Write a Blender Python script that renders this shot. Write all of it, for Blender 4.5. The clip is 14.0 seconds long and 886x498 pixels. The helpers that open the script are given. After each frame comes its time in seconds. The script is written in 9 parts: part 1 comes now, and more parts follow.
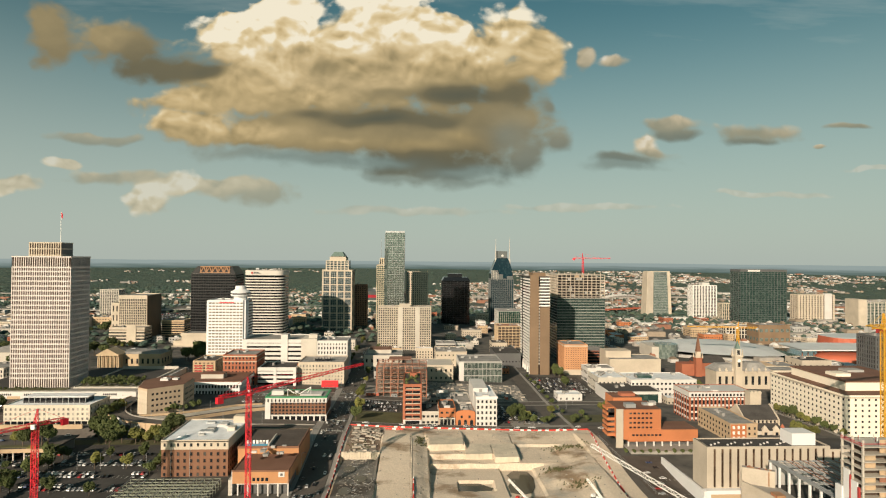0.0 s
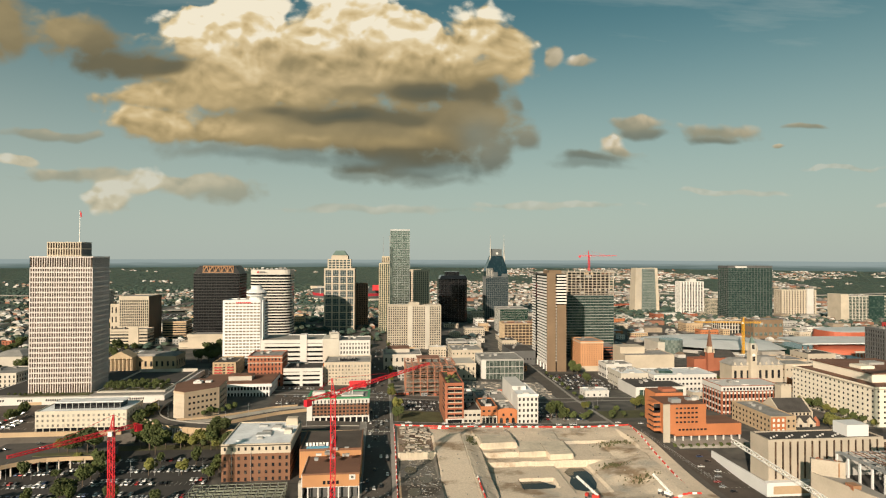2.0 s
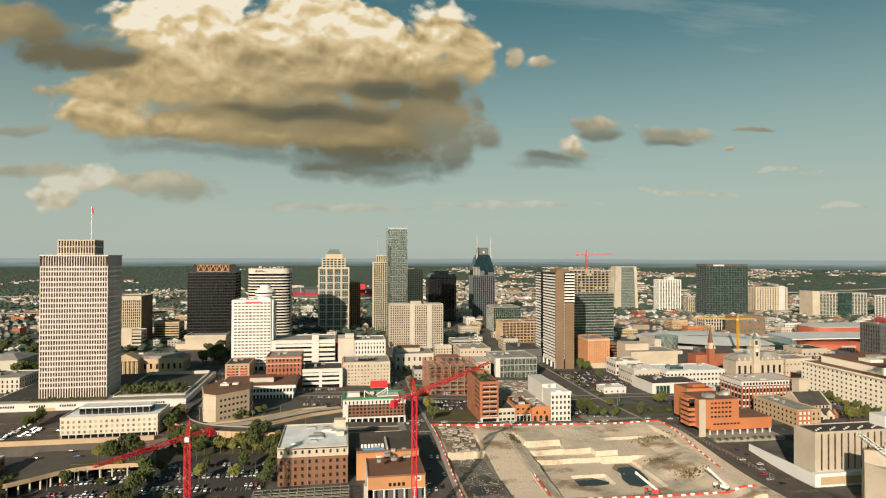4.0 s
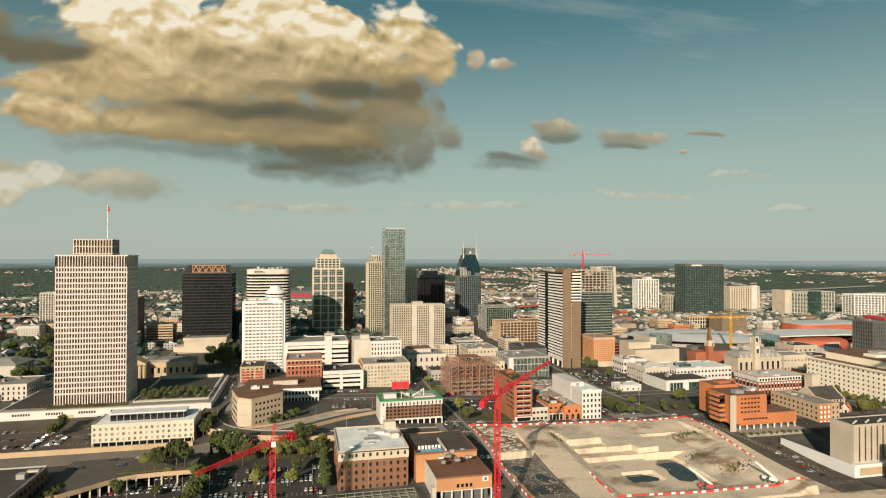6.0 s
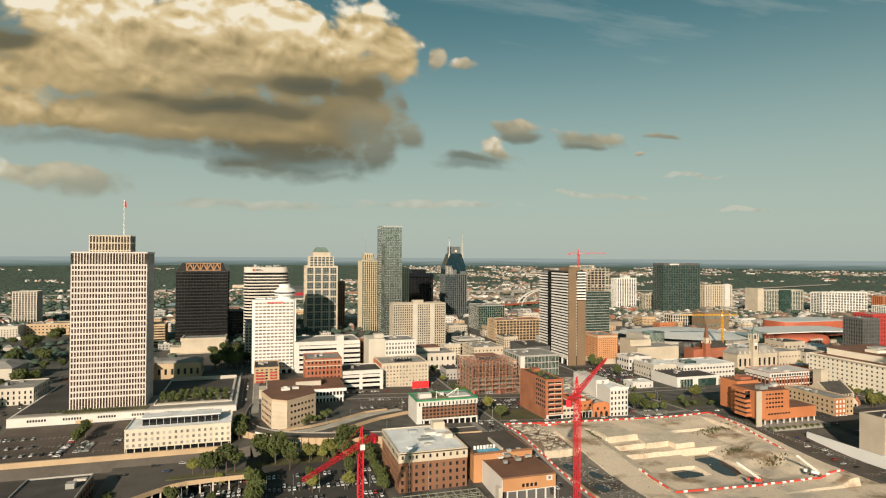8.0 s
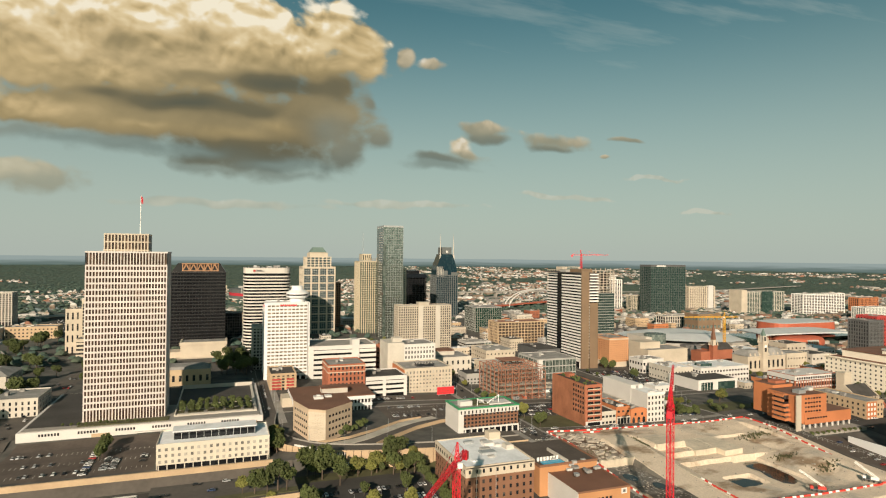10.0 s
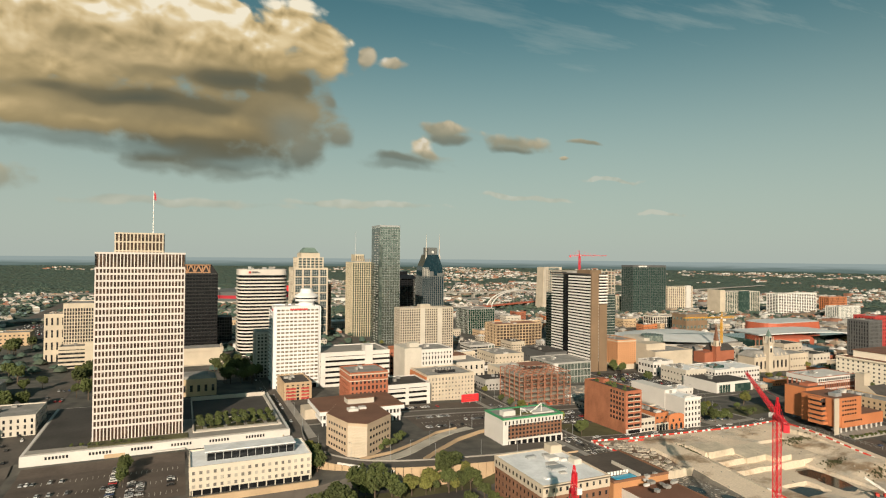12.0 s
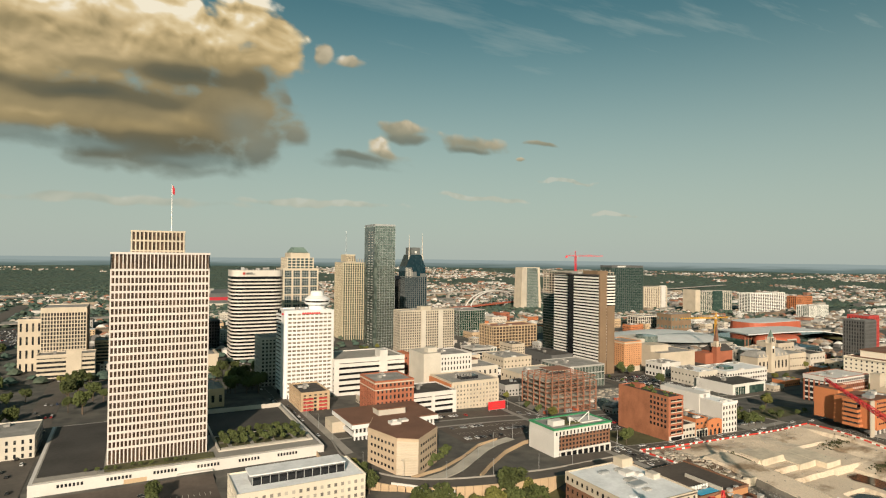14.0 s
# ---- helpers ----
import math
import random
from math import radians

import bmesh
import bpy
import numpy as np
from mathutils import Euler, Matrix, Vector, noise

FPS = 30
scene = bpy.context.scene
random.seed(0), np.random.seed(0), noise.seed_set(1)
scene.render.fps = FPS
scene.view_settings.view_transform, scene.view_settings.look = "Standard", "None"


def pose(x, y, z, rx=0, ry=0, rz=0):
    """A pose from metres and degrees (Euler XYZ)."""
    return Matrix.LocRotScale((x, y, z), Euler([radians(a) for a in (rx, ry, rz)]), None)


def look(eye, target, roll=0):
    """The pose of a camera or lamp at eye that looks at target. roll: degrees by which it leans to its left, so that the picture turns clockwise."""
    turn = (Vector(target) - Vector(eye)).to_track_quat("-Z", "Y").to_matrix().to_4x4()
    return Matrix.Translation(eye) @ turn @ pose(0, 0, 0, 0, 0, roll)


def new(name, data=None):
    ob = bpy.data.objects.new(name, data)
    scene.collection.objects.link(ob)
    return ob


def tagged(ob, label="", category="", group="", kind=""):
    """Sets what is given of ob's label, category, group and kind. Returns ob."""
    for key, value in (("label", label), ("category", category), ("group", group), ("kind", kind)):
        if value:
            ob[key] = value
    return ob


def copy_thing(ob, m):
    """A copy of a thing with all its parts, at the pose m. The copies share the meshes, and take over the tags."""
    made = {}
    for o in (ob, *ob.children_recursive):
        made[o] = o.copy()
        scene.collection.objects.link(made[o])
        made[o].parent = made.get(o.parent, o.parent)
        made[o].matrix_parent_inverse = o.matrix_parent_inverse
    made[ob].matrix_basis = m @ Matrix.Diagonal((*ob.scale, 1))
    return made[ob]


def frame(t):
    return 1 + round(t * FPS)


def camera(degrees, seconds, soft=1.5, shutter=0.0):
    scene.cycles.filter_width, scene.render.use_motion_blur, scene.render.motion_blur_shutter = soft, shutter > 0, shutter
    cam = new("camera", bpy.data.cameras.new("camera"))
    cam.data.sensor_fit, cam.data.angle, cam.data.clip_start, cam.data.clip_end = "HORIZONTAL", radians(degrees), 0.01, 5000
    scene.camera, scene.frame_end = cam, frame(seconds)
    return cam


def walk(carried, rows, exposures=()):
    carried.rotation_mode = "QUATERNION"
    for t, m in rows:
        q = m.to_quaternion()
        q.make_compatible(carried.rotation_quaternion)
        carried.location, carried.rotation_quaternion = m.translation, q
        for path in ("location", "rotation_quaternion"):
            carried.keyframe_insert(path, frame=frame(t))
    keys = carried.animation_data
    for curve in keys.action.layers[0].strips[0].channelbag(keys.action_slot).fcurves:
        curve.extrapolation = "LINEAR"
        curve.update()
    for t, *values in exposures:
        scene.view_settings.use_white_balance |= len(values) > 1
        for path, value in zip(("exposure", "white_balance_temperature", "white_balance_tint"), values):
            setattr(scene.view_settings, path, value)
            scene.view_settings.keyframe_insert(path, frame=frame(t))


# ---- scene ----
cam = camera(73.3, 14.0, soft=1.15)
PATH = [
    (0, (-2.947, 0.333, 133.638), (-2.848, 2.33, 133.67), 0.48),
    (0.5, (-17.975, 1.676, 133.625), (-17.852, 3.672, 133.655), 0.34),
    (1, (-33.129, 3.136, 133.606), (-32.984, 5.131, 133.634), 0.25),
    (1.5, (-48.449, 4.914, 133.561), (-48.278, 6.906, 133.588), 0.2),
    (2, (-63.926, 7.114, 133.469), (-63.726, 9.103, 133.495), 0.18),
    (2.5, (-79.377, 9.556, 133.353), (-79.148, 11.542, 133.379), 0.18),
    (3, (-94.801, 12.382, 133.246), (-94.54, 14.365, 133.27), 0.18),
    (5.5, (-170.93, 28.264, 132.086), (-170.505, 30.219, 132.111), 0.13),
    (6, (-185.96, 32.031, 132.004), (-185.505, 33.979, 132.029), 0.13),
    (6.5, (-200.836, 36.105, 131.888), (-200.349, 38.044, 131.913), 0.14),
    (7, (-215.506, 40.455, 131.7), (-214.989, 42.387, 131.725), 0.17),
    (7.5, (-229.745, 45.49, 131.525), (-229.195, 47.413, 131.548), 0.23),
    (8, (-243.372, 51.835, 131.403), (-242.791, 53.749, 131.424), 0.32),
    (10.5, (-303.425, 100.641, 131.682), (-302.712, 102.509, 131.707), 0.58),
    (11, (-314.855, 112.033, 131.792), (-314.111, 113.889, 131.818), 0.57),
    (11.5, (-326.173, 123.897, 131.926), (-325.4, 125.741, 131.952), 0.57),
    (12, (-337.27, 136.209, 132.021), (-336.465, 138.04, 132.046), 0.58),
    (12.5, (-348.187, 148.837, 132.073), (-347.351, 150.654, 132.099), 0.61),
    (13, (-358.962, 161.794, 132.088), (-358.094, 163.595, 132.115), 0.64),
    (13.5, (-369.71, 174.961, 132.075), (-368.809, 176.746, 132.104), 0.65),
    (14, (-380.484, 188.149, 132.024), (-379.551, 189.917, 132.05), 0.64),
]
walk(cam, [(t, look(eye, target, roll)) for t, eye, target, roll in PATH], [(0.0, 0.05, 6760, 5.0), (14.0, 0.05, 6760, 5.0)])

# ---- world, sun ----
SUN_ELEV, SUN_AZ = 21.0, 209.0     # degrees; azimuth of the sun, clockwise from +y
world = bpy.data.worlds.new("sky")
scene.world = world
world.use_nodes = True
wn, wl = world.node_tree.nodes, world.node_tree.links
wn.clear()
w_out = wn.new("ShaderNodeOutputWorld")
w_bg = wn.new("ShaderNodeBackground")
w_sky = wn.new("ShaderNodeTexSky")
w_sky.sky_type = 'NISHITA'
w_sky.sun_disc = False
w_sky.sun_elevation = radians(SUN_ELEV)
w_sky.sun_rotation = radians(SUN_AZ)
w_sky.altitude = 200
w_sky.air_density, w_sky.dust_density, w_sky.ozone_density = 1.0, 1.6, 1.5
w_bg.inputs["Strength"].default_value = 0.065


def wmath(op, *args):
    """A maths node of the sky, fed with numbers or sockets."""
    k = wn.new("ShaderNodeMath")
    k.operation = op
    for i, v in enumerate(args):
        if isinstance(v, (int, float)):
            k.inputs[i].default_value = v
        else:
            wl.new(v, k.inputs[i])
    return k.outputs[0]


def wsmooth(v, lo, hi):
    k = wn.new("ShaderNodeMapRange")
    k.interpolation_type = 'SMOOTHSTEP'
    wl.new(v, k.inputs[0])
    k.inputs["From Min"].default_value, k.inputs["From Max"].default_value = lo, hi
    return k.outputs[0]


def wnoise(u, v, su, sv, detail, rough, du=0.0, dv=0.0, seed=0.0):
    c = wn.new("ShaderNodeCombineXYZ")
    wl.new(wmath('MULTIPLY_ADD', u, su, du), c.inputs[0])
    wl.new(wmath('MULTIPLY_ADD', v, sv, dv), c.inputs[1])
    c.inputs[2].default_value = seed
    k = wn.new("ShaderNodeTexNoise")
    k.inputs["Scale"].default_value, k.inputs["Detail"].default_value, k.inputs["Roughness"].default_value = 1.0, detail, rough
    wl.new(c.outputs[0], k.inputs["Vector"])
    return k.outputs[0]


# clouds lie far off on the sky, over the city: u runs along the horizon, v upwards
w_co = wn.new("ShaderNodeTexCoord")
w_sep = wn.new("ShaderNodeSeparateXYZ")
wl.new(w_co.outputs["Generated"], w_sep.inputs[0])
w_dy = wmath('MAXIMUM', w_sep.outputs[1], 0.05)
U, V = wmath('DIVIDE', w_sep.outputs[0], w_dy), wmath('DIVIDE', w_sep.outputs[2], w_dy)
AHEAD = wsmooth(w_sep.outputs[1], 0.12, 0.3)

# the clouds' swells, layer by layer: centre u, v, half sizes, and how brightly each is lit
CLOUD_TOP = [(-0.243, 0.381, 0.101, 0.049, 0.95), (-0.288, 0.359, 0.050, 0.030, 1.00), (-0.187, 0.411, 0.051, 0.046, 1.00), (-0.054, 0.416, 0.075, 0.046, 1.00), (0.017, 0.391, 0.080, 0.046, 0.95), (-0.112, 0.361, 0.084, 0.037, 0.86), (0.090, 0.353, 0.081, 0.042, 0.74), (0.187, 0.375, 0.072, 0.050, 0.72), (0.222, 0.342, 0.033, 0.050, 0.62)]
CLOUD_BODY = [(0.157, 0.316, 0.077, 0.036, 0.55), (-0.210, 0.318, 0.092, 0.037, 0.76), (-0.086, 0.321, 0.084, 0.037, 0.68), (0.031, 0.321, 0.085, 0.031, 0.66), (-0.258, 0.277, 0.119, 0.037, 0.60), (-0.152, 0.272, 0.092, 0.031, 0.62), (-0.372, 0.257, 0.095, 0.022, 0.62), (-0.338, 0.214, 0.086, 0.030, 0.64), (-0.383, 0.224, 0.036, 0.021, 0.72), (-0.237, 0.206, 0.110, 0.028, 0.58), (-0.110, 0.195, 0.112, 0.020, 0.52), (0.007, 0.190, 0.108, 0.018, 0.48), (0.099, 0.204, 0.057, 0.024, 0.46)]
CLOUD_SHADE = [(0.090, 0.281, 0.124, 0.024, 0.16), (-0.027, 0.283, 0.066, 0.018, 0.36), (0.188, 0.283, 0.039, 0.033, 0.26), (-0.052, 0.230, 0.141, 0.021, 0.10), (-0.156, 0.238, 0.064, 0.012, 0.26), (0.057, 0.232, 0.066, 0.020, 0.22), (-0.404, 0.312, 0.090, 0.029, 0.26), (-0.335, 0.303, 0.045, 0.019, 0.20), (-0.492, 0.356, 0.071, 0.041, 0.46), (-0.440, 0.345, 0.049, 0.041, 0.34), (-0.583, 0.361, 0.040, 0.066, 0.40)]
CLOUD_COOL = [(0.206, 0.178, 0.046, 0.040, 0.30), (0.171, 0.215, 0.057, 0.055, 0.34), (0.262, 0.198, 0.024, 0.020, 0.36), (0.236, 0.262, 0.014, 0.024, 0.34)]
CLOUD_BASE = [(-0.151, 0.165, 0.111, 0.014, 0.20), (-0.034, 0.159, 0.141, 0.016, 0.10), (0.091, 0.147, 0.114, 0.018, 0.12), (0.116, 0.128, 0.092, 0.013, 0.26), (-0.018, 0.133, 0.088, 0.010, 0.26), (-0.282, 0.173, 0.100, 0.014, 0.34), (0.361, 0.162, 0.089, 0.013, 0.22)]
SIDE_CLOUDS = [(0.300, 0.350, 0.018, 0.024, 0.62), (0.358, 0.338, 0.034, 0.010, 0.62), (0.446, 0.238, 0.075, 0.014, 0.52), (0.470, 0.222, 0.060, 0.013, 0.30), (0.606, 0.226, 0.088, 0.017, 0.50), (0.600, 0.212, 0.066, 0.010, 0.32), (0.410, 0.200, 0.024, 0.020, 0.78), (0.425, 0.186, 0.040, 0.012, 0.56), (0.372, 0.174, 0.085, 0.012, 0.24), (0.720, 0.198, 0.016, 0.005, 0.5), (0.772, 0.236, 0.04, 0.007, 0.46)]
PUFFS = [(-0.619, 0.116, 0.036, 0.021, 0.78), (-0.658, 0.106, 0.032, 0.014, 0.78), (-0.416, 0.094, 0.039, 0.026, 0.82), (-0.370, 0.117, 0.046, 0.021, 0.74), (-0.297, 0.118, 0.072, 0.018, 0.62), (-0.557, 0.153, 0.030, 0.009, 0.72), (-0.489, 0.130, 0.097, 0.014, 0.55), (-0.512, 0.192, 0.086, 0.011, 0.45), (-0.237, 0.103, 0.062, 0.022, 0.45)]
WISPS = [(0.86, 0.165, 0.10, 0.006, 0.85), (0.62, 0.118, 0.13, 0.006, 0.8), (0.30, 0.088, 0.16, 0.007, 0.72), (0.98, 0.098, 0.09, 0.006, 0.88), (0.02, 0.078, 0.2, 0.008, 0.66)]
CLOUD_MASS = [(-0.103, 0.309, 0.277, 0.081, 0.55), (-0.086, 0.210, 0.278, 0.052, 0.42), (0.040, 0.160, 0.178, 0.043, 0.22), (0.138, 0.235, 0.110, 0.070, 0.40)]
w_uv = wn.new("ShaderNodeCombineXYZ")
wl.new(U, w_uv.inputs[0])
wl.new(V, w_uv.inputs[1])
warp = wn.new("ShaderNodeTexNoise")
warp.inputs["Scale"].default_value, warp.inputs["Detail"].default_value = 10.0, 2.0
wl.new(w_uv.outputs[0], warp.inputs["Vector"])
bend = wn.new("ShaderNodeVectorMath")
bend.operation = 'MULTIPLY_ADD'
wl.new(warp.outputs["Color"], bend.inputs[0])
bend.inputs[1].default_value = (0.07, 0.034, 0)
wl.new(w_uv.outputs[0], bend.inputs[2])


def puffs(scale, du=0.0, dv=0.0):
    """Rounded heads of cloud, large and small."""
    c = wn.new("ShaderNodeVectorMath")
    c.operation = 'MULTIPLY_ADD'
    wl.new(bend.outputs[0], c.inputs[0])
    c.inputs[1].default_value, c.inputs[2].default_value = (scale, scale * 1.35, 0), (du, dv, 0)
    k = wn.new("ShaderNodeTexVoronoi")
    k.voronoi_dimensions, k.feature = '2D', 'SMOOTH_F1'
    k.inputs["Scale"].default_value, k.inputs["Detail"].default_value, k.inputs["Roughness"].default_value = 1.0, 2.5, 0.5
    k.inputs["Smoothness"].default_value = 0.45
    wl.new(c.outputs[0], k.inputs["Vector"])
    return k.outputs["Distance"]


w_sum, h_sum, v_sum = None, None, None
for layer, solid, cool, rise in ((CLOUD_MASS, 1.0, 0.1, 0.05), (CLOUD_TOP, 1.0, 0.0, 0.12), (CLOUD_BODY, 1.0, 0.0, 0.14), (CLOUD_SHADE, 1.0, 0.12, 0.04), (CLOUD_COOL, 0.94, 0.7, 0.06), (CLOUD_BASE, 0.6, 0.85, 0.03), (SIDE_CLOUDS, 0.8, 0.4, 0.14), (PUFFS, 0.55, 0.22, 0.12), (WISPS, 0.3, 0.6, 0.05)):
    for cu, cv, ru, rv, bright in layer:
        d_ = wn.new("ShaderNodeVectorMath")
        d_.operation = 'MULTIPLY_ADD'
        wl.new(bend.outputs[0], d_.inputs[0])
        d_.inputs[1].default_value, d_.inputs[2].default_value = (1 / ru, 1 / rv, 0), (-(cu + 0.02) / ru, -(cv + 0.017) / rv, 0)
        r_len = wn.new("ShaderNodeVectorMath")
        r_len.operation = 'LENGTH'
        wl.new(d_.outputs[0], r_len.inputs[0])
        g_ = wmath('POWER', 0.01, wmath('POWER', r_len.outputs["Value"], 1.2))
        w_sum = g_ if w_sum is None else wmath('ADD', w_sum, g_)
        h_ = wn.new("ShaderNodeVectorMath")
        h_.operation = 'MULTIPLY_ADD'
        wl.new(g_, h_.inputs[0])
        # each swell is lighter above than below: its brightness runs as bright + rise * (v - cv) / rv
        h_.inputs[1].default_value = (bright - rise * (cv + 0.017) / rv, solid, cool)
        v_sum = wmath('MULTIPLY', g_, rise / rv) if v_sum is None else wmath('MULTIPLY_ADD', g_, rise / rv, v_sum)
        if h_sum is not None:
            wl.new(h_sum, h_.inputs[2])
        h_sum = h_.outputs[0]
w_mean = wn.new("ShaderNodeVectorMath")
w_mean.operation = 'DIVIDE'
wl.new(h_sum, w_mean.inputs[0])
wl.new(wmath('ADD', w_sum, 0.00001), w_mean.inputs[1])
w_msep = wn.new("ShaderNodeSeparateXYZ")
wl.new(w_mean.outputs[0], w_msep.inputs[0])
FLAT, SOLID, COOL = w_msep.outputs
bend_v = wn.new("ShaderNodeSeparateXYZ")
wl.new(bend.outputs[0], bend_v.inputs[0])
LIT = wmath('ADD', FLAT, wmath('MULTIPLY', wmath('DIVIDE', v_sum, wmath('ADD', w_sum, 0.00001)), bend_v.outputs[1]))
LIT = wmath('MAXIMUM', 0.0, wmath('MINIMUM', LIT, 1.1))
field = wmath('MULTIPLY_ADD', wmath('LOGARITHM', wmath('ADD', w_sum, 0.00001), 2.718), 1 / 4.6, 1.0)
heads, heads_up = puffs(15.0), puffs(15.0, 0.07, -0.24)
broad = wnoise(U, V, 7.0, 13.0, 2.0, 0.4)
dens = wmath('ADD', field, wmath('MULTIPLY_ADD', broad, 0.55, -0.275))
dens = wmath('ADD', dens, wmath('MULTIPLY', wmath('MULTIPLY_ADD', heads, -0.75, 0.46), wmath('MULTIPLY_ADD', LIT, 0.5, 0.55)))
dens = wmath('ADD', dens, 0.10)
dens = wmath('ADD', dens, wmath('MULTIPLY_ADD', wnoise(U, V, 30.0, 44.0, 5.0, 0.6, seed=2.0), 0.5, -0.25))
EDGE = wmath('MAXIMUM', wmath('MULTIPLY_ADD', LIT, -0.62, 0.86), 0.2)
EDGE = wmath('ADD', EDGE, wmath('MULTIPLY', COOL, 0.35))
COVER = wmath('MINIMUM', 1.0, wmath('MAXIMUM', 0.0, wmath('DIVIDE', wmath('ADD', dens, 0.04), EDGE)))
COVER = wmath('MULTIPLY', wmath('MULTIPLY', wsmooth(COVER, 0.0, 1.0), AHEAD), SOLID)
relief = wmath('SUBTRACT', heads_up, heads)
lit = wmath('MULTIPLY_ADD', LIT, 1.2, -0.13)
lit = wmath('ADD', lit, wmath('MULTIPLY', wmath('MULTIPLY', relief, wsmooth(LIT, 0.35, 0.9)), 0.8))
lit = wmath('ADD', lit, wmath('MULTIPLY_ADD', broad, 0.30, -0.15))
lit = wmath('ADD', lit, wmath('MULTIPLY_ADD', wnoise(U, V, 22.0, 34.0, 4.0, 0.55, seed=4.0), 0.09, -0.045))
tone = wn.new("ShaderNodeValToRGB")
tone.color_ramp.elements[0].position, tone.color_ramp.elements[0].color = 0.03, (0.115, 0.112, 0.08, 1)
tone.color_ramp.elements[1].position, tone.color_ramp.elements[1].color = 1.0, (1.0, 0.90, 0.74, 1)
for p_, c_ in ((0.22, (0.18, 0.15, 0.088, 1)), (0.45, (0.40, 0.305, 0.16, 1)), (0.65, (0.66, 0.495, 0.27, 1)), (0.84, (0.84, 0.67, 0.42, 1))):
    e_ = tone.color_ramp.elements.new(p_)
    e_.color = c_
wl.new(lit, tone.inputs[0])
# clouds low over the horizon are cooler, seen through more air
tone_low = wn.new("ShaderNodeValToRGB")
tone_low.color_ramp.elements[0].position, tone_low.color_ramp.elements[0].color = 0.05, (0.15, 0.19, 0.18, 1)
tone_low.color_ramp.elements[1].position, tone_low.color_ramp.elements[1].color = 0.95, (0.78, 0.62, 0.52, 1)
e_ = tone_low.color_ramp.elements.new(0.4)
e_.color = (0.28, 0.295, 0.25, 1)
wl.new(lit, tone_low.inputs[0])
w_tone = wn.new("ShaderNodeMix")
w_tone.data_type = 'RGBA'
wl.new(COOL, w_tone.inputs["Factor"])
wl.new(tone.outputs[0], w_tone.inputs["A"])
wl.new(tone_low.outputs[0], w_tone.inputs["B"])
w_cloud = wn.new("ShaderNodeBackground")
w_cloud.inputs["Strength"].default_value = 0.86
wl.new(w_tone.outputs["Result"], w_cloud.inputs[0])
# thin high streaks and the pale haze over the horizon
streak = wsmooth(wnoise(U, V, 2.2, 16.0, 5.0, 0.6, seed=9.0), 0.44, 0.74)
veil = wmath('MULTIPLY', wmath('MULTIPLY', streak, 0.30), AHEAD)
haze = wmath('MULTIPLY', wsmooth(w_sep.outputs[2], 0.42, 0.0), 0.86)
thin = wn.new("ShaderNodeBackground")
thin.inputs["Color"].default_value, thin.inputs["Strength"].default_value = (0.428, 0.468, 0.448, 1), 1.06
w_tint = wn.new("ShaderNodeMix")
w_tint.data_type, w_tint.blend_type = 'RGBA', 'MULTIPLY'
w_tint.inputs["Factor"].default_value = 1.0
w_tint.inputs["B"].default_value = (0.62, 0.99, 0.78, 1)
wl.new(w_sky.outputs[0], w_tint.inputs["A"])
wl.new(w_tint.outputs["Result"], w_bg.inputs[0])
mix_thin, mix_cloud = wn.new("ShaderNodeMixShader"), wn.new("ShaderNodeMixShader")
wl.new(wmath('MAXIMUM', veil, haze), mix_thin.inputs[0])
wl.new(w_bg.outputs[0], mix_thin.inputs[1])
wl.new(thin.outputs[0], mix_thin.inputs[2])
wl.new(COVER, mix_cloud.inputs[0])
wl.new(mix_thin.outputs[0], mix_cloud.inputs[1])
wl.new(w_cloud.outputs[0], mix_cloud.inputs[2])
wl.new(mix_cloud.outputs[0], w_out.inputs[0])

sun_data = bpy.data.lights.new("sun", 'SUN')
sun_data.energy, sun_data.angle, sun_data.color = 5.8, radians(0.6), (1.0, 0.82, 0.675)
sun = new("sun", sun_data)
sun_way = Vector((math.sin(radians(SUN_AZ)) * math.cos(radians(SUN_ELEV)), math.cos(radians(SUN_AZ)) * math.cos(radians(SUN_ELEV)), math.sin(radians(SUN_ELEV))))
sun.rotation_mode = 'QUATERNION'
sun.rotation_quaternion = sun_way.to_track_quat('Z', 'Y')
sun.location = (0, 0, 900)

# ---- materials ----


def nodes_of(name):
    m = bpy.data.materials.new(name)
    m.use_nodes = True
    return m, m.node_tree.nodes, m.node_tree.links, m.node_tree.nodes["Principled BSDF"]


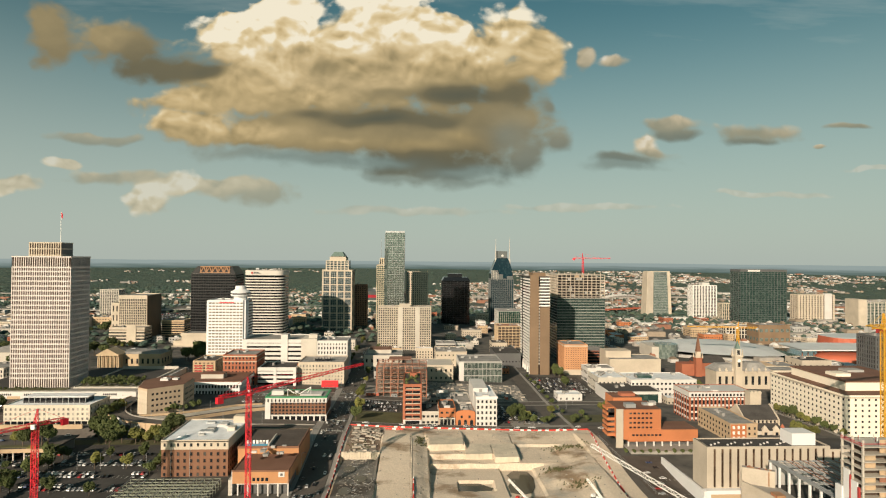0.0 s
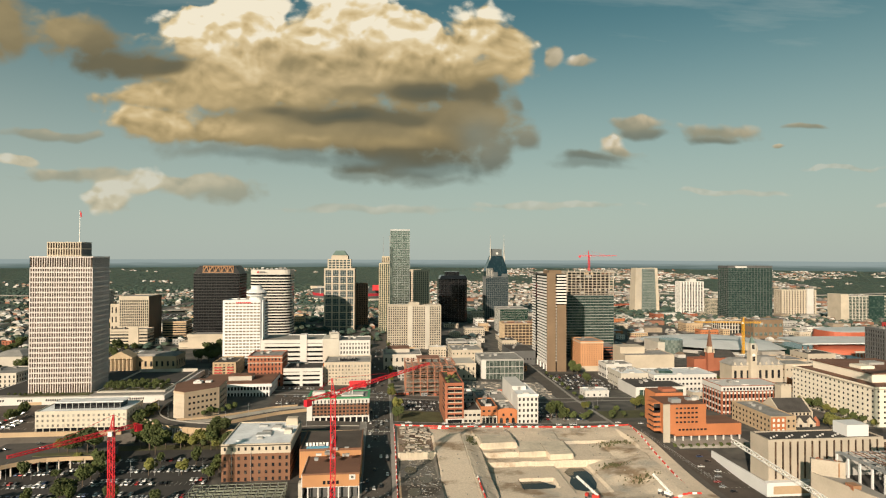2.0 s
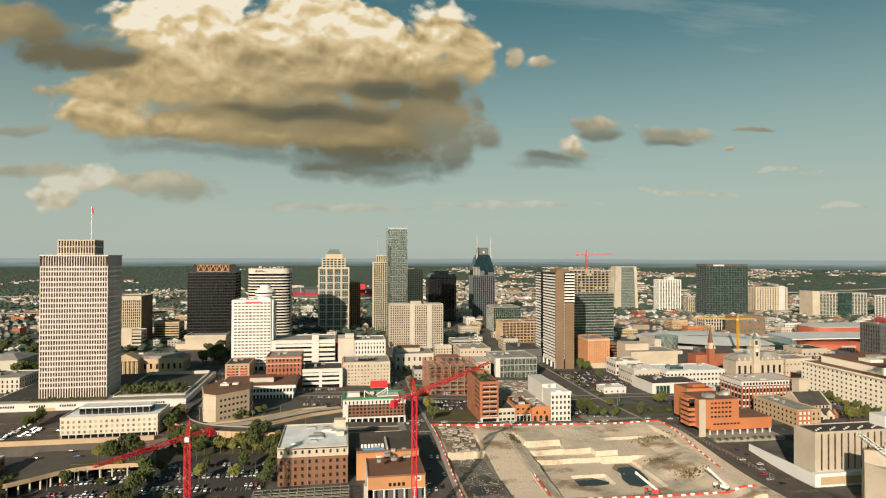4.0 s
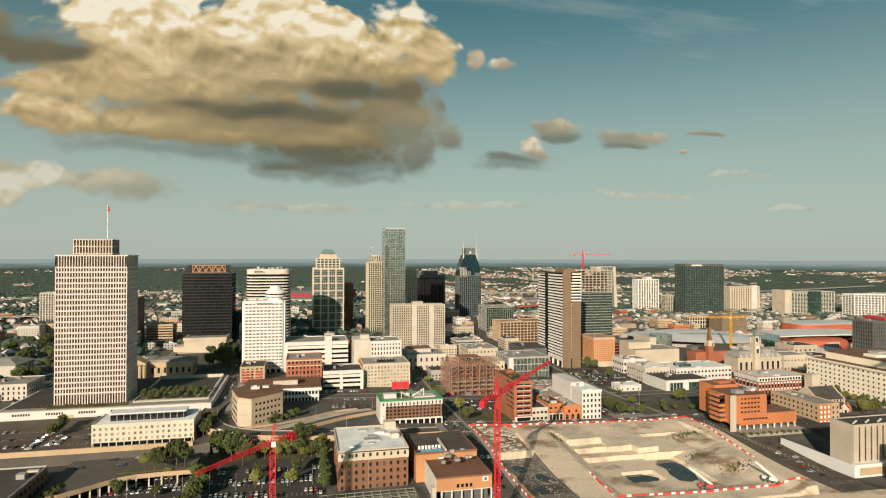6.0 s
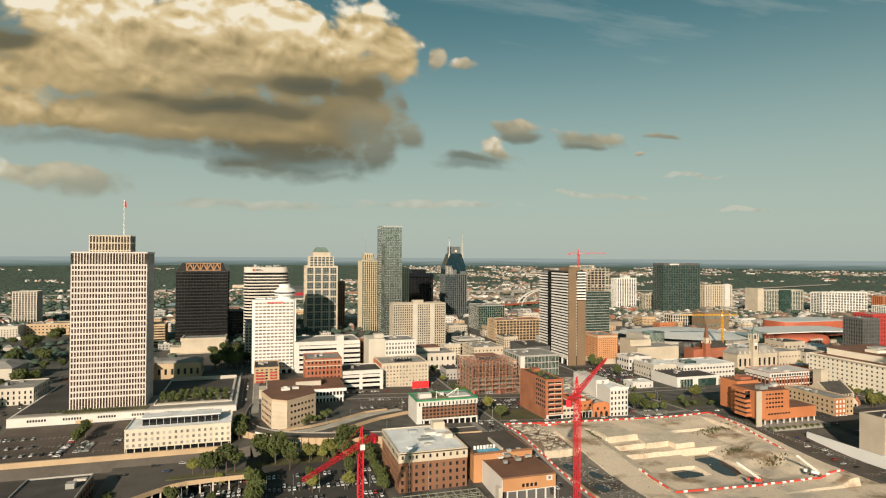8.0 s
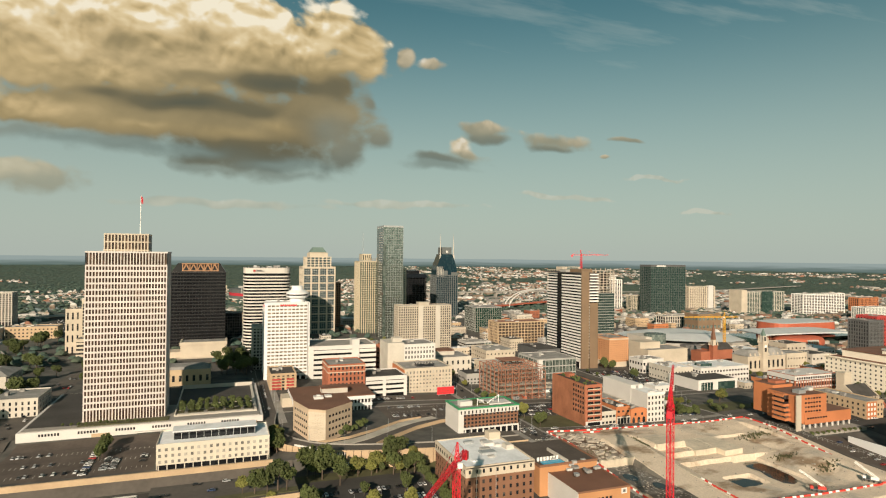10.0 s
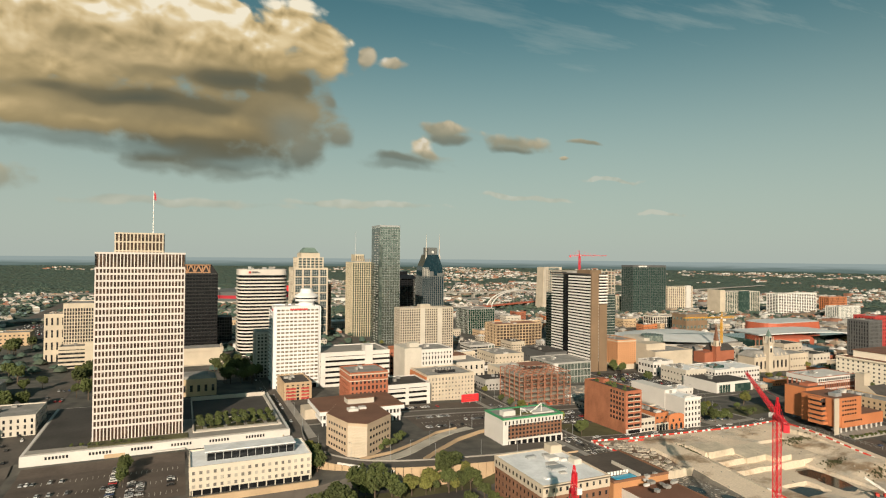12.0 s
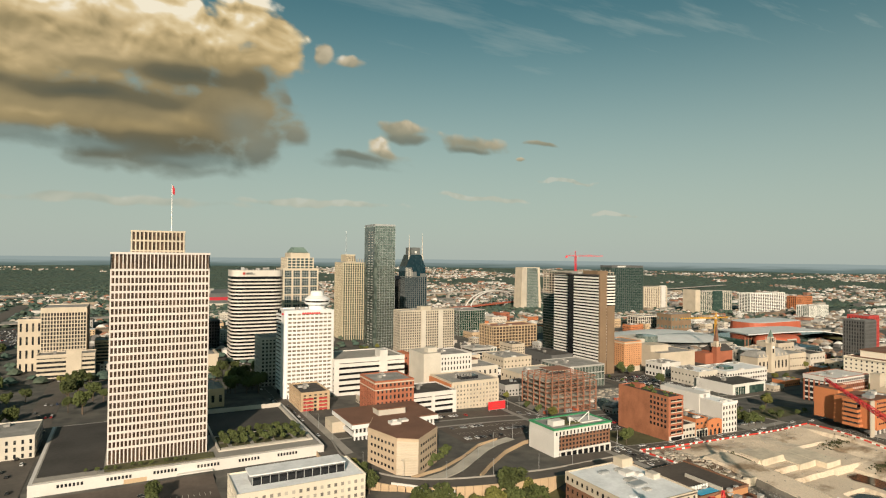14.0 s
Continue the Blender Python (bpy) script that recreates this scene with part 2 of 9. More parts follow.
def mat(name, color, rough=0.8, metal=0.0, vary=0.25, fine=1.2, coarse=0.06, bump=0.15, streak=0.0, each=0.08, spec=0.4):
    """A weathered surface: fine grain, broad stains, a little difference from object to object."""
    m, n, l, b = nodes_of(name)
    co = n.new("ShaderNodeNewGeometry")
    mp = n.new("ShaderNodeMapping")
    l.new(co.outputs["Position"], mp.inputs["Vector"])
    mp.inputs["Scale"].default_value = (1, 1, 1 - streak)
    n1, n2 = n.new("ShaderNodeTexNoise"), n.new("ShaderNodeTexNoise")
    for k, s, d in ((n1, fine, 5.0), (n2, coarse, 3.0)):
        k.inputs["Scale"].default_value, k.inputs["Detail"].default_value = s, d
        l.new(mp.outputs[0], k.inputs["Vector"])
    mul = n.new("ShaderNodeMath")
    mul.operation = 'MULTIPLY_ADD'
    l.new(n1.outputs[0], mul.inputs[0])
    mul.inputs[1].default_value = 0.5
    l.new(n2.outputs[0], mul.inputs[2])
    oi = n.new("ShaderNodeObjectInfo")
    ob = n.new("ShaderNodeMath")
    ob.operation = 'MULTIPLY_ADD'
    l.new(oi.outputs["Random"], ob.inputs[0])
    ob.inputs[1].default_value = each * 2
    l.new(mul.outputs[0], ob.inputs[2])
    ramp = n.new("ShaderNodeMapRange")
    ramp.inputs["From Min"].default_value, ramp.inputs["From Max"].default_value = 0.4, 1.15
    ramp.inputs["To Min"].default_value, ramp.inputs["To Max"].default_value = 1 - vary, 1 + vary
    l.new(ob.outputs[0], ramp.inputs[0])
    mix = n.new("ShaderNodeMix")
    mix.data_type, mix.blend_type = 'RGBA', 'MULTIPLY'
    mix.inputs["Factor"].default_value = 1.0
    mix.inputs["A"].default_value = (*color, 1)
    l.new(ramp.outputs[0], mix.inputs["B"])
    l.new(mix.outputs["Result"], b.inputs["Base Color"])
    b.inputs["Roughness"].default_value, b.inputs["Metallic"].default_value = rough, metal
    b.inputs["Specular IOR Level"].default_value = spec
    if bump:
        bp = n.new("ShaderNodeBump")
        bp.inputs["Strength"].default_value, bp.inputs["Distance"].default_value = bump, 0.3
        l.new(n1.outputs[0], bp.inputs["Height"])
        l.new(bp.outputs[0], b.inputs["Normal"])
    return m


def glass(name, dark, light, rough=0.12, cell=(3.0, 3.0, 3.6), share=0.3, wave=0.0):
    """Window glass: panes differ, some with pale blinds behind them."""
    m, n, l, b = nodes_of(name)
    co = n.new("ShaderNodeNewGeometry")
    dv = n.new("ShaderNodeVectorMath")
    dv.operation = 'DIVIDE'
    dv.inputs[1].default_value = cell
    fl = n.new("ShaderNodeVectorMath")
    fl.operation = 'FLOOR'
    wn_ = n.new("ShaderNodeTexWhiteNoise")
    l.new(co.outputs["Position"], dv.inputs[0])
    l.new(dv.outputs[0], fl.inputs[0])
    l.new(fl.outputs[0], wn_.inputs["Vector"])
    mr = n.new("ShaderNodeMapRange")
    mr.inputs["From Min"].default_value, mr.inputs["From Max"].default_value = 1 - share, 1.0
    l.new(wn_.outputs["Value"], mr.inputs[0])
    mix = n.new("ShaderNodeMix")
    mix.data_type = 'RGBA'
    mix.inputs["A"].default_value, mix.inputs["B"].default_value = (*dark, 1), (*light, 1)
    l.new(mr.outputs[0], mix.inputs["Factor"])
    l.new(mix.outputs["Result"], b.inputs["Base Color"])
    b.inputs["Roughness"].default_value = rough
    b.inputs["Specular IOR Level"].default_value = 0.6
    if wave:
        nz = n.new("ShaderNodeTexNoise")
        nz.inputs["Scale"].default_value = 0.12
        l.new(co.outputs["Position"], nz.inputs["Vector"])
        bp = n.new("ShaderNodeBump")
        bp.inputs["Strength"].default_value, bp.inputs["Distance"].default_value = wave, 2.0
        l.new(nz.outputs[0], bp.inputs["Height"])
        l.new(bp.outputs[0], b.inputs["Normal"])
    return m


BANDWHITE = mat("white_balcony_band", (0.74, 0.71, 0.67), 0.7, vary=0.08)
PRECAST = mat("pinkish_precast", (0.61, 0.55, 0.52), 0.75, vary=0.12)
WHITE = mat("white_concrete", (0.60, 0.575, 0.545), 0.7, vary=0.12)
PALE = mat("pale_limestone", (0.50, 0.46, 0.40), 0.8, vary=0.18)
CREAM = mat("cream_stone", (0.50, 0.43, 0.34), 0.8, vary=0.2)
BEIGE = mat("beige_concrete", (0.43, 0.375, 0.305), 0.85, vary=0.2)
TAN = mat("tan_brick", (0.46, 0.335, 0.215), 0.85, vary=0.22)
GREY = mat("grey_concrete", (0.36, 0.35, 0.33), 0.85, vary=0.22)
DARKGREY = mat("dark_grey_panel", (0.10, 0.10, 0.10), 0.6, vary=0.2)
BRICK = mat("red_brick", (0.33, 0.115, 0.065), 0.85, vary=0.25, fine=2.0)
ORANGE = mat("orange_brick", (0.45, 0.165, 0.07), 0.85, vary=0.18, fine=2.0)
BROWNBRICK = mat("brown_brick", (0.200, 0.100, 0.060), 0.85, vary=0.22, fine=2.0)
BROWN = mat("brown_panel", (0.20, 0.135, 0.085), 0.8, vary=0.2)
BROWNROOF = mat("brown_roof", (0.17, 0.085, 0.055), 0.9, vary=0.3)
NAVYGREY = mat("blue_grey_stone", (0.115, 0.125, 0.124), 0.7, vary=0.2)
BLACK = mat("black_panel", (0.018, 0.017, 0.017), 0.35, vary=0.3)
ROOFGREY = mat("gravel_roof", (0.25, 0.24, 0.225), 0.95, vary=0.45, coarse=0.1, fine=0.7)
ROOFWHITE = mat("white_membrane_roof", (0.72, 0.73, 0.74), 0.7, vary=0.22, coarse=0.12, fine=0.6)
ROOFDARK = mat("dark_roof", (0.055, 0.05, 0.046), 0.9, vary=0.5, coarse=0.1)
WARMTAR = mat("sunbaked_tar", (0.088, 0.070, 0.058), 0.9, vary=0.4, coarse=0.06, fine=0.5)
ASPHALT = mat("asphalt", (0.050, 0.046, 0.042), 0.9, vary=0.4, coarse=0.05, fine=0.5)
ROADGREY = mat("worn_road", (0.10, 0.087, 0.075), 0.9, vary=0.3, coarse=0.05, fine=0.4)
WALKWAY = mat("pavement_concrete", (0.28, 0.262, 0.235), 0.9, vary=0.25)
PAINT = mat("road_paint", (0.72, 0.70, 0.62), 0.7, vary=0.2, bump=0)
DIRT = mat("bare_earth", (0.52, 0.42, 0.325), 0.95, vary=0.42, fine=0.35, coarse=0.045, bump=0.6)


def earth_mix(name, pale, brown, grey):
    """Bare ground: pale rock dust, damp brown earth and grey gravel in patches."""
    m, n, l, b = nodes_of(name)
    g = n.new("ShaderNodeNewGeometry")
    def noise_of(scale, detail, rough=0.55, stretch=(1, 1, 1)):
        mp = n.new("ShaderNodeMapping")
        mp.inputs["Scale"].default_value = stretch
        l.new(g.outputs["Position"], mp.inputs["Vector"])
        k = n.new("ShaderNodeTexNoise")
        k.inputs["Scale"].default_value, k.inputs["Detail"].default_value, k.inputs["Roughness"].default_value = scale, detail, rough
        l.new(mp.outputs[0], k.inputs["Vector"])
        return k.outputs[0]
    def range_of(v, lo, hi):
        k = n.new("ShaderNodeMapRange")
        k.interpolation_type = 'SMOOTHSTEP'
        k.inputs["From Min"].default_value, k.inputs["From Max"].default_value = lo, hi
        l.new(v, k.inputs[0])
        return k.outputs[0]
    def mix_of(f, a, c):
        k = n.new("ShaderNodeMix")
        k.data_type = 'RGBA'
        l.new(f, k.inputs["Factor"])
        for sock, v in (("A", a), ("B", c)):
            if isinstance(v, tuple):
                k.inputs[sock].default_value = (*v, 1)
            else:
                l.new(v, k.inputs[sock])
        return k.outputs["Result"]
    base = mix_of(range_of(noise_of(0.03, 5.0), 0.52, 0.72), pale, grey)
    base = mix_of(range_of(noise_of(0.022, 6.0, 0.6, (1, 1.6, 1)), 0.51, 0.64), base, brown)
    fine = noise_of(0.9, 6.0, 0.65)
    k = n.new("ShaderNodeMapRange")
    k.inputs["To Min"].default_value, k.inputs["To Max"].default_value = 0.62, 1.3
    l.new(fine, k.inputs[0])
    mul = n.new("ShaderNodeMix")
    mul.data_type, mul.blend_type = 'RGBA', 'MULTIPLY'
    mul.inputs["Factor"].default_value = 1.0
    l.new(base, mul.inputs["A"])
    l.new(k.outputs[0], mul.inputs["B"])
    l.new(mul.outputs["Result"], b.inputs["Base Color"])
    b.inputs["Roughness"].default_value = 0.95
    bp = n.new("ShaderNodeBump")
    bp.inputs["Strength"].default_value, bp.inputs["Distance"].default_value = 0.7, 0.5
    l.new(noise_of(0.35, 7.0, 0.6), bp.inputs["Height"])
    l.new(bp.outputs[0], b.inputs["Normal"])
    return m


EARTH = earth_mix("site_earth", (0.65, 0.54, 0.42), (0.27, 0.19, 0.12), (0.40, 0.365, 0.31))
GRAVEL = earth_mix("grey_gravel", (0.165, 0.15, 0.128), (0.06, 0.05, 0.04), (0.115, 0.115, 0.108))
DEBRIS = mat("wet_debris", (0.19, 0.178, 0.16), 0.9, vary=0.6, fine=0.5, coarse=0.09, bump=0.7)
FRAMEGREEN = mat("weathered_green_steel", (0.20, 0.215, 0.165), 0.6, vary=0.3, bump=0)
FEDERAL = mat("bright_cream_stone", (0.78, 0.70, 0.58), 0.8, vary=0.12)
ROCK = mat("cut_limestone", (0.56, 0.485, 0.38), 0.9, vary=0.35, fine=0.6, coarse=0.1, bump=0.7, streak=0.5)
RUBBLE = mat("rubble", (0.30, 0.27, 0.23), 0.95, vary=0.5, fine=0.8)
WATER = mat("muddy_water", (0.04, 0.042, 0.034), 0.08, vary=0.2, bump=0.0, spec=0.3)
GRASS = mat("grass", (0.082, 0.080, 0.036), 0.95, vary=0.5, fine=0.5)
LEAFGOLD = mat("yellow_green_leaf", (0.105, 0.105, 0.026), 0.8, vary=0.5, fine=0.5, coarse=0.08, bump=0, each=0.3)
LEAF = mat("leaf_green", (0.050, 0.062, 0.018), 0.8, vary=0.5, fine=0.5, coarse=0.08, bump=0, each=0.25)
BARK = mat("bark", (0.10, 0.075, 0.055), 0.95)
CRANERED = mat("crane_red", (0.62, 0.02, 0.035), 0.5, vary=0.12, bump=0)
CRANEYELLOW = mat("crane_yellow", (0.62, 0.33, 0.03), 0.5, vary=0.12, bump=0)
STEEL = mat("bare_steel", (0.30, 0.145, 0.095), 0.7, metal=0.1, vary=0.3, bump=0)
GALV = mat("galvanised_steel", (0.42, 0.43, 0.43), 0.5, metal=0.5, vary=0.2, bump=0)
BARRED = mat("barrier_red", (0.55, 0.05, 0.035), 0.6, vary=0.1, bump=0)
BARWHITE = mat("barrier_white", (0.8, 0.78, 0.74), 0.6, vary=0.1, bump=0)
ZINC = mat("zinc_roof", (0.60, 0.61, 0.60), 0.5, metal=0.1, vary=0.12, bump=0.05)
COPPER = mat("green_copper", (0.14, 0.20, 0.175), 0.6, vary=0.2)
REDPANEL = mat("red_panel", (0.43, 0.11, 0.06), 0.6, vary=0.12)
CRIMSON = mat("crimson_panel", (0.40, 0.05, 0.045), 0.6, vary=0.12)
BLUEPOOL = mat("pool_blue", (0.05, 0.35, 0.55), 0.2, vary=0.1, bump=0)
SIGNRED = mat("sign_red", (0.72, 0.03, 0.04), 0.5, vary=0.08, bump=0)
HOTELBRICK = mat("pale_orange_brick", (0.50, 0.255, 0.13), 0.85, vary=0.2, fine=1.6)
PINKTAN = mat("pinkish_tan_brick", (0.50, 0.385, 0.275), 0.85, vary=0.2, fine=2.0)
RAMPCONC = mat("pale_ramp_concrete", (0.42, 0.385, 0.33), 0.9, vary=0.3, coarse=0.08)
YELLOWSTONE = mat("yellow_cream_stone", (0.50, 0.43, 0.315), 0.8, vary=0.15)
OFFICECREAM = mat("aged_cream_panels", (0.60, 0.545, 0.455), 0.75, vary=0.14, streak=0.3)
CLUBBRICK = mat("tan_orange_brick", (0.45, 0.225, 0.105), 0.85, vary=0.2, fine=2.0)
RAWFRAME = mat("raw_tan_concrete", (0.46, 0.345, 0.225), 0.85, vary=0.25)
# dark colour standing in for the shade inside unfinished frames
FRAMEDARK = mat("shaded_raw_floor", (0.06, 0.042, 0.03), 0.9, vary=0.5, fine=0.3)
OLDBRICK = mat("weathered_red_brick", (0.34, 0.135, 0.072), 0.9, vary=0.4, fine=1.5, coarse=0.12, streak=0.3)
REDDIRT = earth_mix("reddish_dirt", (0.25, 0.175, 0.125), (0.11, 0.066, 0.045), (0.2, 0.175, 0.145))
GOLDSTONE = mat("golden_stone", (0.47, 0.36, 0.235), 0.85, vary=0.22)
HOTELWHITE = mat("white_painted_concrete", (0.69, 0.685, 0.68), 0.65, vary=0.08)
BANDTAN = mat("weathered_pale_precast", (0.55, 0.51, 0.46), 0.75, vary=0.14)
GREENTRIM = mat("green_trim", (0.05, 0.27, 0.12), 0.6, vary=0.15)
FLAGRED = mat("flag_red", (0.42, 0.03, 0.045), 0.8, vary=0.1, bump=0)
ORANGEFRAME = mat("weathered_orange_steel", (0.36, 0.20, 0.11), 0.6, vary=0.2, bump=0)
GDARK = glass("dark_glass", (0.018, 0.020, 0.023), (0.10, 0.095, 0.085))
GTAUPE = glass("curtained_glass", (0.12, 0.095, 0.075), (0.34, 0.29, 0.235), 0.2, cell=(4.14, 4.14, 3.64), share=0.8)
GBROWN = glass("bronze_glass", (0.046, 0.03, 0.022), (0.125, 0.08, 0.055), cell=(2.1, 2.1, 4.2), share=0.5)
GGREEN = glass("green_glass", (0.04, 0.085, 0.074), (0.105, 0.16, 0.14), 0.08, cell=(4.5, 4.5, 3.9), share=0.45, wave=0.10)
GGREEN.node_tree.nodes["Principled BSDF"].inputs["Metallic"].default_value = 0.45
GFIN = glass("deep_green_glass", (0.010, 0.036, 0.026), (0.03, 0.075, 0.052), 0.2, cell=(3.9, 3.9, 4.5), share=0.35, wave=0.08)
GTEAL = glass("teal_glass", (0.075, 0.125, 0.14), (0.16, 0.215, 0.225), 0.07, cell=(3.3, 3.3, 4.1), share=0.6, wave=0.08)
GMIRROR = glass("mirror_glass", (0.19, 0.235, 0.205), (0.36, 0.41, 0.36), 0.09, cell=(2.1, 2.1, 3.95), share=0.9, wave=0.06)
GTEAL.node_tree.nodes["Principled BSDF"].inputs["Metallic"].default_value = 0.55
GMIRROR.node_tree.nodes["Principled BSDF"].inputs["Metallic"].default_value = 0.75
GSMOKE = glass("smoked_green_glass", (0.05, 0.068, 0.06), (0.14, 0.165, 0.145), 0.08, cell=(2.1, 2.1, 3.95), share=0.7, wave=0.1)
GBLUE = glass("blue_glass", (0.007, 0.025, 0.036), (0.02, 0.046, 0.058), 0.08, wave=0.10)
GSILVER = glass("silver_glass", (0.095, 0.125, 0.115), (0.205, 0.24, 0.215), 0.12, cell=(2.1, 2.1, 3.9), share=0.8, wave=0.08)
GBLIND = glass("glass_with_blinds", (0.15, 0.14, 0.13), (0.46, 0.43, 0.38), 0.25, cell=(1.9, 1.9, 3.8), share=0.75)
GBLACK = glass("black_glass", (0.010, 0.011, 0.013), (0.017, 0.018, 0.02), 0.1, wave=0.15)
CARS = [mat(n_, c_, 0.3, 0.2, 0.05, bump=0, spec=0.6) for n_, c_ in (("car_white", (0.75, 0.75, 0.74)), ("car_silver", (0.42, 0.43, 0.44)),
        ("car_black", (0.02, 0.02, 0.022)), ("car_grey", (0.14, 0.145, 0.15)), ("car_red", (0.42, 0.03, 0.03)), ("car_blue", (0.04, 0.07, 0.16)))]
TYRE = mat("tyre_rubber", (0.02, 0.02, 0.02), 0.9, bump=0)


# ---- mesh tools ----
class Shape:
    """Collects simple solids into one mesh."""

    def __init__(self):
        self.v, self.f = [], []

    def box(self, x0, x1, y0, y1, z0, z1):
        k = len(self.v)
        self.v += [(x0, y0, z0), (x1, y0, z0), (x1, y1, z0), (x0, y1, z0), (x0, y0, z1), (x1, y0, z1), (x1, y1, z1), (x0, y1, z1)]
        self.f += [(k + a, k + b, k + c, k + d) for a, b, c, d in ((0, 3, 2, 1), (4, 5, 6, 7), (0, 1, 5, 4), (1, 2, 6, 5), (2, 3, 7, 6), (3, 0, 4, 7))]
        return self

    def prism(self, poly, z0, z1, scale=1.0, centre=None):
        """Upright solid over a counter-clockwise outline; scale shrinks its top."""
        k, n = len(self.v), len(poly)
        cx, cy = centre or (sum(p[0] for p in poly) / n, sum(p[1] for p in poly) / n)
        self.v += [(x, y, z0) for x, y in poly] + [(cx + (x - cx) * scale, cy + (y - cy) * scale, z1) for x, y in poly]
        self.f += [tuple(range(k + n - 1, k - 1, -1)), tuple(range(k + n, k + 2 * n))]
        self.f += [(k + i, k + (i + 1) % n, k + n + (i + 1) % n, k + n + i) for i in range(n)]
        return self

    def tube(self, a, b, r, sides=6, r2=None):
        a, b = Vector(a), Vector(b)
        q = (b - a).to_track_quat('Z', 'Y')
        k = len(self.v)
        for p, rr in ((a, r), (b, r if r2 is None else r2)):
            for i in range(sides):
                t = math.tau * (i + 0.5) / sides
                self.v.append(tuple(p + q @ Vector((rr * math.cos(t), rr * math.sin(t), 0))))
        self.f += [(k + i, k + (i + 1) % sides, k + sides + (i + 1) % sides, k + sides + i) for i in range(sides)]
        self.f += [tuple(range(k + sides - 1, k - 1, -1)), tuple(range(k + sides, k + 2 * sides))]
        return self

    def quad(self, *pts):
        k = len(self.v)
        self.v += [tuple(p) for p in pts]
        self.f.append(tuple(range(k, k + len(pts))))
        return self

    def mesh(self, name, material, smooth=False):
        me = bpy.data.meshes.new(name)
        me.from_pydata(self.v, [], self.f)
        me.materials.append(material)
        if smooth:
            me.shade_smooth()
        return me


def ring(cx, cy, rx, ry, n=24, start=0.0):
    return [(cx + rx * math.cos(start + math.tau * i / n), cy + ry * math.sin(start + math.tau * i / n)) for i in range(n)]


def rounded(x0, x1, y0, y1, r, n=5):
    out = []
    for cx, cy, a in ((x1 - r, y0 + r, -90), (x1 - r, y1 - r, 0), (x0 + r, y1 - r, 90), (x0 + r, y0 + r, 180)):
        out += [(cx + r * math.cos(radians(a + 90 * i / n)), cy + r * math.sin(radians(a + 90 * i / n))) for i in range(n + 1)]
    return out


def thing(name, x, y, z, label, category, group="", kind="", turn=0.0):
    ob = new(name)
    ob.location, ob.rotation_euler = (x, y, z), (0, 0, radians(turn))
    ob.empty_display_size = 2
    return tagged(ob, label, category, group, kind)


def part(name, shape, material, parent, label="", smooth=False, at=None):
    ob = new(name, shape.mesh(name, material, smooth) if isinstance(shape, Shape) else shape)
    ob.parent = parent
    if at:
        ob.location = at
    if label:
        tagged(ob, label)
    return ob


def setting(name, shape, material, label, category):
    return tagged(new(name, shape.mesh(name, material)), label, category, kind="structure")


def smoothstep(a, b, x):
    t = min(1.0, max(0.0, (x - a) / (b - a)))
    return t * t * (3 - 2 * t)


def land(x, y):
    """Height of the natural ground."""
    z = -(10.0 + 6.0 * smoothstep(450, 650, y)) * smoothstep(-260, 240, x) - 5.0 * smoothstep(250, 600, x)
    w = smoothstep(-130, -165, x)
    z -= 8.5 * ((1 - w) * smoothstep(488, 375, y) + w * (1.0 if y < 484 else 0.0))
    if 484 <= y < 577:
        z -= 3.0 * smoothstep(-245, -262, x) * smoothstep(577, 570, y)
    z -= 2.6 * smoothstep(-120, -10, x) * smoothstep(175, 95, x) * smoothstep(452, 498, y) * smoothstep(690, 600, y)
    d = min(4900.0, math.hypot(x + 190, y - 95))
    if d > 1500:
        k = ((d - 1500) / 3400) ** 2
        z = z * (1 - k) + 56 * k
    return z

# ---- ground ----
def ground(x, y):
    z = land(x, y)
    if -53 < x < 132 and 345 < y < 498:
        return -26.0
    return z


def lines(lo, hi, step, far, extra=()):
    out = [lo + step * i for i in range(int((hi - lo) / step) + 1)]
    s, a = step, hi
    while a < far:
        s *= 1.13
        a += s
        out.append(a)
    s, a = step, lo
    while a > -far:
        s *= 1.13
        a -= s
        out.append(a)
    out += [e + d for e in extra for d in (-0.35, 0.35)]
    return sorted(set(out))


gx = lines(-520, 560, 12, 5300, (-53, 132))
gy = lines(150, 1000, 12, 5300, (345, 484, 498))
land_shape = Shape()
land_shape.v = [(x, y, ground(x, y)) for y in gy for x in gx]
land_shape.f = [(j * len(gx) + i, j * len(gx) + i + 1, (j + 1) * len(gx) + i + 1, (j + 1) * len(gx) + i) for j in range(len(gy) - 1) for i in range(len(gx) - 1)]


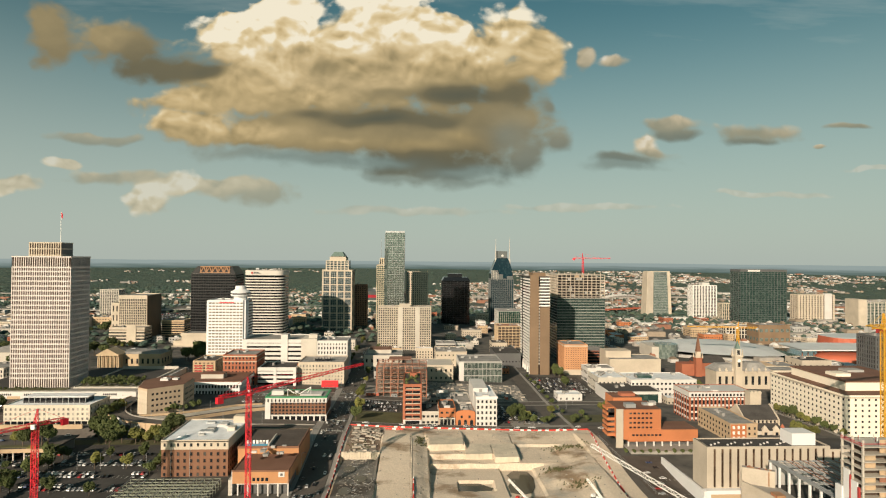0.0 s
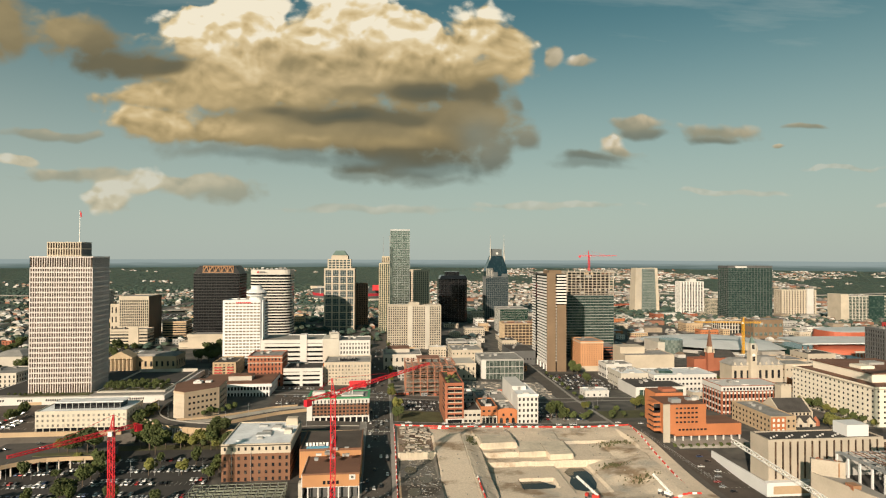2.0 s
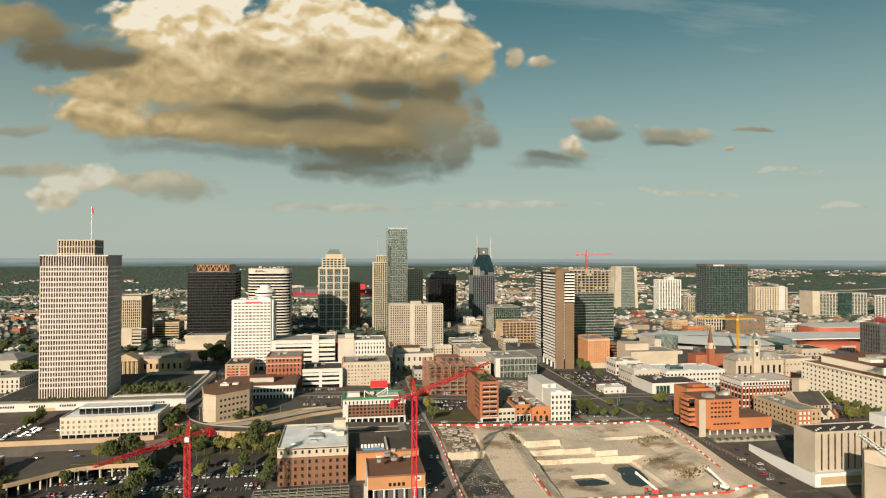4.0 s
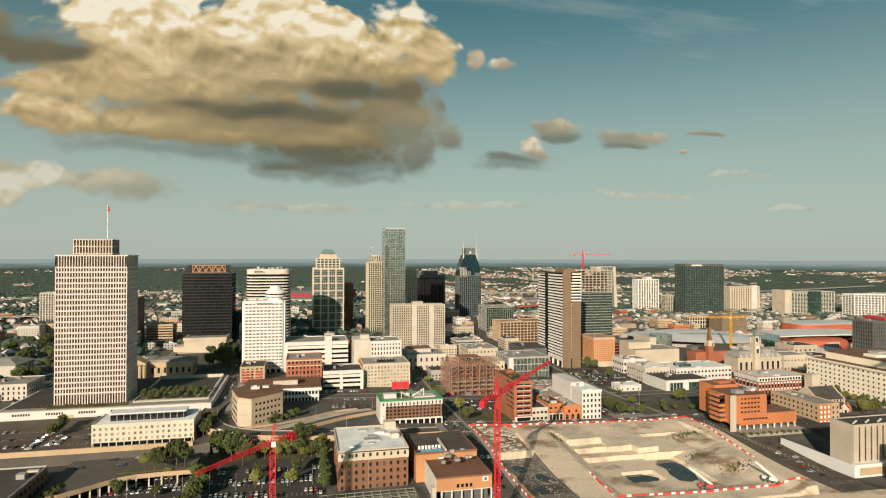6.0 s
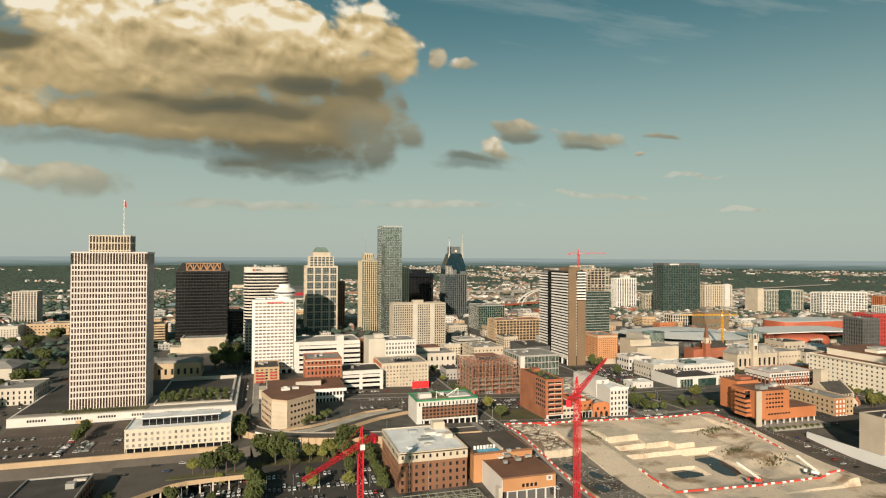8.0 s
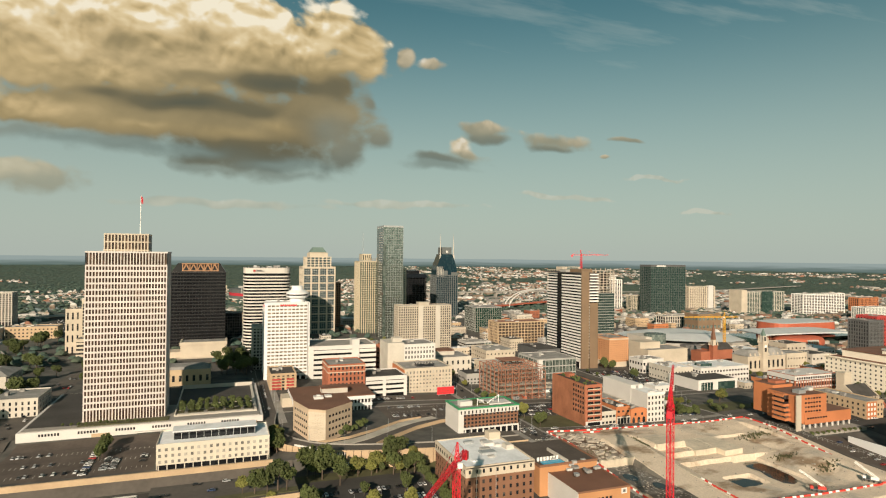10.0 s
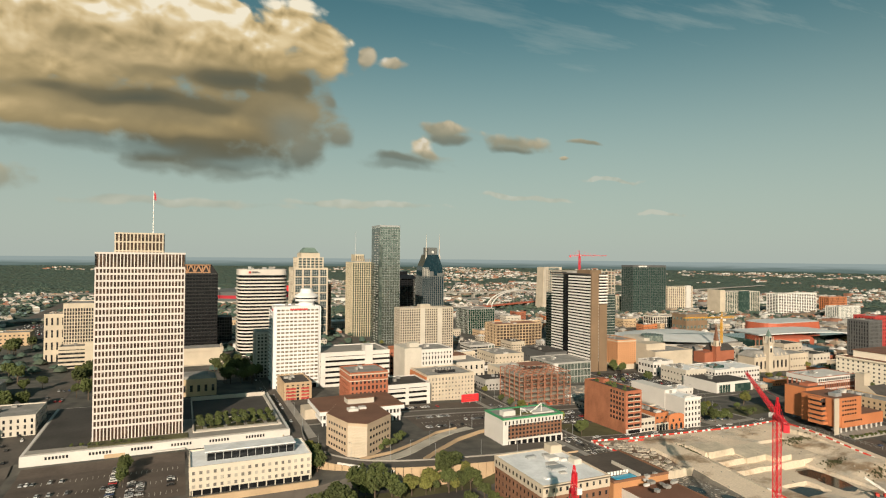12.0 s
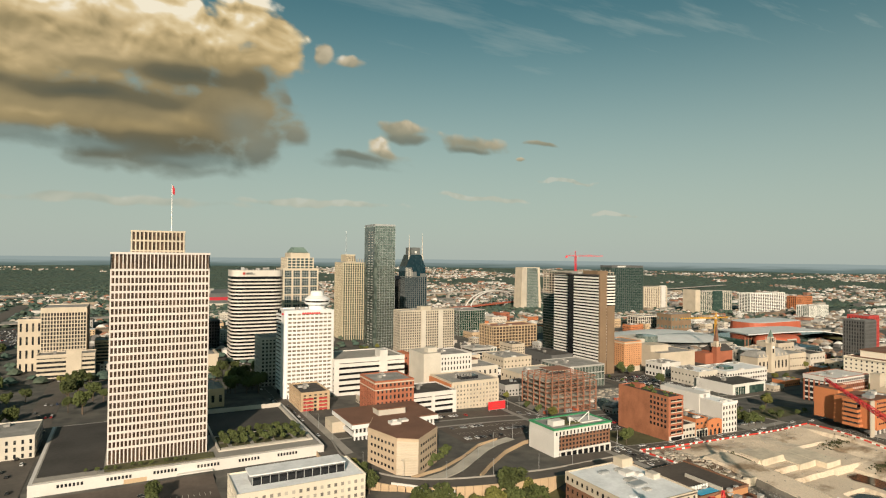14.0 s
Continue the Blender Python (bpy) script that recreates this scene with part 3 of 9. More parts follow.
def land_material():
    m, n, l, b = nodes_of("city_ground")
    co = n.new("ShaderNodeNewGeometry")
    noises = []
    for s, d in ((0.07, 6.0), (0.018, 4.0), (0.004, 3.0)):
        k = n.new("ShaderNodeTexNoise")
        k.inputs["Scale"].default_value, k.inputs["Detail"].default_value = s, d
        l.new(co.outputs["Position"], k.inputs["Vector"])
        noises.append(k)
    urban = n.new("ShaderNodeValToRGB")
    urban.color_ramp.elements[0].position, urban.color_ramp.elements[0].color = 0.35, (0.05, 0.05, 0.046, 1)
    urban.color_ramp.elements[1].position, urban.color_ramp.elements[1].color = 0.65, (0.115, 0.106, 0.092, 1)
    l.new(noises[0].outputs[0], urban.inputs[0])
    # wooded ground far off: its green is tinted bluish, haze put into the colour
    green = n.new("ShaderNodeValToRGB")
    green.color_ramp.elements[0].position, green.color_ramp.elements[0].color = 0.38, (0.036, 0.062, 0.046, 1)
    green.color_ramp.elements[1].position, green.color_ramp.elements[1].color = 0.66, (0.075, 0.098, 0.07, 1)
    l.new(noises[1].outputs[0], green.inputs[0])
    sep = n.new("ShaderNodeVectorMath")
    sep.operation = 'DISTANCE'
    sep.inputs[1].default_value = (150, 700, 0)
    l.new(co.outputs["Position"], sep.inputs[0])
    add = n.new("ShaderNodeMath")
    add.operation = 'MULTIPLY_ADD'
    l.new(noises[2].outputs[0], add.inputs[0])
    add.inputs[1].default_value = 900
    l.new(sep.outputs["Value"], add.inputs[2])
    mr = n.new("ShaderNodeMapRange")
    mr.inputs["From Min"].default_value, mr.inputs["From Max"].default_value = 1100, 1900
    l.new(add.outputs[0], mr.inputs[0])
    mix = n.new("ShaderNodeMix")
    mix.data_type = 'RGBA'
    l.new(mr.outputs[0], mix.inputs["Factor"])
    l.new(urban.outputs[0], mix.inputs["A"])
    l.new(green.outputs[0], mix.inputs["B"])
    l.new(mix.outputs["Result"], b.inputs["Base Color"])
    b.inputs["Roughness"].default_value = 0.95
    return m


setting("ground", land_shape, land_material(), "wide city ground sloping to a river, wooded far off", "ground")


def patch(name, x0, x1, y0, y1, material, label, category, lift=0.10, step=12.0):
    """A paved or planted area laid over the ground."""
    s = Shape()
    nx, ny = max(1, int((x1 - x0) / step)), max(1, int((y1 - y0) / step))
    for j in range(ny + 1):
        for i in range(nx + 1):
            x, y = x0 + (x1 - x0) * i / nx, y0 + (y1 - y0) * j / ny
            s.v.append((x, y, land(x, y) + lift))
    s.f = [(j * (nx + 1) + i, j * (nx + 1) + i + 1, (j + 1) * (nx + 1) + i + 1, (j + 1) * (nx + 1) + i) for j in range(ny) for i in range(nx)]
    return setting(name, s, material, label, category)


# ---- buildings: the general block ----
def roof_units(th, w, d, z, n, seed, material=None, size=1.0):
    """Cooling units and stair heads on a roof."""
    r = random.Random(seed)
    for i in range(n):
        a, b, c = r.uniform(2, 5.5) * size, r.uniform(2, 5) * size, r.uniform(1.2, 3.2) * size
        x, y = r.uniform(-w / 2 + a + 1, w / 2 - a - 1), r.uniform(-d / 2 + b + 1, d / 2 - b - 1)
        s = Shape().box(x - a / 2, x + a / 2, y - b / 2, y + b / 2, z, z + c * 0.85).box(x - a / 2 - 0.15, x + a / 2 + 0.15, y - b / 2 - 0.15, y + b / 2 + 0.15, z + c * 0.85, z + c)
        part("roof_unit", s, material or r.choice((GREY, WHITE, GALV, ROOFGREY)), th)


def block(name, label, x0, x1, y0, y1, z1, floors, nx, ny, wall, glz, pier=0.9, band=1.3, proud=0.45, z0=None, category="building", group="",
          roof=None, parapet=1.0, units=3, sides="flr", low=0.0, top=0.0, seed=1, turn=0.0, bandmat=None, skirt=3.0, pier_proud=None):
    """A storeyed building: a glazed core behind floor bands and piers, a roof with its parapet and units.
    low, top: heights of a taller ground floor and of a plain top course. sides: faces that carry piers."""
    cx, cy = (x0 + x1) / 2, (y0 + y1) / 2
    if z0 is None:
        z0 = min(land(x0, y0), land(x1, y0), land(x0, y1), land(x1, y1))
    w, d, h = x1 - x0, y1 - y0, z1 - z0
    sides = sides.replace("r", "") if x0 > 5 else sides.replace("l", "") if x1 < -390 else sides
    th = thing(name, cx, cy, z0, label, category, group, turn=turn)
    part("glazing", Shape().box(-w / 2, w / 2, -d / 2, d / 2, -skirt, h - 0.3), glz, th)
    p = proud
    pp = proud + 0.08 if pier_proud is None else pier_proud
    step = (h - low - top) / floors
    bm_ = Shape().box(-w / 2 - p, w / 2 + p, -d / 2 - p, d / 2 + p, -band / 2, band / 2).mesh("floor_band", bandmat or wall)
    for i in range(floors + 1 if top < 1 else floors):
        z = low + step * i
        if i == floors:
            z = h - band / 2 - 0.02
        if i == 0 and low == 0:
            continue
        part("floor_band", bm_, None, th, at=(0, 0, z))
    if top >= 1:
        part("cornice", Shape().box(-w / 2 - p, w / 2 + p, -d / 2 - p, d / 2 + p, h - top, h), wall, th)
    if nx and pier:
        fm = Shape().box(-pier / 2, pier / 2, -pp, 0.1, 0, h - 0.1).mesh("pier", wall)
        for i in range(nx + 1):
            x = -w / 2 + pier / 2 - p + (w - pier + 2 * p) * i / nx
            if "f" in sides:
                part("pier", fm, None, th, at=(x, -d / 2, 0))
            if "b" in sides:
                part("pier", fm, None, th, at=(x, d / 2 + pp, 0))
    if ny and pier:
        fm = Shape().box(-pp, 0.1, -pier / 2, pier / 2, 0, h - 0.12).mesh("pier", wall)
        for i in range(ny + 1):
            y = -d / 2 + pier / 2 - p + 0.04 + (d - pier + 2 * p - 0.08) * i / ny
            if "l" in sides:
                part("pier", fm, None, th, at=(-w / 2, y, 0))
            if "r" in sides:
                part("pier", fm, None, th, at=(w / 2 + pp - 0.1, y, 0))
    part("roof", Shape().box(-w / 2, w / 2, -d / 2, d / 2, h - 0.25, h + 0.05), roof or ROOFGREY, th)
    if parapet:
        t, e = 0.5, p + 0.02
        s = Shape().box(-w / 2 - e, w / 2 + e, -d / 2 - e, -d / 2 + t, h - 0.3, h + parapet).box(-w / 2 - e, w / 2 + e, d / 2 - t, d / 2 + e, h - 0.3, h + parapet)
        s.box(-w / 2 - e, -w / 2 + t, -d / 2 + t, d / 2 - t, h - 0.3, h + parapet).box(w / 2 - t, w / 2 + e, -d / 2 + t, d / 2 - t, h - 0.3, h + parapet)
        part("parapet", s, wall, th)
    if units:
        roof_units(th, w, d, h + 0.05, units, seed)
    th["w"], th["d"], th["h"] = w, d, h
    return th


def pane_block(name, label, x0, x1, y0, y1, z1, floors, nx, ny, wall, glz, win=(1.6, 2.0), z0=None, category="building", roof=None, parapet=0.9,
               units=3, low=0.0, sides="flr", seed=1, turn=0.0, trim=None, first=None, skirt=3.0, sill=0.45, frames=False):
    """A solid-walled building with single windows, each a sunk pane in its frame."""
    cx, cy = (x0 + x1) / 2, (y0 + y1) / 2
    if z0 is None:
        z0 = min(land(x0, y0), land(x1, y0), land(x0, y1), land(x1, y1))
    w, d, h = x1 - x0, y1 - y0, z1 - z0
    sides = sides.replace("r", "") if x0 > 5 else sides.replace("l", "") if x1 < -390 else sides
    th = thing(name, cx, cy, z0, label, category, turn=turn)
    part("wall", Shape().box(-w / 2, w / 2, -d / 2, d / 2, -skirt, h), wall, th)
    a, b = win
    step = (h - low - 0.8) / floors
    t = 0.22
    front = Shape().box(-a / 2, a / 2, -0.06, 0.3, 0, b).mesh("window", glz)
    side = Shape().box(-0.06, 0.3, -a / 2, a / 2, 0, b).mesh("window", glz)
    fr_f = Shape().box(-a / 2 - t, -a / 2, -0.2, 0.1, -t, b + t).box(a / 2, a / 2 + t, -0.2, 0.1, -t, b + t).box(-a / 2, a / 2, -0.2, 0.1, b, b + t).box(-a / 2 - 0.1, a / 2 + 0.1, -0.34, 0.1, -t, 0).mesh("window_frame", trim or wall)
    fr_s = Shape().box(-0.2, 0.1, -a / 2 - t, -a / 2, -t, b + t).box(-0.2, 0.1, a / 2, a / 2 + t, -t, b + t).box(-0.2, 0.1, -a / 2, a / 2, b, b + t).box(-0.34, 0.1, -a / 2 - 0.1, a / 2 + 0.1, -t, 0).mesh("window_frame", trim or wall)
    for f in range(floors):
        z = low + step * f + (step - b) * sill
        for i in range(nx):
            x = -w / 2 + w * (i + 0.5) / nx
            if "f" in sides:
                wi = part("window", front, None, th, at=(x, -d / 2, z))
                if frames:
                    part("window_frame", fr_f, None, wi)
        for i in range(ny):
            y = -d / 2 + d * (i + 0.5) / ny
            if "l" in sides:
                wi = part("window", side, None, th, at=(-w / 2, y, z))
                if frames:
                    part("window_frame", fr_s, None, wi)
            if "r" in sides:
                wi = part("window", side, None, th, at=(w / 2 - 0.24, y, z))
    part("roof", Shape().box(-w / 2 + 0.4, w / 2 - 0.4, -d / 2 + 0.4, d / 2 - 0.4, h, h + 0.06), roof or ROOFGREY, th)
    if parapet:
        t, e = 0.4, 0.12
        s = Shape().box(-w / 2 - e, w / 2 + e, -d / 2 - e, -d / 2 + t, h - 0.4, h + parapet).box(-w / 2 - e, w / 2 + e, d / 2 - t, d / 2 + e, h - 0.4, h + parapet)
        s.box(-w / 2 - e, -w / 2 + t, -d / 2 + t, d / 2 - t, h - 0.4, h + parapet).box(w / 2 - t, w / 2 + e, -d / 2 + t, d / 2 - t, h - 0.4, h + parapet)
        part("parapet", s, trim or wall, th)
    if units:
        roof_units(th, w, d, h + 0.06, units, seed)
    return th


def extra(th, x0, x1, y0, y1, z0, z1, name, material, label=""):
    """A further box on a building, in world metres."""
    ox, oy, oz = th.location
    return part(name, Shape().box(x0 - ox, x1 - ox, y0 - oy, y1 - oy, z0 - oz, z1 - oz), material, th, label)


# ---- the towers ----
def stacked(name, label, poly, z0, z1, floors, wall, glz, band=2.0, grow=1.02, roof=None, top=0.0, category="building"):
    """A tower over any outline, with a projecting band at every floor."""
    n = len(poly)
    cx, cy = sum(p[0] for p in poly) / n, sum(p[1] for p in poly) / n
    loc = [(x - cx, y - cy) for x, y in poly]
    th = thing(name, cx, cy, z0, label, category)
    h = z1 - z0
    part("glazing", Shape().prism(loc, -3, h - 0.2), glz, th)
    big = [(x * grow, y * grow) for x, y in loc]
    bm_ = Shape().prism(big, -band / 2, band / 2).mesh("floor_band", wall)
    for i in range(1, floors):
        part("floor_band", bm_, None, th, at=(0, 0, (h - top) * i / floors))
    part("cornice", Shape().prism(big, h - max(top, band), h + 0.6), wall, th)
    part("roof", Shape().prism([(x * 0.97, y * 0.97) for x, y in loc], h + 0.4, h + 0.75), roof or ROOFGREY, th)
    return th


t = block("office_tower", "tall white concrete office tower with deep window grid", -389.5, -335, 595.6, 629, 122.6, 23, 26, 17, PRECAST, GBROWN,
          pier=0.7, band=1.35, proud=0.5, z0=6, low=9.0, parapet=0, units=0, pier_proud=0.6)
# the tall top storey: dark openings between slim piers, under a thin roof slab
extra(t, -389.5, -335, 595.6, 629, 122.6, 131.6, "top_glazing", GBROWN)
for i in range(27):
    extra(t, -390.05 + i * 2.115, -389.45 + i * 2.115, 595.0, 595.7, 122.6, 131.6, "pier", PRECAST)
for i in range(18):
    extra(t, -390.05, -389.4, 595.0 + i * 2.0, 595.6 + i * 2.0, 122.6, 131.6, "pier", PRECAST)
    extra(t, -335.1, -334.45, 595.0 + i * 2.0, 595.6 + i * 2.0, 122.6, 131.6, "pier", PRECAST)
extra(t, -390.3, -334.2, 594.8, 629.8, 131.5, 132.7, "roof_slab", PRECAST)
extra(t, -379, -349, 604, 623, 132, 146, "penthouse", GBROWN)
for i in range(14):
    extra(t, -379.4 + i * 2.29, -378.6 + i * 2.29, 603.2, 604.1, 132.5, 146, "pier", CREAM)
for z in (133.2, 139.5, 145.4):
    extra(t, -379.6, -348.4, 603.4, 623.6, z, z + 1.0, "floor_band", CREAM)
extra(t, -349.3, -348.5, 604.3, 623, 132.4, 145.3, "penthouse_side_wall", DARKGREY)
pole = thing("flagpole", -356, 615, 146.4, "white flagpole with a red flag on a tower roof", "flagpole")
part("pole", Shape().tube((0, 0, 0), (0, 0, 31), 0.32, 8, 0.18), BARWHITE, pole)
part("flag", Shape().box(0.1, 0.4, -0.06, 0.06, 25.5, 30.5).box(0.35, 1.2, -0.08, 0.04, 24.6, 29.8).box(1.15, 1.7, -0.04, 0.08, 24.0, 28.6), FLAGRED, pole)

t = block("black_office_tower", "black glass office block with an orange lattice crown", -362, -292, 985, 1035, 106, 24, 18, 12, BLACK, GBLACK, pier=0.25, band=1.5, proud=0.25, units=0, z0=-3, parapet=0)
part("crown", Shape().prism([(-35, -25), (35, -25), (35, 25), (-35, 25)], 109, 121, 0.78), BLACK, t, "black sloping crown")
truss = Shape()
for i in range(5):
    x = -21 + i * 9.2
    truss.tube((x, -24, 110), (x + 4.6, -22, 120), 0.9).tube((x + 4.6, -22, 120), (x + 9.2, -24, 110), 0.9)
truss.tube((-22, -24, 110.5), (26, -24, 110.5), 0.8).tube((-22, -22, 120.3), (26, -22, 120.3), 0.8)
for i in range(6):
    truss.tube((-21 + i * 9.2, -24, 110), (-21 + i * 9.2, -21.5, 120), 0.7)
part("crown_lattice", truss, ORANGEFRAME, t, "rust orange steel lattice")

t = stacked("banded_office_tower", "pale and dark banded office tower with rounded corners", rounded(-268, -206, 948, 996, 13), -4, 112, 25, BANDTAN, GBLACK, band=1.95, top=7)
roof_units(t, 46, 36, 116.7, 7, 4)
part("sign", Shape().box(-19.5, -16.5, -25.2, -24.8, 111.4, 114.2), CRIMSON, t, "dark red sign mark")
part("sign_bar", Shape().box(-15.5, -5, -25.2, -24.8, 111.8, 112.6).box(-15.5, -8, -25.2, -24.8, 113.0, 113.9), DARKGREY, t)
for i in range(9):
    part("roof_post", Shape().tube((-26 + i * 6.5, -20, 116), (-26 + i * 6.5, -20, 118.6), 0.25, 5), BANDTAN, t)

t = pane_block("hotel_tower", "white concrete hotel tower with a grid of windows", -250.7, -209.3, 737, 770, 80, 20, 10, 0, HOTELWHITE, GTAUPE, win=(3.1, 1.7), z0=-3, low=8, sides="f", units=2, parapet=1.0, roof=ROOFWHITE, sill=0.4)
for sx_, x0_, x1_ in ((-1, -253.4, -250.6), (1, -209.4, -206.6)):
    extra(t, x0_, x1_, 739, 752, -3, 80.6, "side_slab", HOTELWHITE, "plain white side slab")
    extra(t, x0_ + 0.9 * (sx_ < 0), x1_ - 0.9 * (sx_ > 0), 752, 770.5, -3, 79, "balcony_recess", GBLACK)
    for f in range(20):
        extra(t, x0_ - 0.3 * (sx_ < 0), x1_ + 0.3 * (sx_ > 0), 752, 770.6, 5.6 + f * 3.64, 7.2 + f * 3.64, "balcony", HOTELWHITE)
for i in range(8):
    extra(t, -237.5 + i * 2.2, -236.1 + i * 2.2, 736.4, 736.9, 77.2, 78.9, "sign_bar", SIGNRED)
extra(t, -253.8, -253.35, 741, 748, 76.4, 78.2, "sign_bar", SIGNRED)
for i in range(7):
    extra(t, -249.5 + i * 6.4, -247.3 + i * 6.4, 736.6, 737.2, -3, 4.6, "base_pier", HOTELWHITE)
extra(t, -250.2, -209.8, 736.85, 737.1, -2, 3.6, "lobby_glazing", GBLACK)
drum = Shape().prism(ring(12, 3, 8, 8), 83, 88).prism(ring(12, 3, 11.5, 11.5), 88, 90, 1.04).prism(ring(12, 3, 11.9, 11.9), 91.6, 93.2)
part("rotunda", drum, HOTELWHITE, t, "white round rooftop restaurant")
part("rotunda_glass", Shape().prism(ring(12, 3, 11.2, 11.2), 90, 91.6), GDARK, t)
part("rotunda_roof", Shape().prism(ring(12, 3, 11.9, 11.9), 93.2, 96.2, 0.6).prism(ring(12, 3, 6.6, 6.6), 96.2, 100.5, 0.92), HOTELWHITE, t)

t = block("stepped_tower", "stone and glass tower with a stepped crown and gabled glass roof", -170, -116.5, 1110, 1158, 110, 9, 4, 4, CREAM, GTEAL, pier=2.3, band=1.9, proud=0.8, units=0, z0=-8, parapet=1.5)
for i in range(28):
    extra(t, -170.2, -116.3, 1109.8, 1158.2, -6 + i * 4.1, -5.6 + i * 4.1, "floor_line", GREY)
for i in range(16):
    extra(t, -168.4 + i * 3.35, -168.0 + i * 3.35, 1109.5, 1110.1, -8, 110, "mullion", GREY)
extra(t, -164, -123, 1113, 1152, 110, 128, "upper_glazing", GTEAL)
for i in range(7):
    extra(t, -164.5 + i * 6.7, -162.9 + i * 6.7, 1112.2, 1113.2, 110, 128, "pier", CREAM)
    extra(t, -164.9, -163.9, 1113 + i * 6.2, 1114.5 + i * 6.2, 110, 128, "pier", CREAM)
for z in (114, 118.5, 123, 127):
    extra(t, -164.8, -122.2, 1112.4, 1152.6, z, z + 1.3, "floor_band", CREAM)
part("gable", Shape().prism([(-15, -19), (15, -19), (15, 19), (-15, 19)], 136, 143).prism([(-13.5, -17.5), (13.5, -17.5), (13.5, 17.5), (-13.5, 17.5)], 143, 152, 0.55), CREAM, t)
part("glass_roof", Shape().prism([(-13, -18.2), (13, -18.2), (13, 18.2), (-13, 18.2)], 144, 152.4, 0.58), COPPER, t, "green glass pitched roof")

t = block("slender_stone_tower", "slender stone and green glass tower with a mast", -71, -32, 1122, 1165, 120, 30, 10, 10, YELLOWSTONE, GGREEN, pier=1.15, band=0.7, proud=0.5, units=0, z0=-9, low=12)
extra(t, -66, -50, 1124, 1150, 122, 134, "upper_block", YELLOWSTONE)
for i in range(5):
    extra(t, -65 + i * 3.4, -63.6 + i * 3.4, 1123.6, 1124.1, 123, 132, "window", GDARK)
part("mast", Shape().tube((-12, -12, 143), (-12, -12, 181), 0.45, 6, 0.2), GALV, t)
for i in range(9):
    extra(t, -66.5 + i * 4.05, -65.6 + i * 4.05, 1121.2, 1122.3, 122, 126.5, "finial", YELLOWSTONE)

t = block("glass_residential_tower", "very tall mirror glass residential tower", -51.5, -18.5, 1032, 1076, 178, 46, 8, 10, GALV, GMIRROR, pier=0.2, band=0.3, proud=0.15, units=0, z0=-8, parapet=2.5)
extra(t, -52.1, -51.6, 1033, 1075, -8, 176, "side_glazing", GSMOKE)
for k in range(2):
    for i in range(44):
        if (i + k) % 9:
            extra(t, -53.2, -52.0, 1039 + k * 13, 1043.5 + k * 13, -4 + i * 4.0, -2.9 + i * 4.0, "balcony", GREY)
extra(t, -52.3, -47.6, 1031.2, 1032.2, -8, 150, "corner_glazing", GSMOKE)

block("pale_apartment_tower", "pale stone apartment tower with green glass", -17, 25, 1160, 1190, 106, 28, 10, 6, CREAM, GGREEN, pier=2.3, band=1.5, units=2, z0=-10, parapet=2)
t = stacked("black_glass_tower", "black glass tower with a chamfered top", [(61, 1334), (66, 1330), (118, 1330), (124, 1336), (124, 1378), (61, 1378)], -14, 84, 24, BLACK, GBLACK, band=0.5, grow=1.004)
part("crown", Shape().prism([(-31, -24), (31, -24), (31, 24), (-31, 24)], 98, 106, 0.86).prism([(-18, -15), (14, -15), (14, 15), (-18, 15)], 106, 114), GBLACK, t)
for i in range(8):
    part("fin", Shape().box(-29 + i * 8, -28.6 + i * 8, -24.9, -24.2, 0, 98), BLACK, t)

t = block("twin_spire_tower", "dark glass and stone tower with two pale spires", 187, 242, 1450, 1492, 84, 22, 11, 7, NAVYGREY, GBLUE, pier=1.4, band=0.6, proud=0.8, units=0, z0=-16, parapet=1.5)
prof = [(-26.5, 100), (26.5, 100), (26.5, 114), (24.5, 124), (20.5, 136), (14, 152), (-13, 152), (-19.5, 136), (-24.5, 124), (-26.5, 114)]
s = Shape()
s.v = [(x, -19, z) for x, z in prof] + [(x, 19, z) for x, z in prof]
k = len(prof)
s.f = [tuple(range(k)), tuple(range(2 * k - 1, k - 1, -1))] + [(i, k + i, k + (i + 1) % k, (i + 1) % k) for i in range(k)]
part("upper_glazing", s, GBLUE, t, "dark blue glass shoulders")
part("stone_centre", Shape().box(-26.5, -10, -21, -18, 98, 122), NAVYGREY, t)
part("stone_shoulder", Shape().box(-9.9, 2, -20.6, -18, 98, 112), NAVYGREY, t)
part("stone_shoulder", Shape().box(12, 26.5, -20.6, -18, 98, 108), NAVYGREY, t)
for i in range(5):
    part("stone_fin", Shape().box(-25.8 + i * 3.8, -24.8 + i * 3.8, -21.7, -20.9, 98, 122 - 1.5 * i), PALE, t)
part("top_block", Shape().box(-11, 13, -17, 14, 152, 169), NAVYGREY, t)
part("emblem", Shape().prism(ring(5, 0, 3, 3, 12), 0, 0.1), WHITE, t).matrix_local = Matrix.Translation((-4, -17.1, 158)) @ Matrix.Rotation(radians(90), 4, 'X')
for x in (-15.5, 18.5):
    part("spire", Shape().prism([(x - 2.4, -18), (x + 2.4, -18), (x + 2.4, -13), (x - 2.4, -13)], 100, 150, 0.75).tube((x, -15.5, 150), (x, -15.5, 203), 1.5, 8, 0.15), PALE, t, "pale tapering spire")

t = block("beige_apartment_block", "beige concrete apartment block with roof tank house", -56.5, 25, 922, 945, 58, 19, 24, 6, BEIGE, GDARK, pier=1.5, band=1.35, proud=0.3, units=2, z0=-10)
for x in (-22, 4):
    extra(t, x - 3.4, x + 3.4, 920.9, 922.2, -9, 58.5, "balcony_shaft", PALE)
extra(t, -24, -8, 928, 940, 58, 63, "roof_house", BEIGE)

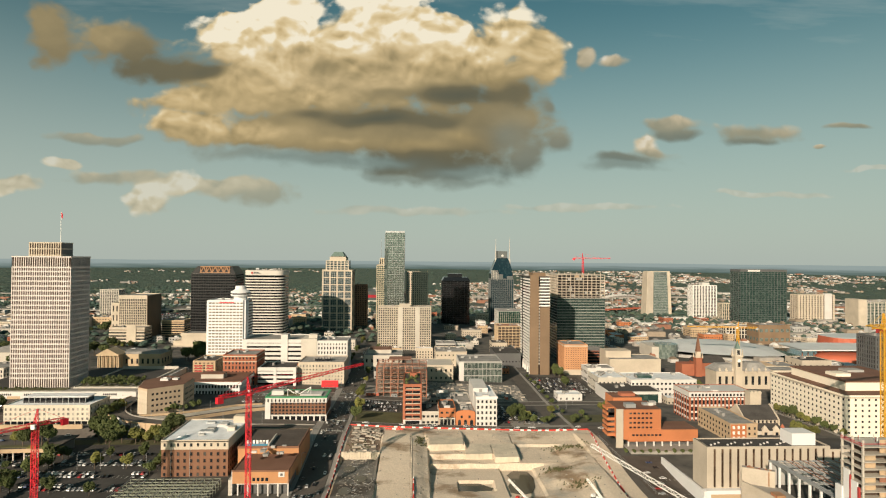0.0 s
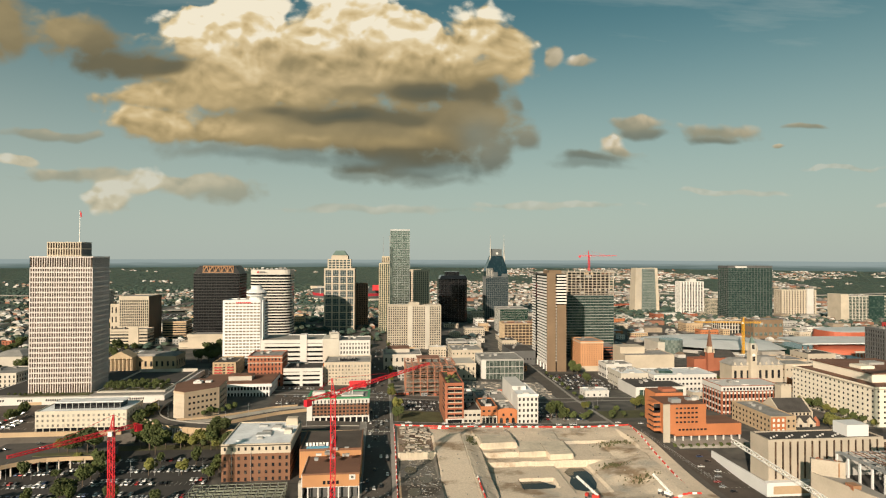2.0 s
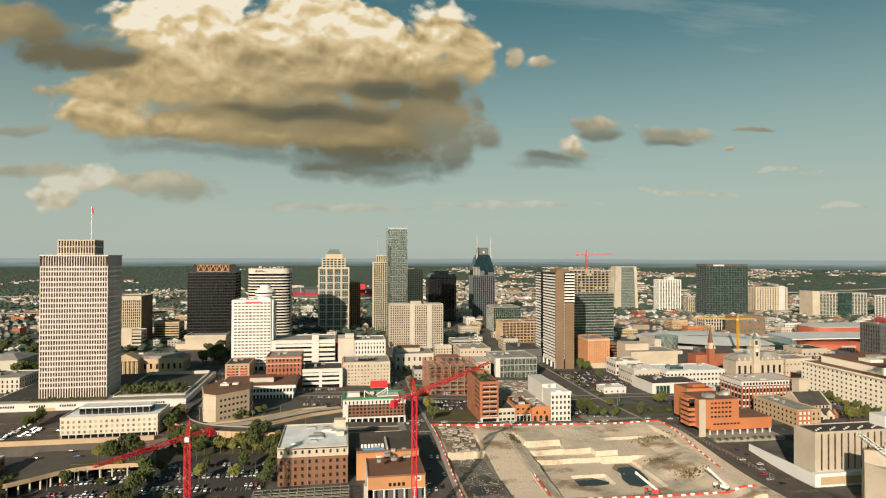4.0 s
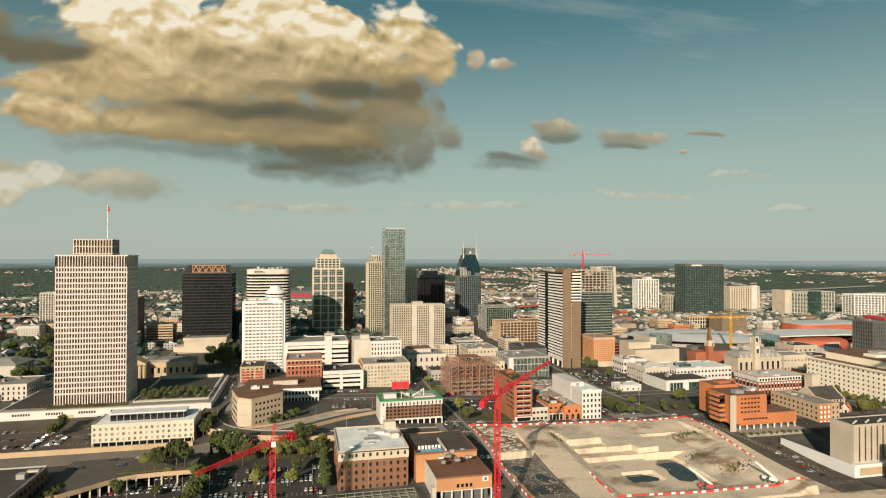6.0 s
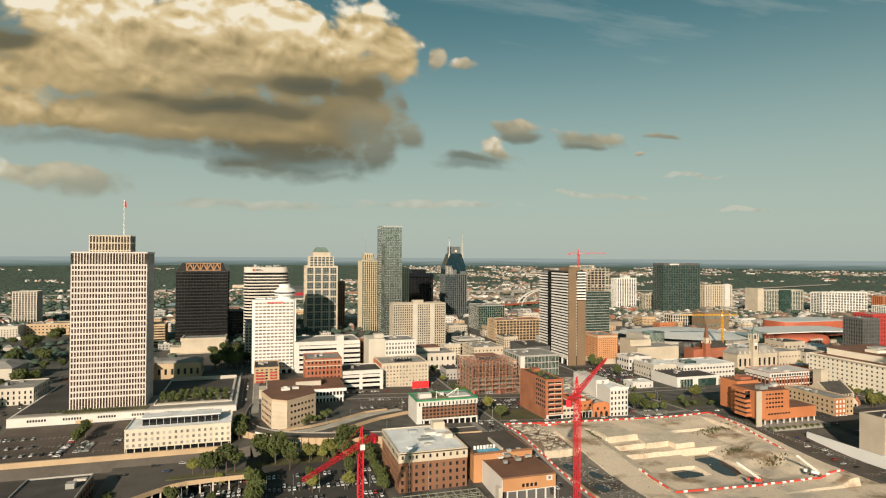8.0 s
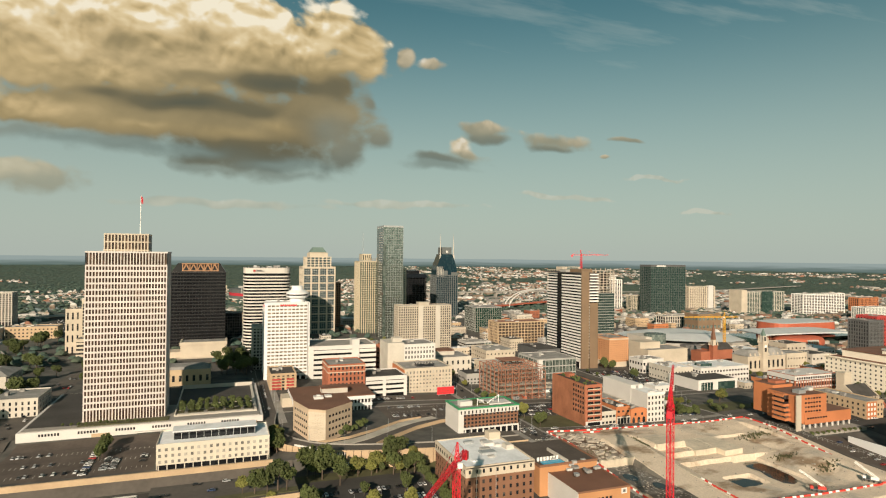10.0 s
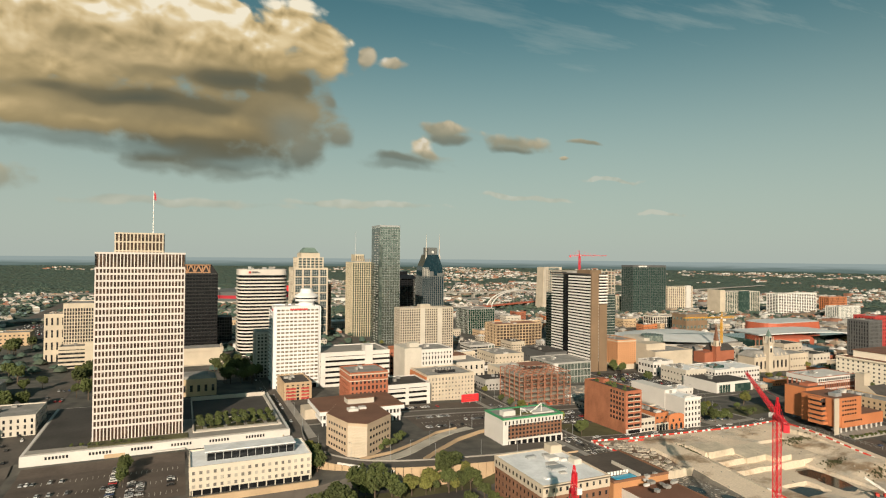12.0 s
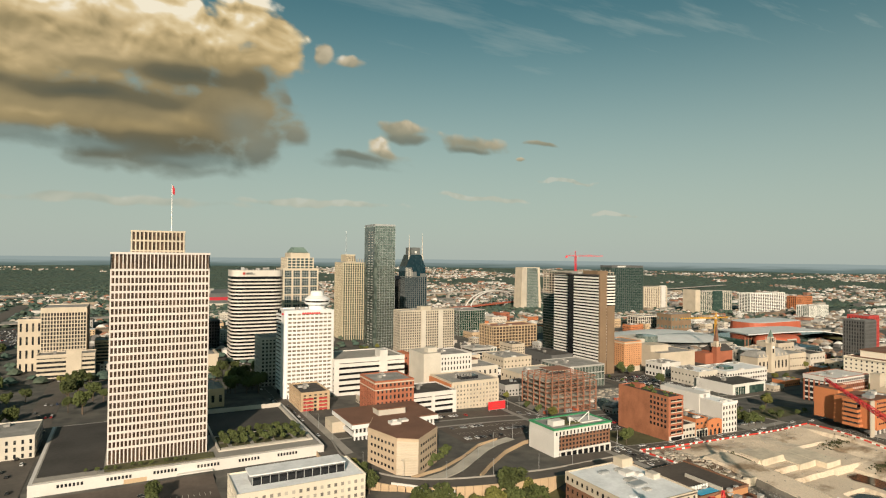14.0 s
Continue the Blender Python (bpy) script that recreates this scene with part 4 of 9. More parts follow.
t = thing("brown_banded_tower", 161, 812, -16, "brown tower with white balcony bands", "building")
extra(t, 149.2, 173.2, 764.4, 826, -18, 110, "glazing", GBLACK)
extra(t, 154.2, 173.2, 826, 860, -18, 108, "rear_glazing", GBLACK)
for f in range(29):
    z_ = -3.6 + f * 3.92
    extra(t, 147.8, 149.4, 764.6, 812.5, z_, z_ + 2.0, "balcony_band", BANDWHITE)
    extra(t, 152.9, 154.3, 828, 860.4, z_ - 0.6, z_ + 1.3, "balcony_band", BANDWHITE)
for f in range(10):
    z_ = 72.8 + f * 3.92
    extra(t, 161.2, 174.0, 762.6, 764.5, z_, z_ + 1.9, "balcony_band", BANDWHITE)
extra(t, 148.0, 159.2, 762.3, 764.6, -18, 113, "corner_pier", BROWN, "plain brown corner pier")
extra(t, 161.3, 173.6, 763.0, 764.5, -18, 71.6, "lower_wall", BROWN)
extra(t, 173.1, 174.2, 764.6, 860, -18, 111, "side_wall", BROWN)
for f in range(26):
    extra(t, 159.5, 161.0, 763.9, 764.35, -2 + f * 3.92, 0.2 + f * 3.92, "stair_window", BANDTAN)
extra(t, 148.6, 173.4, 764.7, 859, 110, 111.4, "roof", ROOFDARK)
extra(t, 153, 170, 772, 800, 111.4, 116, "roof_house", BROWN)
extra(t, 150, 160, 806, 820, 111.4, 113.6, "roof_unit", GREY)
for y_ in (765, 780, 796, 811):
    extra(t, 147.4, 149.2, y_, y_ + 1.6, -18, -4.6, "lobby_pier", BANDWHITE)
extra(t, 147.4, 149.3, 764.8, 812.6, -6.4, -4.2, "lobby_lintel", BANDWHITE)

t = block("unfinished_concrete_tower", "unfinished concrete tower, lower floors glazed in dark green", 212, 284, 880, 962, 76, 22, 18, 12, DARKGREY, GGREEN, pier=0.35, band=0.7, proud=0.3, units=0, z0=-16, parapet=0, bandmat=GREY)
# added dark block: shade between the bare floors, put into its colour
extra(t, 218, 278, 886, 956, 76, 108, "open_core", ROOFDARK)
for f in range(9):
    extra(t, 211.5, 284.5, 879.5, 962.5, 77.6 + f * 4.1, 78.5 + f * 4.1, "slab", BEIGE)
for i in range(12):
    extra(t, 212 + i * 6.47, 213 + i * 6.47, 880, 881, 76, 111, "column", BEIGE)
    extra(t, 212, 213, 886.9 + i * 6.8, 887.9 + i * 6.8, 76, 111, "column", BEIGE)
r_ = random.Random(3)
for i in range(12):
    x, z = r_.uniform(214, 278), 78.6 + 4.1 * r_.randrange(8)
    extra(t, x, x + r_.uniform(3, 6), 881.2, 881.5, z, z + 2.9, "temporary_screen", r_.choice((PALE, TAN, GREY, GALV)))
for i in range(8):
    extra(t, 214 + i * 9, 215 + i * 9, 881, 882, 111, 114.5, "column_stub", BEIGE)

t = thing("tapered_glass_tower", 686, 1660, -22, "pale glass office tower with tapered sides", "building")
part("stone_body", Shape().prism([(-37, -20), (37, -20), (37, 20), (-37, 20)], -3, 125, 0.86), CREAM, t)
part("glass_front", Shape().prism([(-17, -21.5), (27, -21.5), (27, 18), (-17, 18)], 0, 123.5, 0.86, (0, 0)), GSILVER, t)
for i in range(12):
    part("fin", Shape().prism([(-35 + i * 1.5, -21), (-34.5 + i * 1.5, -21), (-34.5 + i * 1.5, -19.5), (-35 + i * 1.5, -19.5)], 0, 124, 0.88, (0, 0)), PALE, t)
for i in range(27):
    k = 1 - 0.14 * (i * 4.5 + 4) / 125
    part("floor_line", Shape().box(-17.2 * k, 27.2 * k, -22.0 * k, -21.0 * k, i * 4.5 + 4, i * 4.5 + 4.5), GALV, t)
part("sign", Shape().box(4, 20, -19.6, -19.0, 116, 119), DARKGREY, t)

t = block("brick_hotel", "orange brick hotel with pale stone base and cornice", 194, 224, 766, 806, 22.6, 12, 9, 10, HOTELBRICK, GDARK, pier=2.0, band=1.7, proud=0.3, units=2, bandmat=HOTELBRICK, low=7)
extra(t, 193.3, 224.7, 765.2, 806.5, -17, -9, "stone_base", CREAM)
extra(t, 193.2, 224.8, 765.1, 806.6, 20.8, 22.2, "cornice", CREAM)

t = block("green_glass_office_tower", "dark green glass office tower with a pale rooftop sign", 796, 913, 1420, 1465, 108, 28, 15, 6, DARKGREY, GGREEN, pier=0.5, band=0.6, units=0, z0=-20, parapet=5)
extra(t, 815, 845, 1418.9, 1419.4, 108, 112, "sign", WHITE)

t = block("white_apartment_tower", "white apartment tower with balcony columns", 752, 818, 1575, 1605, 66, 22, 8, 5, BANDWHITE, GDARK, pier=3.0, band=1.0, units=2, z0=-20)
extra(t, 780, 800, 1580, 1600, 66, 74, "roof_house", WHITE)
block("glass_stair_tower", "cream and green glass mid-rise", 788, 816, 1490, 1515, 24, 12, 5, 4, CREAM, GGREEN, pier=1.5, band=0.9, units=1, z0=-20)
t = block("hotel_with_white_fin", "beige hotel with a tall white fin wall", 984, 1080, 1482, 1515, 48, 14, 12, 4, CREAM, GDARK, pier=4.5, band=1.6, units=2, z0=-20)
extra(t, 1052, 1070, 1478, 1486, -20, 52, "fin_wall", WHITE, "plain white fin wall")
t = block("glass_convention_hotel", "beige and green glass convention hotel", 1040, 1195, 1345, 1385, 40, 17, 17, 4, PALE, GGREEN, pier=1.6, band=0.9, z0=-20, units=3)
extra(t, 1036, 1056, 1342.6, 1386, -20, 46, "end_wall", CREAM)
extra(t, 1110, 1150, 1342.4, 1345, -18, 42, "glass_bay", GGREEN)
block("white_banded_hotel", "white framed hotel block", 1196, 1356, 1286, 1322, 36, 13, 15, 4, BANDWHITE, GDARK, pier=2.2, band=1.6, z0=-20, units=3)
block("pale_blue_hotel", "pale blue and white panelled mid-rise hotel", 1215, 1300, 1130, 1165, 12, 9, 16, 6, BANDWHITE, GSILVER, pier=1.6, band=0.7, z0=-20, units=3)
block("brick_flats_block", "red brick flats behind the hotels", 1420, 1500, 1290, 1320, 22, 8, 14, 5, ORANGE, GDARK, pier=2.4, band=1.4, z0=-20, units=2)
block("dark_brick_mid_rise", "dark brick mid-rise with small windows", 512, 540, 640, 668, 50, 14, 10, 8, DARKGREY, GDARK, pier=1.6, band=1.4, units=2, parapet=1.2)
block("red_panel_mid_rise", "red panelled mid-rise block", 545, 572, 652, 680, 54, 14, 6, 6, CRIMSON, GDARK, pier=2.4, band=2.0, units=1)
t = block("low_glass_block", "green glass office box with pale fins", 163, 218, 1150, 1205, 32, 11, 14, 10, GREY, GFIN, pier=0.3, band=0.25, units=3, z0=-18)
# not glazed: the core is coloured dark as shade between open floors
block("open_frame_block", "unfinished concrete frame of a mid-rise", 141, 226, 1000, 1040, 20, 9, 14, 8, RAWFRAME, FRAMEDARK, pier=0.8, band=1.0, proud=1.0, units=6, z0=-24, roof=STEEL)
block("dark_brown_tower", "dark brown office tower", -119, -94, 1180, 1205, 80, 22, 7, 7, BROWN, GDARK, pier=1.3, band=1.0, units=1, z0=-10)
t = block("cream_ribbed_tower", "cream ribbed stone office block", -463, -421, 960, 1012, 71, 17, 15, 16, CREAM, GDARK, pier=0.9, band=1.0, proud=0.5, units=0, z0=-3, top=5)
part("blank_side", Shape().box(21.3, 22.0, -26, 26, -3, 74), BROWN, t)
block("banded_corner_block", "tan banded office block", -414, -378, 1000, 1030, 28, 8, 0, 0, TAN, GDARK, pier=0, band=1.9, proud=0.4, units=3, z0=-3)
t = block("low_banded_block", "pale low office block with dark window strips", -463, -411, 930, 955, 24, 6, 0, 0, CREAM, GDARK, pier=0, band=2.6, proud=0.4, units=2, z0=-5)
extra(t, -437, -423, 928.6, 930.1, -5, 29, "blank_bay", CREAM)
block("capitol_hill_block", "pale stone office with ribbed front", -684, -645, 1335, 1365, 59, 15, 8, 6, PALE, GDARK, pier=1.4, band=1.0, units=3, z0=-3, low=12)
block("grey_stone_tower", "grey stone block beside the hotel", -262, -236, 800, 830, 48, 14, 7, 7, GREY, GDARK, pier=1.5, band=1.6, units=1, z0=-4)
block("dark_mid_rise", "dark low office block", -295, -268, 1060, 1090, 40, 10, 8, 6, DARKGREY, GDARK, pier=0.6, band=0.6, units=1, z0=-4)

# ---- the middle ground ----
t = pane_block("columned_museum", "cream stone library with arched windows", -361, -305, 735, 768, 15, 1, 9, 4, GOLDSTONE, GDARK, win=(2.4, 6.0), z0=-1, units=0, roof=ROOFGREY, low=2)
part("roof_pitch", Shape().prism([(-26, -15), (26, -15), (26, 15), (-26, 15)], 16, 19, 0.8), ROOFGREY, t)
t = thing("temple_hall", -362, 728, -1, "cream stone hall with a columned portico and pediment", "building")
part("wall", Shape().box(-12, 12, -2, 14, 0, 18), GOLDSTONE, t)
for i in range(6):
    part("column", Shape().tube((-11 + i * 4.4, -4.5, 1), (-11 + i * 4.4, -4.5, 17), 0.8, 10, 0.65), GOLDSTONE, t)
part("steps", Shape().box(-13, 13, -7, -2, -1, 1), WALKWAY, t)
s = Shape()
s.v = [(-13, -6, 18), (13, -6, 18), (0, -6, 25), (-13, 14, 18), (13, 14, 18), (0, 14, 25)]
s.f = [(0, 1, 2), (5, 4, 3), (0, 3, 4, 1), (1, 4, 5, 2), (2, 5, 3, 0)]
part("pediment", s, GOLDSTONE, t)
part("entablature", Shape().box(-13, 13, -6, -2, 16.6, 18), GOLDSTONE, t)

t = thing("arts_centre", -318, 915, -4, "windowless cream arts centre with a flat roof", "building")
part("wall", Shape().box(-26, 28, -15, 20, -4, 23).box(-40, -26, -10, 15, -4, 12), CREAM, t)
part("roof", Shape().box(-24, 26, -13, 18, 23, 23.2), ROOFGREY, t)
part("parapet", Shape().box(-27, 29, -16, -14, 20, 24.4).box(-27, -25, -14, 20, 20, 24.4).box(27, 29, -14, 20, 20, 24.4), CREAM, t)
part("base", Shape().box(-42, 30, -18, -10, -4, 5), BEIGE, t)

# no glass here: the black core stands in for shade inside the decks
t = block("parking_garage", "white concrete parking garage with open decks", -207, -136, 733, 782, 33, 7, 0, 0, WHITE, GBLACK, pier=0, band=3.2, proud=0.7, units=0, z0=-5, roof=WALKWAY)
extra(t, -162, -154, 731, 745, -5, 40, "stair_tower", WHITE)
extra(t, -207.8, -203, 731.9, 733, -5, 34, "blank_wall", WHITE)
t = block("white_office_block", "white six-storey office block with stair tower", -113.5, -78.6, 697.5, 735, 36.5, 8, 10, 8, WHITE, GDARK, pier=1.9, band=2.2, proud=0.3, units=3)
extra(t, -131.5, -113.5, 696.4, 730, -6, 39.6, "blank_wing", PALE, "blank pale wing")
extra(t, -124, -114, 703, 712, 39.6, 44, "roof_house", PALE)
t = block("red_brick_block", "red brick block with stone trim", -202, -168, 641, 676, 29.4, 6, 9, 9, BRICK, GDARK, pier=1.9, band=1.9, proud=0.3, units=3, roof=ROOFGREY)
extra(t, -202.7, -167.3, 640.1, 676.6, 28.0, 29.0, "cornice", CREAM)
extra(t, -202.7, -167.3, 640.2, 676.5, 22.6, 23.3, "cornice", CREAM)
# black core again in place of the shade behind the open sides
t = block("white_parking_deck", "low white parking deck with open sides", -166, -127, 643, 680, 15.6, 4, 0, 0, WHITE, GBLACK, pier=0, band=2.6, proud=0.7, units=2, roof=ROOFDARK)
extra(t, -150, -147, 641.9, 643, -3, 16.6, "stair_tower", WHITE)
extra(t, -129.4, -126.3, 641.8, 643, -3, 16.6, "end_wall", WHITE)
t = block("cream_store_block", "cream store block with many pale blinded windows", -125.4, -77, 651, 694, 19.8, 6, 14, 11, CREAM, GBLIND, pier=1.7, band=1.9, proud=0.3, units=3, low=2, top=2.0)
extra(t, -110, -92, 662, 673, 19.8, 22.6, "skylight", GDARK)
extra(t, -126.8, -125.5, 652, 694, -5, 19.0, "party_wall", ORANGE)
b_ = thing("billboard", -89.5, 634, -4.2, "red advertising hoarding on posts", "billboard")
part("panel", Shape().box(-8.7, 8.7, -0.3, 0.3, 1.6, 8.6), SIGNRED, b_)
part("frame", Shape().box(-8.9, 8.9, -0.2, 0.4, 1.3, 1.6).box(-8.9, 8.9, -0.2, 0.4, 8.6, 8.9), GALV, b_)
for z_ in (6.4, 4.8, 3.3):
    part("writing_bar", Shape().box(-6.5 + z_ * 0.3, 5.5 - z_ * 0.25, -0.36, -0.3, z_ - 0.35, z_ + 0.35), CRIMSON, b_)
for x in (-7, 0, 7):
    part("post", Shape().tube((x, 0.6, 0), (x, 0.6, 9), 0.3), GALV, b_)

t = block("brick_apartment_block", "small red and cream apartment block with balconies", -250, -226, 688, 728, 15, 5, 5, 8, TAN, GDARK, pier=2.2, band=1.2, units=4, roof=ROOFDARK)
for i in range(4):
    extra(t, -248.5, -240, 686.5, 688.1, 0.6 + i * 3.0, 1.9 + i * 3.0, "balcony", CRIMSON)
    extra(t, -235, -228, 686.5, 688.1, 0.6 + i * 3.0, 1.9 + i * 3.0, "balcony", CRIMSON)

# the angled brown office by the ramp
poly = [(-235.5, 520), (-224.5, 512.5), (-202, 531.5), (-203, 560), (-231, 571), (-243, 549)]
t = thing("angular_brick_office", -220, 548, -1, "tan brick office with angled corner and brown roof", "building")
loc = [(x + 220, y - 548) for x, y in poly]
part("wall", Shape().prism(loc, -4, 23), PINKTAN, t)
part("roof", Shape().prism([(x * 0.985, y * 0.985) for x, y in loc], 23, 23.25), BROWNROOF, t)
part("parapet", Shape().prism([(x * 1.01, y * 1.01) for x, y in loc], 21.4, 22.95), PINKTAN, t)
for i in range(24):
    fc = [Vector(loc[0]) * 1.006, Vector(loc[1]) * 1.006]
    part("stone_course", Shape().prism([tuple(fc[0]), tuple(fc[1]), tuple(fc[1] * 0.97), tuple(fc[0] * 0.97)], -1.4 + i * 0.98, -0.56 + i * 0.98), CREAM, t)
for a, b in ((1, 2), (5, 0), (2, 3)):
    p, q = Vector(loc[a]), Vector(loc[b])
    along = (q - p).normalized()
    ang = math.atan2(along.y, along.x)
    n = int((q - p).length / 4.0)
    me = Shape().box(-0.9, 0.9, -0.12, 0.3, 0, 1.7).mesh("window", GDARK)
    for f in range(4):
        for i in range(n):
            m = p + along * ((q - p).length * (i + 1.2) / (n + 1.2))
            o = part("window", me, None, t, at=(m.x, m.y, 3.2 + f * 4.7))
            o.rotation_euler = (0, 0, ang)
part("roof_unit", Shape().box(-8, -1, -2, 4, 23.2, 25).box(1, 6, 2, 7, 23.2, 24.6).box(-6, -3, 0, 2, 25, 26), WHITE, t)

t = thing("flat_roofed_hall", -205, 610, -1, "low white hall with brown roof and colonnade", "building")
part("glazing", Shape().box(-30, 32, -14, 26, -3, 10), GDARK, t)
part("roof", Shape().box(-33, 35, -17, 29, 12.4, 13.2), BROWNROOF, t)
part("fascia", Shape().box(-33.5, 35.5, -17.5, 29.5, 9.6, 12.4), HOTELWHITE, t)
part("upper_block", Shape().box(-8, 14, -4, 8, 13, 17.5), PALE, t)
part("upper_roof", Shape().box(-8.6, 14.6, -4.6, 8.6, 17.5, 18.2), BROWNROOF, t)
for i in range(22):
    part("column", Shape().box(-31 + i * 3.0, -30.1 + i * 3.0, -15.6, -14.1, -2, 10), HOTELWHITE, t)
part("floor_band", Shape().box(-31.5, 33.5, -15.3, 27, 3.4, 5.8), HOTELWHITE, t)
for i in range(13):
    part("side_column", Shape().box(32, 33.4, -13 + i * 3.2, -12.1 + i * 3.2, -2, 10), HOTELWHITE, t)
part("wing", Shape().box(-40, -30, 8, 26, -3, 9), CREAM, t)

# plaza and podium under the white tower
t = thing("tower_podium", -345, 640, 0, "white podium wall with strip windows and planted roof", "building")
part("wall", Shape().box(-82, 82, -62, 62, -6, 5.6), WHITE, t)
part("deck", Shape().box(-80, 80, -60, 60, 5.6, 6.0), WALKWAY, t)
part("lawn", Shape().box(-46, 14, -58, -47, 6.0, 6.4), GRASS, t)
part("west_court", Shape().box(-79, -46.5, -52, 58, 6.0, 6.3), ASPHALT, t)
part("north_court", Shape().box(-46, 17.5, -9, 58, 6.02, 6.25), ASPHALT, t)
part("garden_wall", Shape().box(17, 78, -49, -48, 6, 6.9).box(17, 18, -48, 50, 6, 7.6).box(76, 78, -48, 50, 6, 7.2).box(17, 78, 49, 50, 6, 9.5), PALE, t)
part("courtyard", Shape().box(18, 76, -17, 49, 6.02, 6.2), ASPHALT, t)
part("planting_bed", Shape().box(19, 75, -47, -17, 6.02, 6.7), GRASS, t)
part("garden_path", Shape().box(19.5, 74.5, -33.4, -31.4, 6.7, 6.78), WALKWAY, t)
for i in range(4):
    part("garden_path", Shape().box(24 + i * 14, 26.5 + i * 14, -46.5, -33.5, 6.7, 6.8).box(24 + i * 14, 26.5 + i * 14, -31.3, -18, 6.7, 6.8), WALKWAY, t)
part("garden_step", Shape().box(19, 75, -47.6, -44.5, 6.7, 7.1), PALE, t)
part("court_step", Shape().box(18, 76, -17.6, -16.6, 6.02, 7.2), PALE, t)
me = Shape().box(-0.6, 0.6, -0.15, 0.2, 0, 1.8).mesh("window", GDARK)
for g in range(6):
    for i in range(7):
        part("window", me, None, t, at=(-68 + g * 24 + i * 1.9, -62, 2.2))
part("entrance_canopy", Shape().box(-8, 12, -65, -62, 0.2, 0.8), WHITE, t)
part("garage_door", Shape().box(-36, -24, -62.15, -61.9, -3, 1.5), TAN, t)

t = pane_block("long_office_building", "long white office with rows of square windows and glazed roof storey", -331, -263.5, 498, 530, 12, 3, 18, 6, OFFICECREAM, GBLIND, win=(1.6, 1.9), z0=-3, low=2.9, units=0, roof=ROOFWHITE, parapet=0.8, frames=True)
extra(t, -330.6, -264, 497.7, 529, -4, -0.3, "base_glazing", GBLACK)
for i in range(14):
    extra(t, -330 + i * 5, -329.4 + i * 5, 497.1, 497.8, -4, -0.2, "base_pier", PALE)
extra(t, -322, -272, 508, 521, 12, 16.2, "roof_glazing", GBLACK)
extra(t, -323, -271, 510, 523, 16.2, 16.9, "roof_canopy", ROOFWHITE)
for i in range(12):
    extra(t, -322 + i * 4.5, -321.7 + i * 4.5, 507.5, 508.1, 12, 16.2, "mullion", GALV)

t = pane_block("dark_roofed_warehouse", "brick warehouse with black flat roof and pale roof edge", -365, -333, 372, 430, 7, 3, 0, 11, BROWNBRICK, GDARK, win=(2.4, 2.2), sides="r", z0=-8.5, roof=ROOFDARK, trim=GREY, units=2, seed=5)
extra(t, -402, -365.5, 372, 413, -11, 7, "west_wing", BROWNBRICK)
extra(t, -401.5, -365.5, 372.5, 412.6, 7, 7.1, "west_roof", ROOFDARK)
extra(t, -340.5, -334.5, 421, 423.5, 7.1, 8.2, "roof_hatch", PALE)
pane_block("tan_brick_row", "tan brick office row on a side street", -600, -532, 1146, 1176, 18, 4, 13, 0, TAN, GDARK, win=(2.2, 2.0), z0=-3, units=5, sides="f", roof=ROOFGREY)
pane_block("cream_corner_office", "cream stone office wing with tall windows", -487, -464.5, 985, 1012, 57, 4, 4, 0, CREAM, GDARK, win=(2.0, 9.0), z0=-3, units=2, sides="f")
t = pane_block("court_annex", "pale stone office with tall windows", -470, -432, 650, 690, 14, 3, 9, 9, PALE, GDARK, win=(1.4, 2.6), units=2)
t = thing("stone_memorial_hall", -500, 770, 0, "grey stone hall with columns and pitched roof", "building")
part("wall", Shape().box(-18, 18, -22, 22, -3, 16), PALE, t)
for i in range(8):
    part("column", Shape().tube((18.8, -20 + i * 5.7, 0), (18.8, -20 + i * 5.7, 14), 0.8, 8), PALE, t)
part("roof", Shape().prism([(-19, -23), (19.8, -23), (19.8, 23), (-19, 23)], 16, 21, 0.35), ROOFGREY, t)

# the brick corner building with green trim
t = block("brick_corner_building", "brown brick building with white base and green roof trim", -125, -75.5, 509, 535, 16, 4, 16, 8, BROWNBRICK, GDARK, pier=1.15, band=1.15, proud=0.2, units=0, z0=-5, low=5.5, top=4.0, parapet=0.5, roof=ROOFGREY)
extra(t, -125.6, -74.9, 508.2, 535.6, 0.2, 1.4, "stone_band", WHITE)
extra(t, -121.4, -75.2, 508.5, 509, -5, 0.15, "base_glazing", GBLACK)
for i in range(11):
    extra(t, -125.5 + i * 4.96, -124.4 + i * 4.96, 508.1, 509.2, -5, 0.4, "base_pier", WHITE)
extra(t, -125.7, -74.8, 508.1, 535.7, 11.5, 15.6, "white_frieze", WHITE)
for i in range(16):
    extra(t, -124 + i * 3.1, -123 + i * 3.1, 507.9, 508.3, 12, 14.4, "window", GDARK)
extra(t, -125.9, -121.5, 507.7, 535.8, -5, 12, "white_corner", WHITE)
part("green_cornice", Shape().box(-25.8, 25.8, -14.4, -12.4, 20.6, 21.6).box(-25.8, -23.8, -12.4, 14, 20.6, 21.6).box(23.8, 25.8, -12.4, 14, 20.6, 21.6).box(-23.8, 23.8, 12, 14, 20.6, 21.6), GREENTRIM, t, "green painted cornice")
extra(t, -112, -98, 514, 530, 16.2, 17.2, "roof_terrace", GRASS)
o = extra(t, -98, -80, 512, 524, 16.5, 17.4, "roof_house", WHITE)
